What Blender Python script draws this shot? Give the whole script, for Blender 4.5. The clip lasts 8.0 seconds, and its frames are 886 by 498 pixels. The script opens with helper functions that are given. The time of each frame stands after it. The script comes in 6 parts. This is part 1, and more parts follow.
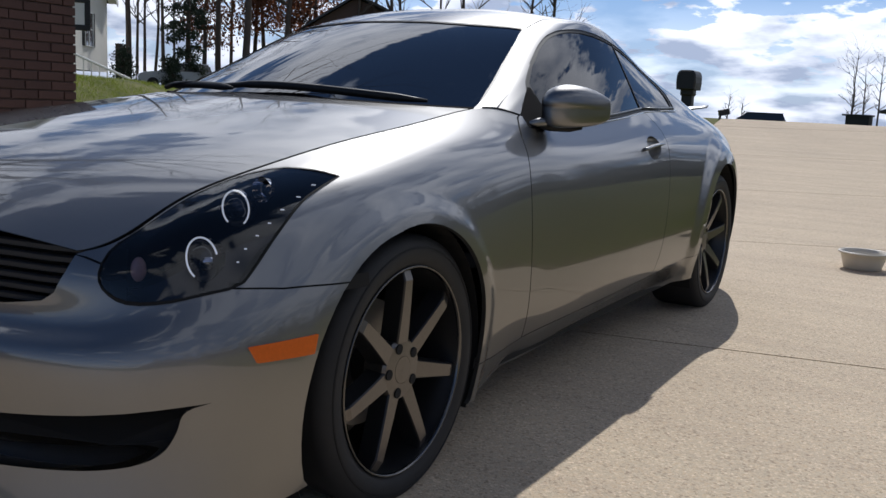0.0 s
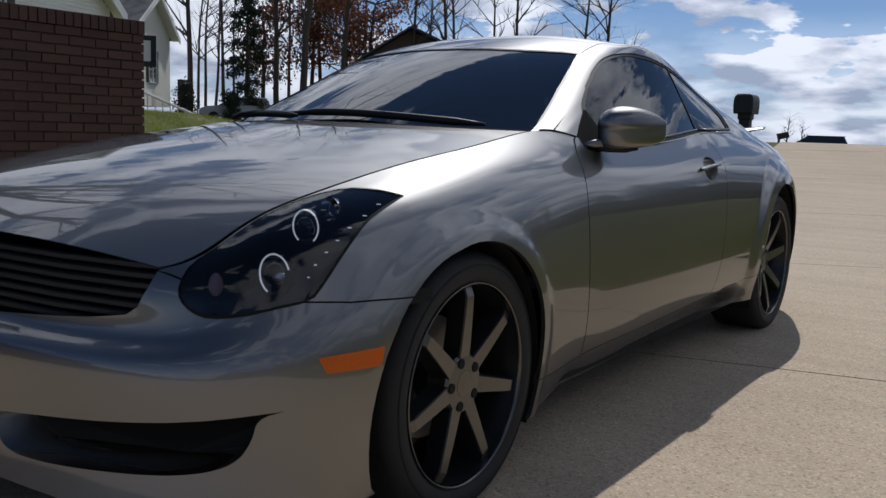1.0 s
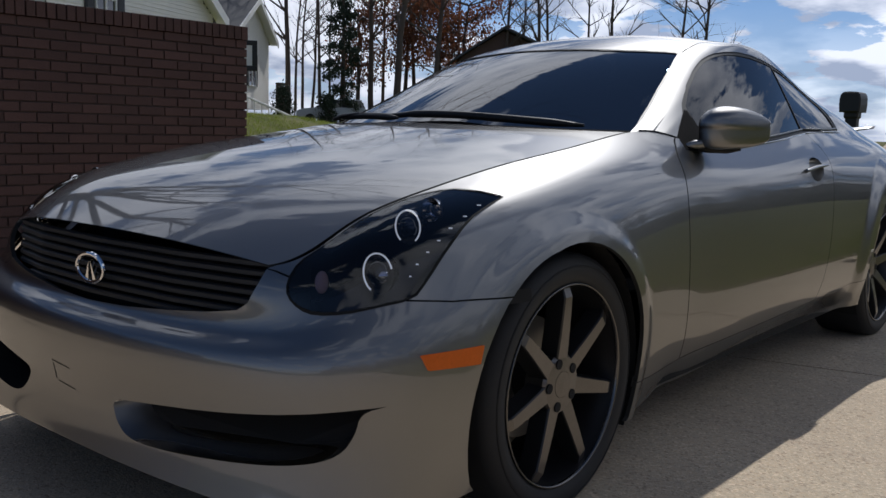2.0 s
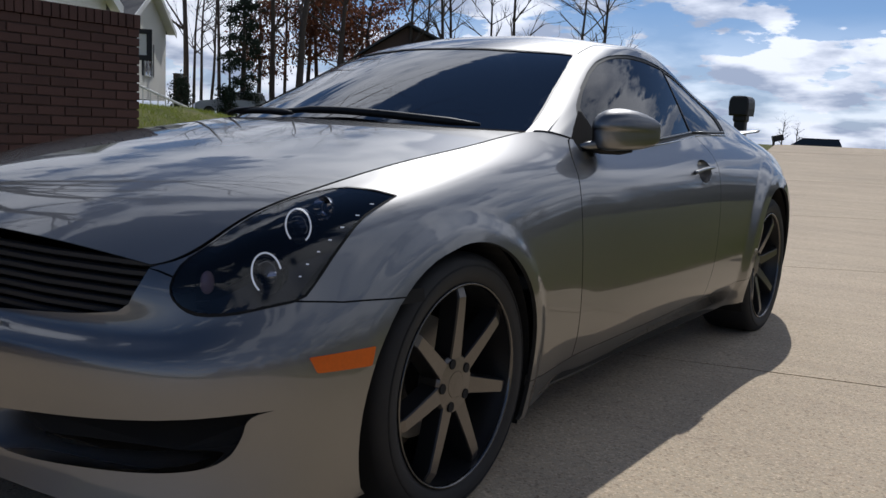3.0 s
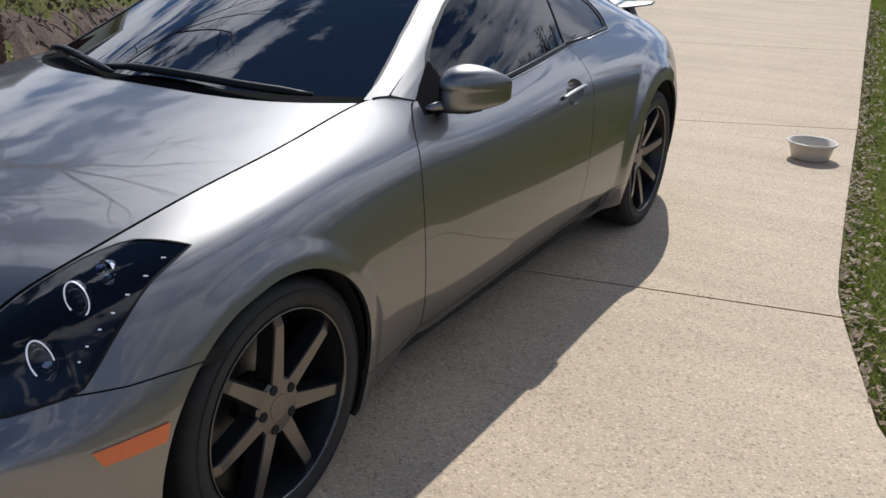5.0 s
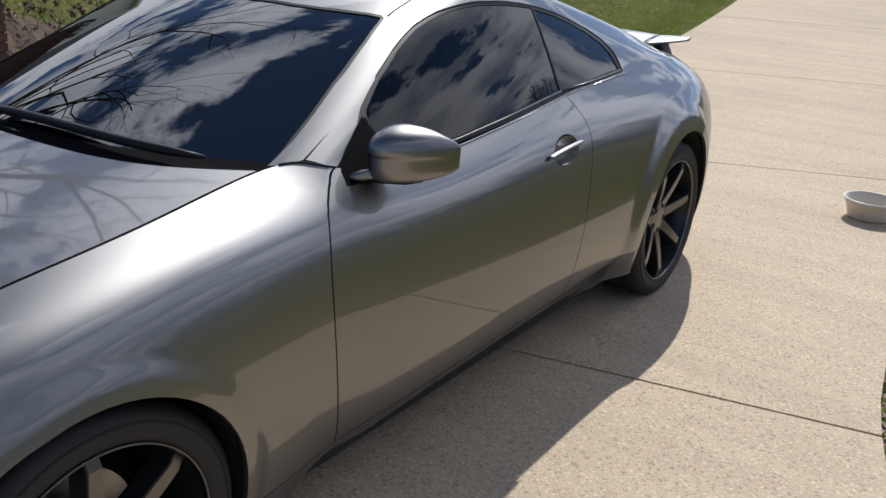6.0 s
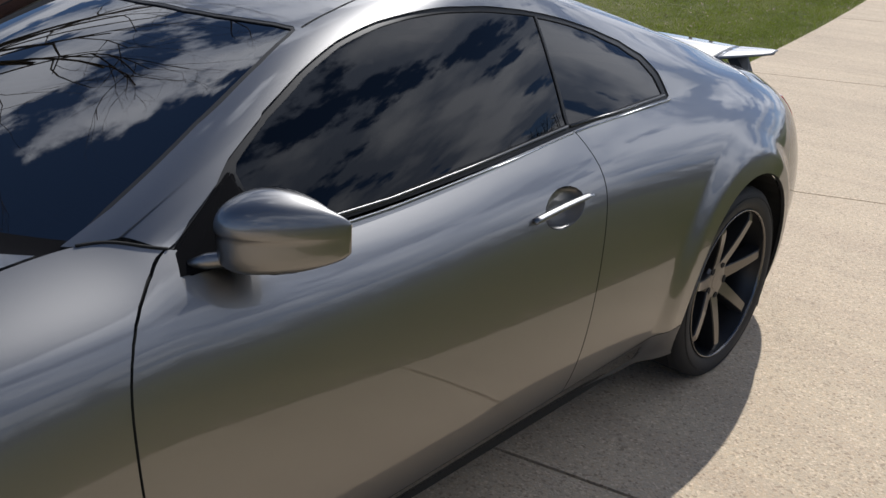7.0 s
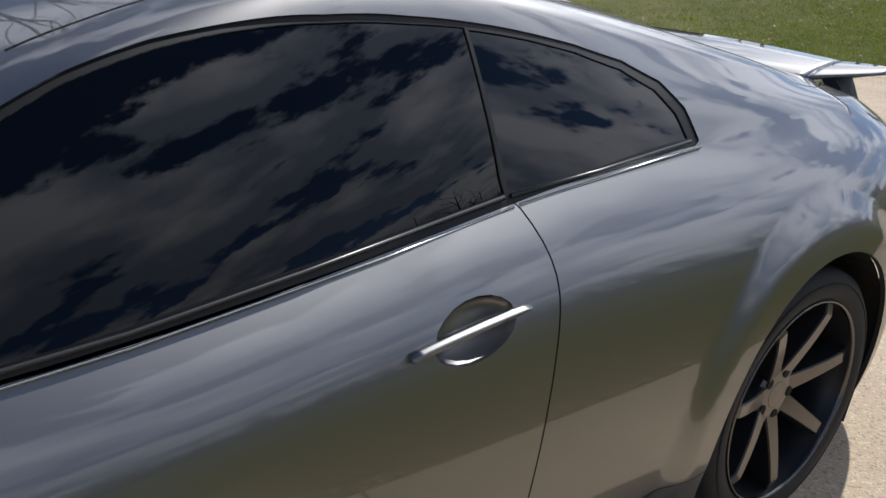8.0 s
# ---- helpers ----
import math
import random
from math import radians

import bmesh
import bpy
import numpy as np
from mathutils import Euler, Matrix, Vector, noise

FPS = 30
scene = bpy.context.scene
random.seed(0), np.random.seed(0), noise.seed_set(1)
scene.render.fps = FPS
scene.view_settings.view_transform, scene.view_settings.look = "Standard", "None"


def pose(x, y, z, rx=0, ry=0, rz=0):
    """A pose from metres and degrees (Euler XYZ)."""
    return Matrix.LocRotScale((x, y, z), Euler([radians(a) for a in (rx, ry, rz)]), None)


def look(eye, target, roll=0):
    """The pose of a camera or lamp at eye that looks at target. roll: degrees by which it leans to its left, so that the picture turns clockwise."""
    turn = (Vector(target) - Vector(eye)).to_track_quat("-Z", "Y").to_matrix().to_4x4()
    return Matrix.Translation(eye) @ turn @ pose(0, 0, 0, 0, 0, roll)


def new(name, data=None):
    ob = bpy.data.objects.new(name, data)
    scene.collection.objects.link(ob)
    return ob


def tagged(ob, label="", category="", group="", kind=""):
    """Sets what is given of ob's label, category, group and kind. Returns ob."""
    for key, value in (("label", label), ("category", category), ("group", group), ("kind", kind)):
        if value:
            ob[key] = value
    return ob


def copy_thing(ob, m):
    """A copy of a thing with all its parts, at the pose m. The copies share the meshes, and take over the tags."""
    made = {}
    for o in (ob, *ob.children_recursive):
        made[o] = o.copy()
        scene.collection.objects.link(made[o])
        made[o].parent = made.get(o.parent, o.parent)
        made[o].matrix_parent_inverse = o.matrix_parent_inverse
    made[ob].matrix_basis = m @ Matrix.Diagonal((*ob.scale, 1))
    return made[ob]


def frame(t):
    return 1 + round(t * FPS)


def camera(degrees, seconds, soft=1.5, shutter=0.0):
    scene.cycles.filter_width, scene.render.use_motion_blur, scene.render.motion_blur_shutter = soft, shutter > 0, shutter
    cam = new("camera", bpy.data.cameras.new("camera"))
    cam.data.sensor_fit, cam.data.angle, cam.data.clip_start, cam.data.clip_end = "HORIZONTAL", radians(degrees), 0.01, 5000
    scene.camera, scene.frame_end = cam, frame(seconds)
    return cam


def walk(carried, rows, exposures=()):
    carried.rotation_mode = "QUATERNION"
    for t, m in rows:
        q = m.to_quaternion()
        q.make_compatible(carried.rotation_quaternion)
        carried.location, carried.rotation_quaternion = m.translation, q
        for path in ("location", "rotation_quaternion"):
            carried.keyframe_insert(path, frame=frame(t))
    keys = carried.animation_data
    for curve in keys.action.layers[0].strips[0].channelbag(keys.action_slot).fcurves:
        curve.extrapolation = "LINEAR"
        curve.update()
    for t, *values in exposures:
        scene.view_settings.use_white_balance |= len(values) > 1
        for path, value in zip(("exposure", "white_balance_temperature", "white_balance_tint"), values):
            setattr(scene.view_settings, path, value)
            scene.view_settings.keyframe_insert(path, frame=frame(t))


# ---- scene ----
cam = camera(52.1, 8.0)
PATH = [
    (0, (1.994, -1.764, 0.969), (0.991, -0.064, 0.65), 2.8),
    (0.5, (2.013, -1.812, 0.963), (1.002, -0.108, 0.693), 2.8),
    (1, (2.022, -1.831, 0.951), (0.909, -0.19, 0.69), 1.8),
    (1.2, (2.01, -1.836, 0.951), (0.823, -0.248, 0.688), 1.6),
    (2.3, (2.024, -1.865, 0.953), (0.749, -0.347, 0.688), 1.5),
    (2.5, (2.019, -1.849, 0.947), (0.805, -0.281, 0.687), 1.9),
    (3, (2.024, -1.828, 0.958), (0.922, -0.18, 0.692), 2.6),
    (3.5, (2.029, -1.738, 0.979), (1.006, -0.048, 0.667), 2.6),
    (4, (2.003, -1.563, 1.179), (1.077, 0.137, 0.672), 2.4),
    (4.5, (2.064, -1.609, 1.424), (1.181, 0.064, 0.775), 1.6),
    (4.7, (2.09, -1.584, 1.47), (1.204, 0.073, 0.783), 1.6),
    (5.8, (2.147, -0.964, 1.508), (1.144, 0.61, 0.788), 3.8),
    (6, (2.119, -0.807, 1.532), (1.084, 0.756, 0.834), 3.7),
    (6.5, (2.086, -0.417, 1.541), (0.939, 1.072, 0.856), 3.7),
    (7, (1.995, 0.04, 1.511), (0.772, 1.448, 0.789), 3.5),
    (7.5, (1.875, 0.47, 1.512), (0.61, 1.831, 0.771), 3.0),
    (8, (1.767, 0.956, 1.47), (0.346, 2.146, 0.718), 2.6),
]
walk(cam, [(t, look(eye, target, roll)) for t, eye, target, roll in PATH],
     exposures=[(t, e, 6090 if t < 5 else 6200, 11) for t, e in ((0, -.33), (.5, -.73), (1, -.70), (2.5, -.53), (3, -.55), (3.5, -.64), (4, -.42), (4.5, -.09), (6, .04), (6.5, .02), (8, .02))])

# ---- world and light ----
world = bpy.data.worlds.new("sky")
scene.world = world
world.use_nodes = True
SUN_EL, SUN_AZ = radians(47), radians(-19.5)      # azimuth from +y towards +x


def build_sky():
    nt = world.node_tree
    nt.nodes.clear()
    out = nt.nodes.new("ShaderNodeOutputWorld")
    bg = nt.nodes.new("ShaderNodeBackground")
    sky = nt.nodes.new("ShaderNodeTexSky")
    sky.sky_type = 'NISHITA'
    sky.sun_disc = False
    sky.air_density, sky.dust_density, sky.ozone_density = 0.6, 0.0, 2.5
    sky.sun_elevation, sky.sun_rotation = SUN_EL, SUN_AZ
    co = nt.nodes.new("ShaderNodeTexCoord")
    # the clouds lie in a high flat layer, so they crowd together towards the horizon
    part_xyz = nt.nodes.new("ShaderNodeSeparateXYZ")
    height = nt.nodes.new("ShaderNodeMath")
    height.operation = 'MAXIMUM'
    height.inputs[1].default_value = 0.0
    lift = nt.nodes.new("ShaderNodeMath")
    lift.inputs[1].default_value = 0.24
    flat = nt.nodes.new("ShaderNodeCombineXYZ")
    for axis in "XY":
        d = nt.nodes.new("ShaderNodeMath")
        d.operation = 'DIVIDE'
        nt.links.new(part_xyz.outputs[axis], d.inputs[0])
        nt.links.new(lift.outputs[0], d.inputs[1])
        nt.links.new(d.outputs[0], flat.inputs[axis])
    nt.links.new(co.outputs["Generated"], part_xyz.inputs[0])
    nt.links.new(part_xyz.outputs["Z"], height.inputs[0])
    nt.links.new(height.outputs[0], lift.inputs[0])
    mp = nt.nodes.new("ShaderNodeMapping")
    mp.inputs["Location"].default_value = (0.35, 0.2, 0.1)
    nt.links.new(flat.outputs[0], mp.inputs["Vector"])
    n1 = nt.nodes.new("ShaderNodeTexNoise")
    n1.inputs["Scale"].default_value, n1.inputs["Detail"].default_value, n1.inputs["Roughness"].default_value = 3.0, 9.0, 0.56
    cover = nt.nodes.new("ShaderNodeMapRange")
    cover.inputs["From Min"].default_value, cover.inputs["From Max"].default_value = 0.475, 0.525
    cover.interpolation_type = 'SMOOTHSTEP'
    n2 = nt.nodes.new("ShaderNodeTexNoise")
    n2.inputs["Scale"].default_value, n2.inputs["Detail"].default_value = 3.2, 8.0
    tone = nt.nodes.new("ShaderNodeValToRGB")
    tone.color_ramp.elements[0].position, tone.color_ramp.elements[0].color = 0.42, (1.7, 1.95, 2.5, 1)
    tone.color_ramp.elements[1].position, tone.color_ramp.elements[1].color = 0.58, (4.2, 4.3, 4.6, 1)
    mix = nt.nodes.new("ShaderNodeMix")
    mix.data_type = 'RGBA'
    bg.inputs["Strength"].default_value = 0.11
    L = nt.links.new
    L(mp.outputs["Vector"], n1.inputs["Vector"])
    L(mp.outputs["Vector"], n2.inputs["Vector"])
    L(n2.outputs["Fac"], tone.inputs["Fac"])
    low = nt.nodes.new("ShaderNodeMapRange")
    low.inputs["From Min"].default_value, low.inputs["From Max"].default_value = 0.0, 0.13
    low.inputs["To Min"].default_value, low.inputs["To Max"].default_value = 1.0, 0.0
    # the clouds thin out towards the zenith, where the blue shows
    thin = nt.nodes.new("ShaderNodeMapRange")
    thin.inputs["From Min"].default_value, thin.inputs["From Max"].default_value = 0.80, 0.90
    thin.inputs["To Min"].default_value, thin.inputs["To Max"].default_value = 0.004, -0.16
    # and part round the sun, which shines through
    gap = nt.nodes.new("ShaderNodeMapRange")
    gap.interpolation_type = 'SMOOTHSTEP'
    gap.inputs["From Min"].default_value, gap.inputs["From Max"].default_value = 0.955, 0.99
    gap.inputs["To Min"].default_value, gap.inputs["To Max"].default_value = 0.0, -0.16
    # the sky is clear behind, away from the sun
    clear = nt.nodes.new("ShaderNodeMapRange")
    clear.interpolation_type = 'SMOOTHSTEP'
    clear.inputs["From Min"].default_value, clear.inputs["From Max"].default_value = -0.30, 0.15
    clear.inputs["To Min"].default_value, clear.inputs["To Max"].default_value = -0.14, 0.0
    L(part_xyz.outputs["Y"], clear.inputs["Value"])
    # it is cloudier to both sides
    dull = nt.nodes.new("ShaderNodeMapRange")
    dull.inputs["From Min"].default_value, dull.inputs["From Max"].default_value = 0.0, 0.6
    dull.inputs["To Min"].default_value, dull.inputs["To Max"].default_value = 0.0, 0.10
    L(part_xyz.outputs["X"], dull.inputs["Value"])
    west = nt.nodes.new("ShaderNodeMapRange")
    west.inputs["From Min"].default_value, west.inputs["From Max"].default_value = -0.75, -0.30
    west.inputs["To Min"].default_value, west.inputs["To Max"].default_value = 0.022, 0.0
    L(part_xyz.outputs["X"], west.inputs["Value"])
    sides = nt.nodes.new("ShaderNodeMath")
    L(dull.outputs["Result"], sides.inputs[0])
    L(west.outputs["Result"], sides.inputs[1])
    open_sky, most = nt.nodes.new("ShaderNodeMath"), nt.nodes.new("ShaderNodeMath")
    both = nt.nodes.new("ShaderNodeMath")
    sum_up = nt.nodes.new("ShaderNodeMath")
    L(part_xyz.outputs["Z"], thin.inputs["Value"])
    L(thin.outputs["Result"], both.inputs[0])
    L(gap.outputs["Result"], both.inputs[1])
    L(both.outputs[0], open_sky.inputs[0])
    L(clear.outputs["Result"], open_sky.inputs[1])
    L(open_sky.outputs[0], most.inputs[0])
    L(sides.outputs[0], most.inputs[1])
    L(most.outputs[0], sum_up.inputs[0])
    L(n1.outputs["Fac"], sum_up.inputs[1])
    L(sum_up.outputs[0], cover.inputs["Value"])
    more = nt.nodes.new("ShaderNodeMath")
    more.operation = 'MAXIMUM'
    L(part_xyz.outputs["Z"], low.inputs["Value"])
    L(low.outputs["Result"], more.inputs[0])
    L(cover.outputs["Result"], more.inputs[1])
    L(more.outputs[0], mix.inputs["Factor"])
    L(sky.outputs["Color"], mix.inputs["A"])
    # clouds shine brighter the nearer they stand to the sun
    toward = nt.nodes.new("ShaderNodeVectorMath")
    toward.operation = 'DOT_PRODUCT'
    toward.inputs[1].default_value = (math.sin(SUN_AZ) * math.cos(SUN_EL), math.cos(SUN_AZ) * math.cos(SUN_EL), math.sin(SUN_EL))
    shine = nt.nodes.new("ShaderNodeMapRange")
    shine.interpolation_type = 'SMOOTHSTEP'
    shine.inputs["From Min"].default_value, shine.inputs["From Max"].default_value = 0.20, 0.95
    shine.inputs["To Min"].default_value, shine.inputs["To Max"].default_value = 1.5, 3.4
    lit = nt.nodes.new("ShaderNodeVectorMath")
    lit.operation = 'SCALE'
    L(co.outputs["Generated"], toward.inputs[0])
    L(toward.outputs["Value"], shine.inputs["Value"])
    L(toward.outputs["Value"], gap.inputs["Value"])
    L(tone.outputs["Color"], lit.inputs[0])
    L(shine.outputs["Result"], lit.inputs["Scale"])
    L(lit.outputs["Vector"], mix.inputs["B"])
    L(mix.outputs["Result"], bg.inputs["Color"])
    L(bg.outputs["Background"], out.inputs["Surface"])


build_sky()
sun = new("sun", bpy.data.lights.new("sun", "SUN"))
sun.data.energy, sun.data.angle, sun.data.color = 4.3, radians(0.6), (1.0, 0.96, 0.895)
sun_from = Vector((math.sin(SUN_AZ) * math.cos(SUN_EL), math.cos(SUN_AZ) * math.cos(SUN_EL), math.sin(SUN_EL)))
sun.matrix_world = look(sun_from * 50, (0, 0, 0))


# ---- materials ----
def material(name, color, rough=0.5, metal=0.0, grain=0.0, scale=40.0, bump=0.0, stain=0.0, stain_scale=2.0, coat=0.0, per_piece=0.0, spec=0.5, color2=None, coords="Object"):
    """A principled material with a fine grain and larger stains in its colour, roughness and relief."""
    m = bpy.data.materials.new(name)
    m.use_nodes = True
    nt = m.node_tree
    L = nt.links.new
    p = nt.nodes["Principled BSDF"]
    p.inputs["Roughness"].default_value, p.inputs["Metallic"].default_value = rough, metal
    p.inputs["Coat Weight"].default_value, p.inputs["Coat Roughness"].default_value = coat, 0.045
    p.inputs["Specular IOR Level"].default_value = spec
    co = nt.nodes.new("ShaderNodeTexCoord")
    src = co.outputs[coords]
    fine = nt.nodes.new("ShaderNodeTexNoise")
    fine.inputs["Scale"].default_value, fine.inputs["Detail"].default_value = scale, 6.0
    broad = nt.nodes.new("ShaderNodeTexNoise")
    broad.inputs["Scale"].default_value, broad.inputs["Detail"].default_value = stain_scale, 5.0
    L(src, fine.inputs["Vector"])
    L(src, broad.inputs["Vector"])
    total = nt.nodes.new("ShaderNodeMath")
    total.operation = 'MULTIPLY_ADD'
    total.inputs[1].default_value = grain
    L(fine.outputs["Fac"], total.inputs[0])
    b2 = nt.nodes.new("ShaderNodeMath")
    b2.operation = 'MULTIPLY_ADD'
    b2.inputs[1].default_value, b2.inputs[2].default_value = stain, 1.0 - 0.5 * (grain + stain)
    L(broad.outputs["Fac"], b2.inputs[0])
    L(b2.outputs[0], total.inputs[2])
    value = total.outputs[0]
    if per_piece:
        info = nt.nodes.new("ShaderNodeObjectInfo")
        pc = nt.nodes.new("ShaderNodeMath")
        pc.operation = 'MULTIPLY_ADD'
        pc.inputs[1].default_value = per_piece
        L(info.outputs["Random"], pc.inputs[0])
        L(value, pc.inputs[2])
        value = pc.outputs[0]
    if color2:
        base = nt.nodes.new("ShaderNodeMix")
        base.data_type = 'RGBA'
        base.inputs["A"].default_value, base.inputs["B"].default_value = (*color, 1), (*color2, 1)
        r = nt.nodes.new("ShaderNodeMapRange")
        r.inputs["From Min"].default_value, r.inputs["From Max"].default_value = 0.35, 0.65
        L(broad.outputs["Fac"], r.inputs["Value"])
        L(r.outputs["Result"], base.inputs["Factor"])
        tint = base.outputs["Result"]
    else:
        rgb = nt.nodes.new("ShaderNodeRGB")
        rgb.outputs[0].default_value = (*color, 1)
        tint = rgb.outputs[0]
    mul = nt.nodes.new("ShaderNodeVectorMath")
    mul.operation = 'SCALE'
    L(tint, mul.inputs[0])
    L(value, mul.inputs["Scale"])
    L(mul.outputs["Vector"], p.inputs["Base Color"])
    if bump:
        bp = nt.nodes.new("ShaderNodeBump")
        bp.inputs["Strength"].default_value, bp.inputs["Distance"].default_value = bump, 0.01
        L(fine.outputs["Fac"], bp.inputs["Height"])
        L(bp.outputs["Normal"], p.inputs["Normal"])
    return m


def glass(name, tint, gloss=1.0):
    """Thin tinted glass: clear to look through by its tint, and a sharp mirror by Fresnel."""
    m = bpy.data.materials.new(name)
    m.use_nodes = True
    nt = m.node_tree
    nt.nodes.clear()
    out = nt.nodes.new("ShaderNodeOutputMaterial")
    clear = nt.nodes.new("ShaderNodeBsdfTransparent")
    clear.inputs["Color"].default_value = (*tint, 1)
    shine = nt.nodes.new("ShaderNodeBsdfGlossy")
    shine.inputs["Roughness"].default_value = 0.0
    fr = nt.nodes.new("ShaderNodeFresnel")
    fr.inputs["IOR"].default_value = 1.0 + 0.52 * gloss
    mix = nt.nodes.new("ShaderNodeMixShader")
    nt.links.new(fr.outputs[0], mix.inputs[0])
    nt.links.new(clear.outputs[0], mix.inputs[1])
    nt.links.new(shine.outputs[0], mix.inputs[2])
    nt.links.new(mix.outputs[0], out.inputs[0])
    return m


def car_paint(name, color, spread, coat_ior):
    """Metallic paint: flakes that throw a broad, soft lobe, a little body colour, and a clear coat that mirrors by Fresnel."""
    m = bpy.data.materials.new(name)
    m.use_nodes = True
    nt = m.node_tree
    nt.nodes.clear()
    L = nt.links.new
    out = nt.nodes.new("ShaderNodeOutputMaterial")
    co = nt.nodes.new("ShaderNodeTexCoord")
    fine, broad = nt.nodes.new("ShaderNodeTexNoise"), nt.nodes.new("ShaderNodeTexNoise")
    fine.inputs["Scale"].default_value, broad.inputs["Scale"].default_value = 900, 3
    value, both = nt.nodes.new("ShaderNodeMath"), nt.nodes.new("ShaderNodeMath")
    value.operation = both.operation = 'MULTIPLY_ADD'
    value.inputs[1].default_value, value.inputs[2].default_value = .10, .92
    both.inputs[1].default_value = .06
    L(co.outputs["Object"], fine.inputs["Vector"])
    L(co.outputs["Object"], broad.inputs["Vector"])
    L(fine.outputs["Fac"], value.inputs[0])
    L(value.outputs[0], both.inputs[2])
    L(broad.outputs["Fac"], both.inputs[0])
    tint = nt.nodes.new("ShaderNodeVectorMath")
    tint.operation = 'SCALE'
    tint.inputs[0].default_value = color
    L(both.outputs[0], tint.inputs["Scale"])
    flake = nt.nodes.new("ShaderNodeBsdfGlossy")
    flake.distribution = 'BECKMANN'
    flake.inputs["Roughness"].default_value = spread
    L(tint.outputs["Vector"], flake.inputs["Color"])
    body = nt.nodes.new("ShaderNodeBsdfDiffuse")
    L(tint.outputs["Vector"], body.inputs["Color"])
    under = nt.nodes.new("ShaderNodeMixShader")
    under.inputs[0].default_value = .93
    L(body.outputs[0], under.inputs[1])
    L(flake.outputs[0], under.inputs[2])
    shine = nt.nodes.new("ShaderNodeBsdfGlossy")
    shine.inputs["Roughness"].default_value = .035
    fr = nt.nodes.new("ShaderNodeFresnel")
    fr.inputs["IOR"].default_value = coat_ior
    top = nt.nodes.new("ShaderNodeMixShader")
    L(fr.outputs[0], top.inputs[0])
    L(under.outputs[0], top.inputs[1])
    L(shine.outputs[0], top.inputs[2])
    L(top.outputs[0], out.inputs["Surface"])
    return m


PAINT = car_paint("grey metallic paint", (0.205, 0.203, 0.200), 0.47, 1.74)
DUCTPAINT = car_paint("thin paint inside the intakes", (0.205, 0.203, 0.201), 0.53, 1.2)
BLACK = material("black rubber trim", (0.011, 0.011, 0.012), rough=0.5, grain=0.2, scale=80, spec=0.3)
VOID = material("flat black for underbody and shaded gaps", (0.008, 0.008, 0.008), rough=0.9)
TYRE = material("tyre rubber", (0.018, 0.018, 0.019), rough=0.72, grain=0.3, scale=60, stain=0.4, stain_scale=6)
SPOKE = material("dark tinted brushed wheel face", (0.15, 0.138, 0.128), rough=0.36, metal=0.9, grain=0.25, scale=120, coat=0.3)
RIMDARK = material("black wheel barrel", (0.012, 0.012, 0.013), rough=0.35, grain=0.2, scale=30)
STEEL = material("brake steel", (0.32, 0.31, 0.30), rough=0.38, metal=1.0, grain=0.3, scale=30)
CHROME = material("chrome", (0.75, 0.75, 0.76), rough=0.06, metal=1.0)
AMBER = material("amber lens", (0.72, 0.13, 0.015), rough=0.18, grain=0.25, scale=150, coat=1.0)
REDLENS = material("red lens", (0.5, 0.02, 0.02), rough=0.12, coat=1.0)
WINDSHIELD = glass("windshield glass", (0.022, 0.032, 0.05), 2.2)
TINT = glass("dark tinted glass", (0.012, 0.013, 0.016), 1.0)
LENS = glass("headlamp lens", (0.58, 0.61, 0.70), 1.2)


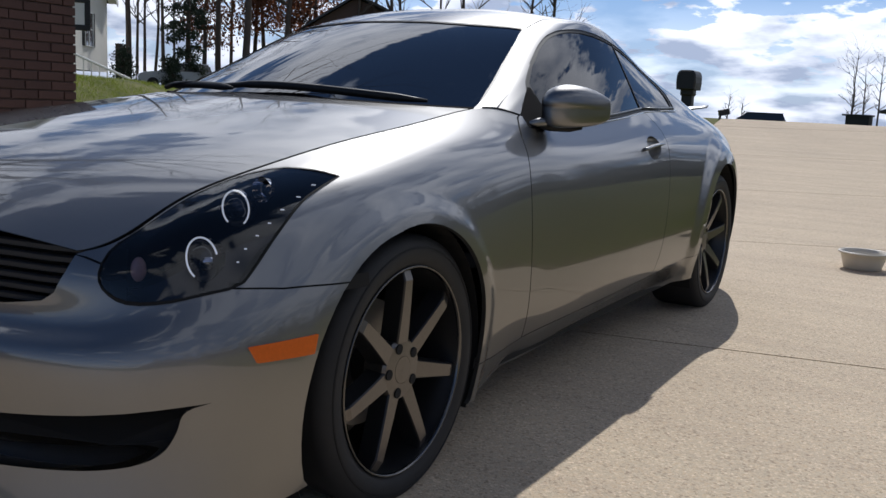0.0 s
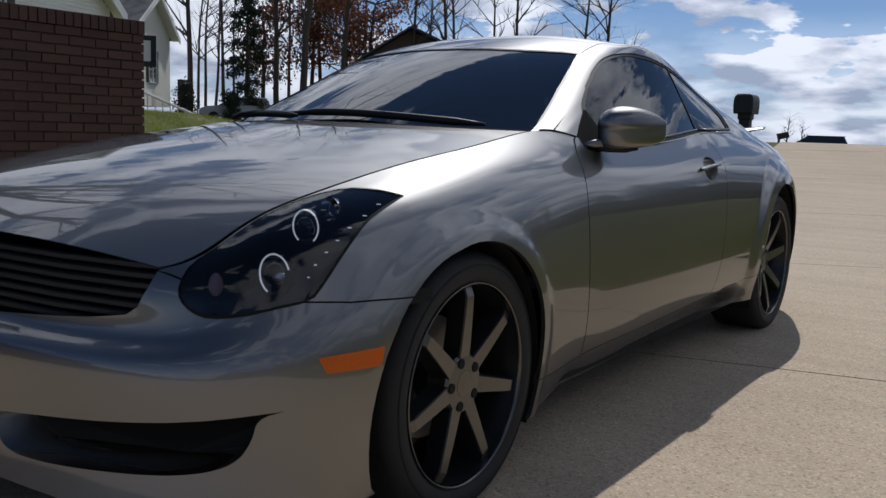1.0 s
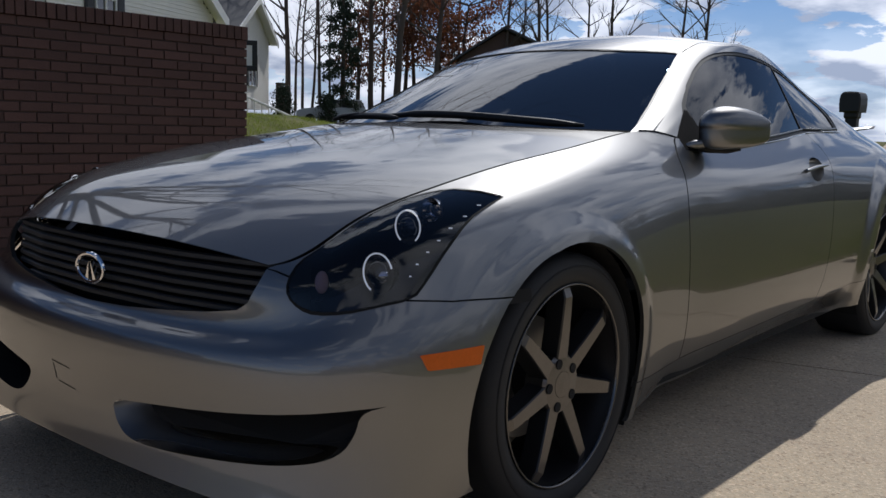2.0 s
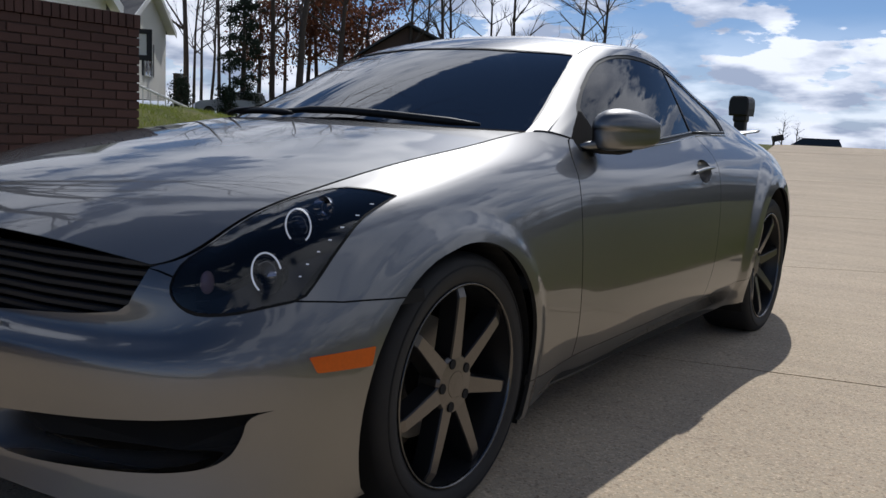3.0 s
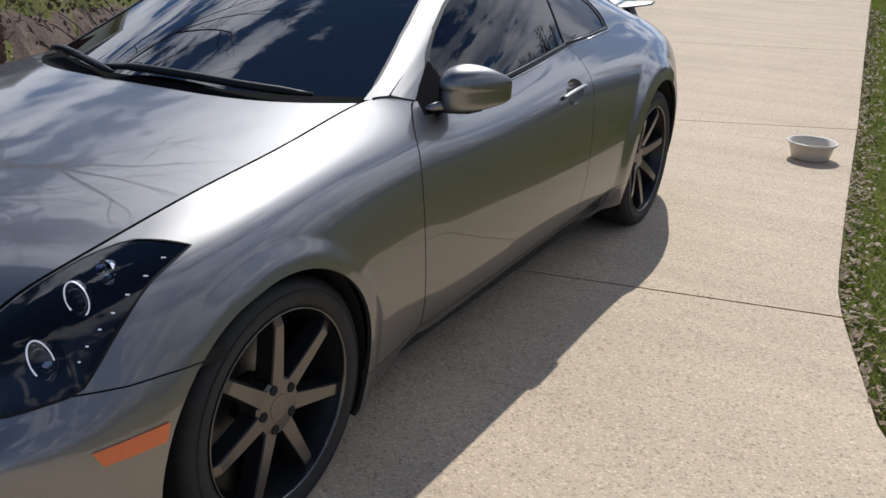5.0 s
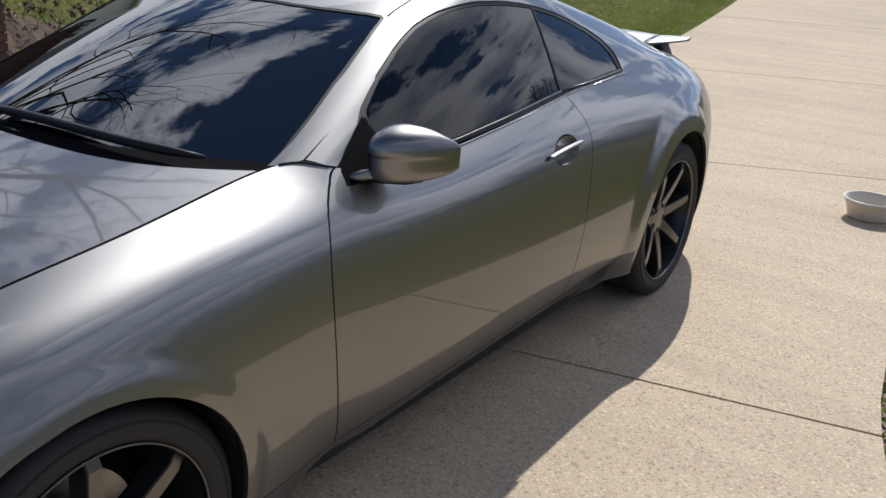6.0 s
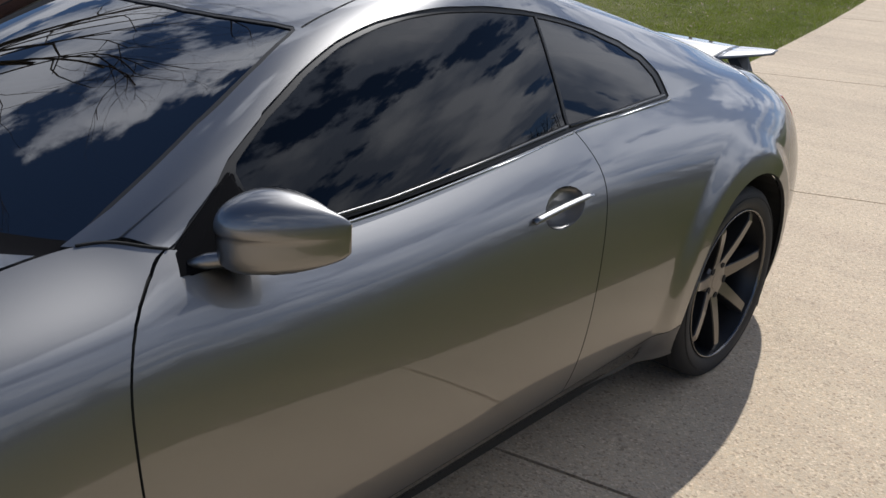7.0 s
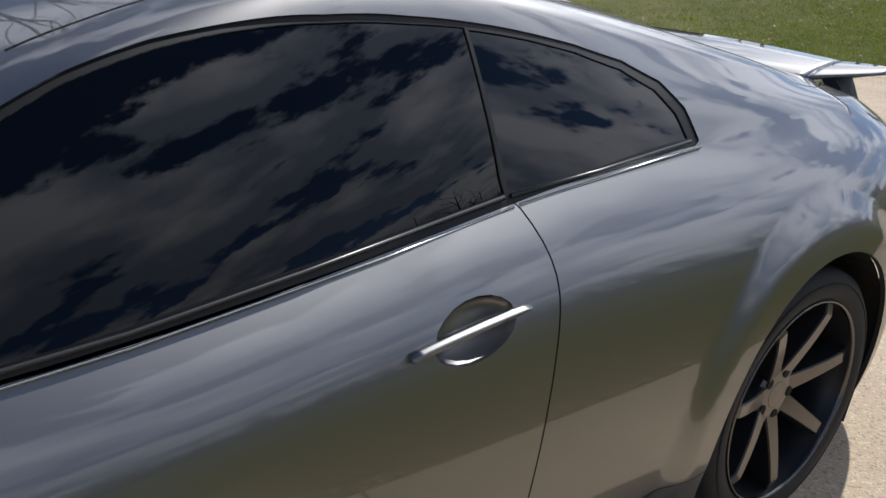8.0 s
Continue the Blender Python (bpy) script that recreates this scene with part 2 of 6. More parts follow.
def concrete(name, color):
    """Broom-finished concrete: aggregate grains, pinkish and grey stains, faint bands across the drive."""
    m = material(name, color, rough=0.88, grain=0.40, scale=150, bump=0.4, stain=0.28, stain_scale=1.1)
    nt = m.node_tree
    L = nt.links.new
    p = nt.nodes["Principled BSDF"]
    base = p.inputs["Base Color"].links[0].from_socket
    co = nt.nodes.new("ShaderNodeTexCoord")
    cells = nt.nodes.new("ShaderNodeTexVoronoi")
    cells.inputs["Scale"].default_value = 130
    grains = nt.nodes.new("ShaderNodeValToRGB")
    e = grains.color_ramp.elements
    e[0].position, e[0].color = 0.0, (.62, .57, .53, 1)
    e[1].position, e[1].color = 0.16, (.93, .92, .90, 1)
    for pos, col in ((.45, (1.0, .99, .97, 1)), (.72, (1.0, .93, .85, 1)), (.88, (1.10, 1.08, 1.05, 1)), (1.0, (1.32, 1.30, 1.26, 1))):
        k = e.new(pos)
        k.color = col
    tone = nt.nodes.new("ShaderNodeSeparateColor")
    L(co.outputs["Object"], cells.inputs["Vector"])
    L(cells.outputs["Color"], tone.inputs[0])
    L(tone.outputs[0], grains.inputs["Fac"])
    stretch = nt.nodes.new("ShaderNodeMapping")
    stretch.inputs["Scale"].default_value = (.35, 5.5, 1.0)
    stretch.inputs["Rotation"].default_value = (0, 0, radians(-14))
    bands = nt.nodes.new("ShaderNodeTexNoise")
    bands.inputs["Scale"].default_value, bands.inputs["Detail"].default_value = 1.0, 5.0
    tint = nt.nodes.new("ShaderNodeValToRGB")
    f = tint.color_ramp.elements
    f[0].position, f[0].color = .30, (.92, .895, .895, 1)
    f[1].position, f[1].color = .68, (1.06, 1.055, 1.04, 1)
    L(co.outputs["Object"], stretch.inputs["Vector"])
    L(stretch.outputs["Vector"], bands.inputs["Vector"])
    L(bands.outputs["Fac"], tint.inputs["Fac"])
    one, two = nt.nodes.new("ShaderNodeVectorMath"), nt.nodes.new("ShaderNodeVectorMath")
    one.operation = two.operation = 'MULTIPLY'
    L(base, one.inputs[0])
    L(grains.outputs["Color"], one.inputs[1])
    L(one.outputs["Vector"], two.inputs[0])
    L(tint.outputs["Color"], two.inputs[1])
    L(two.outputs["Vector"], p.inputs["Base Color"])
    return m


CONCRETE = concrete("driveway concrete", (0.50, 0.415, 0.305))
GRASS = material("lawn grass", (0.088, 0.098, 0.026), spec=0.1, rough=0.9, grain=1.0, scale=35, bump=0.8, stain=0.7, stain_scale=1.5, color2=(0.115, 0.112, 0.035))
SOIL = material("bare soil", (0.10, 0.066, 0.046), rough=0.95, grain=0.8, scale=40, bump=0.8, stain=0.5)
BRICK = material("red brick", (0.054, 0.028, 0.024), rough=0.85, grain=0.5, scale=60, bump=0.4, stain=0.6, stain_scale=2.2, per_piece=0.45)
MORTAR = material("mortar", (0.066, 0.049, 0.043), rough=0.95, grain=0.5, scale=80, bump=0.4)
SIDING = material("cream vinyl siding", (0.84, 0.81, 0.74), rough=0.6, grain=0.08, scale=8, stain=0.12, stain_scale=0.6)
WHITE = material("white painted trim", (0.8, 0.79, 0.76), rough=0.5, grain=0.06, scale=15)
SHINGLE = material("grey roof shingles", (0.075, 0.075, 0.08), rough=0.9, grain=0.5, scale=14, bump=0.3, stain=0.3)
DARK = material("black plastic", (0.015, 0.015, 0.016), rough=0.5, grain=0.2, scale=40)
BARK = material("grey bark", (0.105, 0.080, 0.064), rough=0.95, grain=0.6, scale=12, bump=0.6, stain=0.4)
CERAMIC = material("white bowl plastic", (0.64, 0.58, 0.48), rough=0.4, grain=0.06, scale=30, stain=0.08)
INTERIOR = material("charcoal cabin trim", (0.03, 0.03, 0.032), rough=0.75, grain=0.3, scale=60)


# ---- building helpers ----
def link(name, bm, mat, parent=None, label="", smooth=False):
    """One bmesh as one mesh object, under a parent where one is given."""
    me = bpy.data.meshes.new(name)
    bm.to_mesh(me)
    bm.free()
    me.materials.append(mat)
    if smooth:
        me.shade_smooth()
    ob = new(name, me)
    if parent:
        ob.parent = parent
    if label:
        ob["label"] = label
    return ob


def part(name, bm, mat, parent, label="", smooth=False):
    return link(name, bm, mat, parent, label, smooth)


def root(name, label, category, group="", at=(0, 0, 0), kind=""):
    return_ob = new(name)
    return_ob.empty_display_size = 0.1
    return_ob.location = at
    return tagged(return_ob, label, category, group, kind)


def box(bm, lo, hi, bevel=0.0):
    lo, hi = Vector(lo), Vector(hi)
    r = bmesh.ops.create_cube(bm, size=1.0, matrix=Matrix.Translation((lo + hi) / 2) @ Matrix.Diagonal((*(hi - lo), 1)))
    if bevel:
        edges = list({e for v in r["verts"] for e in v.link_edges})
        bmesh.ops.bevel(bm, geom=edges, offset=bevel, segments=2, affect='EDGES', profile=0.5)
    return bm


def boxes(*specs, bevel=0.0):
    bm = bmesh.new()
    for lo, hi in specs:
        box(bm, lo, hi, bevel)
    return bm


def revolve(bm, profile, segments, axis="x", centre=(0, 0, 0), closed=False):
    """Turns a profile of (along, radius) round an axis."""
    rings = []
    for a, r in profile:
        ring = []
        for k in range(segments):
            c, s = math.cos(2 * math.pi * k / segments) * r, math.sin(2 * math.pi * k / segments) * r
            p = {"x": (a, c, s), "y": (c, a, s), "z": (c, s, a)}[axis]
            ring.append(bm.verts.new(Vector(centre) + Vector(p)))
        rings.append(ring)
    pairs = list(zip(rings, rings[1:])) + ([(rings[-1], rings[0])] if closed else [])
    for p, q in pairs:
        for k in range(segments):
            n = (k + 1) % segments
            bm.faces.new((p[k], p[n], q[n], q[k]))
    return rings


def tube(bm, pts, radii, sides=8, cap=True):
    """A round bar along points, with a radius for each."""
    pts = [Vector(p) for p in pts]
    rings, side = [], None
    for i, p in enumerate(pts):
        d = (pts[min(i + 1, len(pts) - 1)] - pts[max(i - 1, 0)]).normalized()
        if side is None:
            side = d.orthogonal().normalized()
        side = (side - d * side.dot(d)).normalized()
        up = d.cross(side)
        r = radii[i] if hasattr(radii, "__len__") else radii
        rings.append([bm.verts.new(p + (side * math.cos(2 * math.pi * k / sides) + up * math.sin(2 * math.pi * k / sides)) * r) for k in range(sides)])
    for a, b in zip(rings, rings[1:]):
        for k in range(sides):
            n = (k + 1) % sides
            bm.faces.new((a[k], a[n], b[n], b[k]))
    if cap:
        bm.faces.new(rings[0][::-1])
        bm.faces.new(rings[-1])
    return bm


# ---- smooth sheets through rails ----
def spline(knots, vals, q):
    """Natural cubic through vals (n, ...) at knots, evaluated at q."""
    k, y, q = np.asarray(knots, float), np.asarray(vals, float), np.asarray(q, float)
    n = len(k)
    h = np.diff(k)
    A, B = np.eye(n), np.zeros((n, n))
    for i in range(1, n - 1):
        A[i, i - 1:i + 2] = h[i - 1], 2 * (h[i - 1] + h[i]), h[i]
        B[i, i - 1:i + 2] = 6 / h[i - 1], -6 / h[i - 1] - 6 / h[i], 6 / h[i]
    m = np.tensordot(np.linalg.solve(A, B), y, 1)
    i = np.clip(np.searchsorted(k, q) - 1, 0, n - 2)
    sh = (len(q),) + (1,) * (y.ndim - 1)
    hi = h[i].reshape(sh)
    a, b = ((k[i + 1] - q) / h[i]).reshape(sh), ((q - k[i]) / h[i]).reshape(sh)
    return a * y[i] + b * y[i + 1] + ((a ** 3 - a) * m[i] + (b ** 3 - b) * m[i + 1]) * hi ** 2 / 6


class Sheet:
    """A surface P(s, v): s along the rails, v across them."""

    def __init__(self, rails, mirror_s=False, mirror_v=False, after=None):
        rails = [np.array(r, float) for r in rails]
        flip = np.array((-1.0, 1.0, 1.0))
        if mirror_s:
            rails = [np.concatenate((r[:0:-1] * flip, r)) for r in rails]
        if mirror_v:
            rails = rails + [r * flip for r in rails[-2::-1]]
        self.rails, self.after = np.array(rails), after
        n = self.rails.shape[1]
        self.s = np.arange(n) - (n // 2 if mirror_s else 0)
        self.v = np.arange(len(rails))
        R = len(rails)
        A, B = np.eye(R), np.zeros((R, R))
        for i in range(1, R - 1):
            A[i, i - 1:i + 2] = 1, 4, 1
            B[i, i - 1:i + 2] = 6, -12, 6
        self.M, self.even = np.linalg.solve(A, B), None

    def at(self, s, v, bare=False):
        s, v = np.atleast_1d(np.asarray(s, float)), np.atleast_1d(np.asarray(v, float))
        P = spline(self.s, self.rails.transpose(1, 0, 2), s)          # n, R, 3
        m = np.einsum("ij,njk->nik", self.M, P)
        i = np.clip(v.astype(int), 0, len(self.v) - 2)
        k = np.arange(len(s))
        b = (v - i)[:, None]
        a = 1 - b
        out = a * P[k, i] + b * P[k, i + 1] + ((a ** 3 - a) * m[k, i] + (b ** 3 - b) * m[k, i + 1]) / 6
        return self.after(out) if self.after and not bare else out

    def shade(self, s, v, spread=.45):
        """Normals to shade by: those of the surface, with the ripples between its rails' points evened out."""
        s, v = np.asarray(s, float), np.asarray(v, float)
        if self.even is None:
            gs, gv = np.arange(self.s[0], self.s[-1] + .05, .1), np.arange(0, self.v[-1] + .05, .1)
            a, b = np.meshgrid(gs, gv, indexing="ij")
            N = self.normal(a.ravel(), np.clip(b.ravel(), .002, self.v[-1] - .002), True).reshape(*a.shape, 3)
            reach = 14
            w = np.exp(-.5 * (np.arange(-reach, reach + 1) * .1 / spread) ** 2)
            wide = np.pad(N, ((reach, reach), (0, 0), (0, 0)), mode="edge")
            soft = sum(k * wide[i:i + len(gs)] for i, k in enumerate(w / w.sum()))
            self.even = soft / np.linalg.norm(soft, axis=2)[:, :, None] - N
        i, j = np.clip((s - self.s[0]) / .1, 0, self.even.shape[0] - 1.001), np.clip(v / .1, 0, self.even.shape[1] - 1.001)
        a, b = i.astype(int), j.astype(int)
        fa, fb = (i - a)[:, None], (j - b)[:, None]
        E = self.even
        d = (E[a, b] * (1 - fa) + E[a + 1, b] * fa) * (1 - fb) + (E[a, b + 1] * (1 - fa) + E[a + 1, b + 1] * fa) * fb
        n = self.normal(s, v) + d
        return n / np.linalg.norm(n, axis=1)[:, None]

    def normal(self, s, v, bare=False):
        e = 1e-3
        s, v = np.asarray(s, float), np.asarray(v, float)
        ds, dv = self.at(s + e, v, bare) - self.at(s - e, v, bare), self.at(s, v + e, bare) - self.at(s, v - e, bare)
        n = np.cross(ds, dv)
        return n / np.maximum(np.linalg.norm(n, axis=1), 1e-12)[:, None]

    def locate(self, pts, weights=(1, 1, 1), s_range=None):
        """The (s, v) nearest to each point, with the axes weighted."""
        w = np.array(weights, float)
        lo, hi = s_range or (self.s[0], self.s[-1])
        ss, vv = np.meshgrid(np.linspace(lo, hi, 160), np.linspace(0, self.v[-1], 60), indexing="ij")
        ss, vv = ss.ravel(), vv.ravel()
        P = self.at(ss, vv)
        out = []
        for q in np.asarray(pts, float):
            i = (((P - q) * w) ** 2).sum(1).argmin()
            s, v, ds, dv = ss[i], vv[i], (hi - lo) / 159, self.v[-1] / 59
            for _ in range(7):
                a, b = np.meshgrid(np.linspace(s - ds, s + ds, 9), np.linspace(v - dv, v + dv, 9), indexing="ij")
                a, b = np.clip(a.ravel(), lo, hi), np.clip(b.ravel(), 0, self.v[-1])
                j = (((self.at(a, b) - q) * w) ** 2).sum(1).argmin()
                s, v, ds, dv = a[j], b[j], ds * 0.35, dv * 0.35
            out.append((s, v))
        return out


def inside(poly, x, y):
    hit = False
    for (x0, y0), (x1, y1) in zip(poly, poly[1:] + poly[:1]):
        if (y0 > y) != (y1 > y) and x < (x1 - x0) * (y - y0) / (y1 - y0) + x0:
            hit = not hit
    return hit


def split_by(bm, poly):
    """Cuts the flat (s, v) mesh along a polygon's edges, near the polygon only; returns the faces inside."""
    xs, ys = [p[0] for p in poly], [p[1] for p in poly]

    def reaches(f, ax, bx, ay, by):
        cs = [v.co for v in f.verts]
        return max(c.x for c in cs) >= ax and min(c.x for c in cs) <= bx and max(c.y for c in cs) >= ay and min(c.y for c in cs) <= by
    pool = {f for f in bm.faces if reaches(f, min(xs) - .02, max(xs) + .02, min(ys) - .02, max(ys) + .02)}
    for (x0, y0), (x1, y1) in zip(poly, poly[1:] + poly[:1]):
        d = math.hypot(x1 - x0, y1 - y0)
        if d < 1e-7:
            continue
        near = [f for f in pool if reaches(f, min(x0, x1) - .02, max(x0, x1) + .02, min(y0, y1) - .02, max(y0, y1) + .02)]
        geom = list({g for f in near for g in (*f.verts, *f.edges)}) + near
        made = bmesh.ops.bisect_plane(bm, geom=geom, dist=1e-7, plane_co=(x0, y0, 0), plane_no=(-(y1 - y0) / d, (x1 - x0) / d, 0))
        pool.update(g for g in made["geom"] if isinstance(g, bmesh.types.BMFace))
        pool = {f for f in pool if f.is_valid}
    picked = []
    for f in pool:
        c = f.calc_center_median()
        if min(xs) <= c.x <= max(xs) and min(ys) <= c.y <= max(ys) and inside(poly, c.x, c.y):
            picked.append(f)
    return picked


def flat_grid(s_lines, v_lines):
    bm = bmesh.new()
    g = [[bm.verts.new((s, v, 0)) for v in v_lines] for s in s_lines]
    for a, b in zip(g, g[1:]):
        for j in range(len(v_lines) - 1):
            bm.faces.new((a[j], b[j], b[j + 1], a[j + 1]))
    return bm


def raise_sheet(bm, sheet, name, mat, parent, label="", off=0.0, rim=0.012, calm=False):
    """Lays a flat (s, v) mesh onto the sheet, offset along its normal, with its edges turned inward by rim."""
    bm.verts.ensure_lookup_table()
    co = np.array([v.co for v in bm.verts])
    P, N = sheet.at(co[:, 0], co[:, 1]), sheet.shade(co[:, 0], co[:, 1])
    for v, p, n in zip(bm.verts, P, N):
        v.co = Vector(p + n * off)
    if sheet is LOWER or sheet is UPPER:
        N = joined(sheet, co, N)
    if sheet is UPPER:
        N = pillar(co, N)
    if calm:
        # one even curve over the whole pane
        basis = np.stack((np.ones(len(P)), P[:, 1], P[:, 2]), 1)
        N = basis @ np.linalg.lstsq(basis, N, rcond=None)[0]
        N = N / np.linalg.norm(N, axis=1)[:, None]
    normals = [Vector(n) for n in N]
    layer = {v: n for v, n in zip(bm.verts, normals)}
    if rim:
        edges = [e for e in bm.edges if len(e.link_faces) == 1]
        low = {}
        for e in edges:
            for v in e.verts:
                if v not in low:
                    low[v] = bm.verts.new(v.co - layer[v] * rim)
        for v, w in low.items():
            layer[w] = layer[v]
        for e in edges:
            a, b = e.verts
            # painted panels get black edges: the shade in the gaps, put into colour
            bm.faces.new((a, b, low[b], low[a])).material_index = 1 if mat is PAINT else 0
    bmesh.ops.recalc_face_normals(bm, faces=bm.faces)
    bm.verts.index_update()
    score = sum(f.normal.dot(layer[f.verts[0]]) * f.calc_area() for f in bm.faces)
    if score < 0:
        bmesh.ops.reverse_faces(bm, faces=bm.faces)
    vn = [layer[v] for v in bm.verts]
    me = bpy.data.meshes.new(name)
    bm.to_mesh(me)
    bm.free()
    me.materials.append(mat)
    if mat is PAINT:
        me.materials.append(VOID)
    me.shade_smooth()
    me.normals_split_custom_set_from_vertices(vn)
    ob = new(name, me)
    ob.parent = parent
    if label:
        ob["label"] = label
    return ob


def islands(bm):
    """The joined groups of faces of a mesh, each as a mesh of its own."""
    left, groups = set(bm.faces), []
    while left:
        todo = [left.pop()]
        got = set(todo)
        while todo:
            f = todo.pop()
            for e in f.edges:
                for g in e.link_faces:
                    if g in left:
                        left.discard(g)
                        got.add(g)
                        todo.append(g)
        groups.append(got)
    made = []
    for faces in groups:
        nb, seen = bmesh.new(), {}
        for f in faces:
            for v in f.verts:
                if v not in seen:
                    seen[v] = nb.verts.new(v.co)
            nb.faces.new([seen[v] for v in f.verts])
        made.append(nb)
    bm.free()
    return made


def band(line, width, axes=(1, 2), closed=False):
    """A closed outline of a given width round a polyline, offset in the plane of two axes."""
    pts = [Vector(p) for p in line]
    a, b = axes
    one, two = [], []
    n = len(pts)
    for i, p in enumerate(pts):
        q, r = (pts[(i - 1) % n], pts[(i + 1) % n]) if closed else (pts[max(i - 1, 0)], pts[min(i + 1, n - 1)])
        dx, dy = r[a] - q[a], r[b] - q[b]
        d = math.hypot(dx, dy) or 1.0
        o = Vector((0, 0, 0))
        o[a], o[b] = -dy / d * width / 2, dx / d * width / 2
        one.append(p + o)
        two.append(p - o)
    return one, two


# ---- the coupe's surface ----
# rails from the front's middle round the left side to the rear's middle
RAIL_A = [(0, -.848, .205), (.3, -.836, .20), (.62, -.776, .182), (.79, -.672, .158), (.862, -.545, .165), (.875, -.3, .18), (.875, 0, .19), (.86, .38, .165), (.80, .66, .165), (.80, .80, .168), (.80, 1.12, .175),
          (.80, 1.6, .18), (.805, 2.0, .185), (.835, 2.4, .20), (.86, 2.85, .23), (.835, 3.15, .24), (.77, 3.42, .25), (.67, 3.60, .26), (.42, 3.78, .26), (0, 3.83, .26)]
RAIL_B = [(0, -.826, .33), (.3, -.811, .33), (.63, -.746, .33), (.78, -.645, .325), (.86, -.53, .335), (.895, -.3, .36), (.895, 0, .36), (.878, .35, .35), (.858, .66, .33), (.86, .80, .33), (.867, 1.12, .33),
          (.87, 1.6, .333), (.873, 2.0, .337), (.877, 2.4, .345), (.885, 2.85, .36), (.85, 3.17, .36), (.785, 3.45, .36), (.68, 3.66, .35), (.43, 3.83, .35), (0, 3.89, .35)]
RAIL_C = [(0, -.822, .476), (.3, -.806, .476), (.625, -.741, .480), (.778, -.638, .489), (.855, -.526, .506), (.90, -.29, .53), (.905, 0, .57), (.893, .33, .56), (.877, .66, .53), (.879, .80, .53), (.885, 1.12, .53),
          (.89, 1.6, .53), (.891, 2.0, .535), (.893, 2.4, .55), (.893, 2.85, .58), (.855, 3.18, .57), (.795, 3.45, .56), (.69, 3.67, .55), (.43, 3.84, .55), (0, 3.90, .55)]
RAIL_D = [(0, -.775, .52), (.3, -.76, .52), (.6, -.70, .53), (.74, -.61, .58), (.81, -.49, .63), (.856, -.27, .695), (.872, 0, .738), (.868, .33, .752), (.862, .66, .75), (.864, .80, .75), (.868, 1.12, .75),
          (.87, 1.6, .752), (.87, 2.0, .755), (.868, 2.4, .765), (.868, 2.85, .78), (.83, 3.17, .775), (.77, 3.42, .765), (.665, 3.63, .755), (.42, 3.80, .75), (0, 3.87, .75)]
RAIL_E = [(0, -.768, .61), (.3, -.752, .61), (.58, -.69, .605), (.69, -.59, .675), (.745, -.47, .735), (.785, -.27, .785), (.80, 0, .828), (.80, .33, .858), (.802, .66, .868), (.811, .79, .864), (.82, 1.12, .852),
          (.825, 1.6, .865), (.822, 2.0, .88), (.803, 2.4, .892), (.79, 2.85, .90), (.755, 3.15, .895), (.70, 3.39, .885), (.60, 3.59, .872), (.39, 3.73, .872), (0, 3.80, .875)]
RAIL_F = [(0, -.757, .697), (.3, -.738, .69), (.557, -.672, .66), (.625, -.53, .73), (.655, -.42, .782), (.673, -.27, .82), (.685, -.02, .868), (.685, .3, .912), (.672, .65, .957), (.737, .79, .941), (.755, 1.12, .910),
          (.748, 1.6, .938), (.73, 2.0, .973), (.70, 2.4, .985), (.685, 2.85, .975), (.655, 3.11, .966), (.61, 3.32, .956), (.52, 3.51, .946), (.34, 3.64, .945), (0, 3.70, .95)]
WHEELS = ((0.010, 0.329, 1.0), (2.832, 0.343, 1.03))
WHEEL_X = 0.865
ARCH = ((0.0, 0.335, 0.355), (2.828, 0.352, 0.387))


def arch_radius(k, angle):
    """The opening's radius round each wheel; the front one widens forward, towards its foot."""
    return ARCH[k][2] + (np.interp(np.degrees(angle) % 360, (0, 105, 135, 159, 196, 240, 300, 360), (0, 0, .018, .040, .056, .06, 0, 0)) if k == 0 else 0)


def flare(P):
    """Swells the flanks round the wheel openings: a soft lip in front, a stepped blister behind."""
    P = P.copy()
    side = np.sign(P[:, 0])
    flank = np.clip((np.abs(P[:, 0]) - 0.74) / 0.08, 0, 1)
    r0 = np.hypot(P[:, 1] - ARCH[0][0], P[:, 2] - ARCH[0][1])
    r1 = np.hypot(P[:, 1] - ARCH[1][0], P[:, 2] - ARCH[1][1])
    turn = np.arctan2(P[:, 2] - ARCH[0][1], P[:, 1] - ARCH[0][0])
    rim = np.clip((arch_radius(0, turn) + 0.075 - r0) / 0.052, 0, 1)
    lip = 0.008 * rim * rim * (3 - 2 * rim) * np.interp(np.degrees(turn) % 360, (0, 110, 140, 250, 300, 360), (1, 1, .25, .1, 1, 1))
    t = np.clip((0.525 - r1) / 0.085, 0, 1)
    blister = 0.021 * t * t * (3 - 2 * t)
    # the sill turns under below its seam
    under = np.clip(np.interp(P[:, 1], (.34, .45, .69, 1.81, 2.47), (.272, .262, .27, .304, .33)) - P[:, 2], 0, .1)
    under *= np.clip((P[:, 1] - .36) / .08, 0, 1) * np.clip((2.46 - P[:, 1]) / .08, 0, 1)
    P[:, 0] += side * (flank * (lip + blister) - .22 * under)
    return P


LOWER = Sheet([RAIL_A, RAIL_B, RAIL_C, RAIL_D, RAIL_E, RAIL_F], mirror_s=True, after=flare)

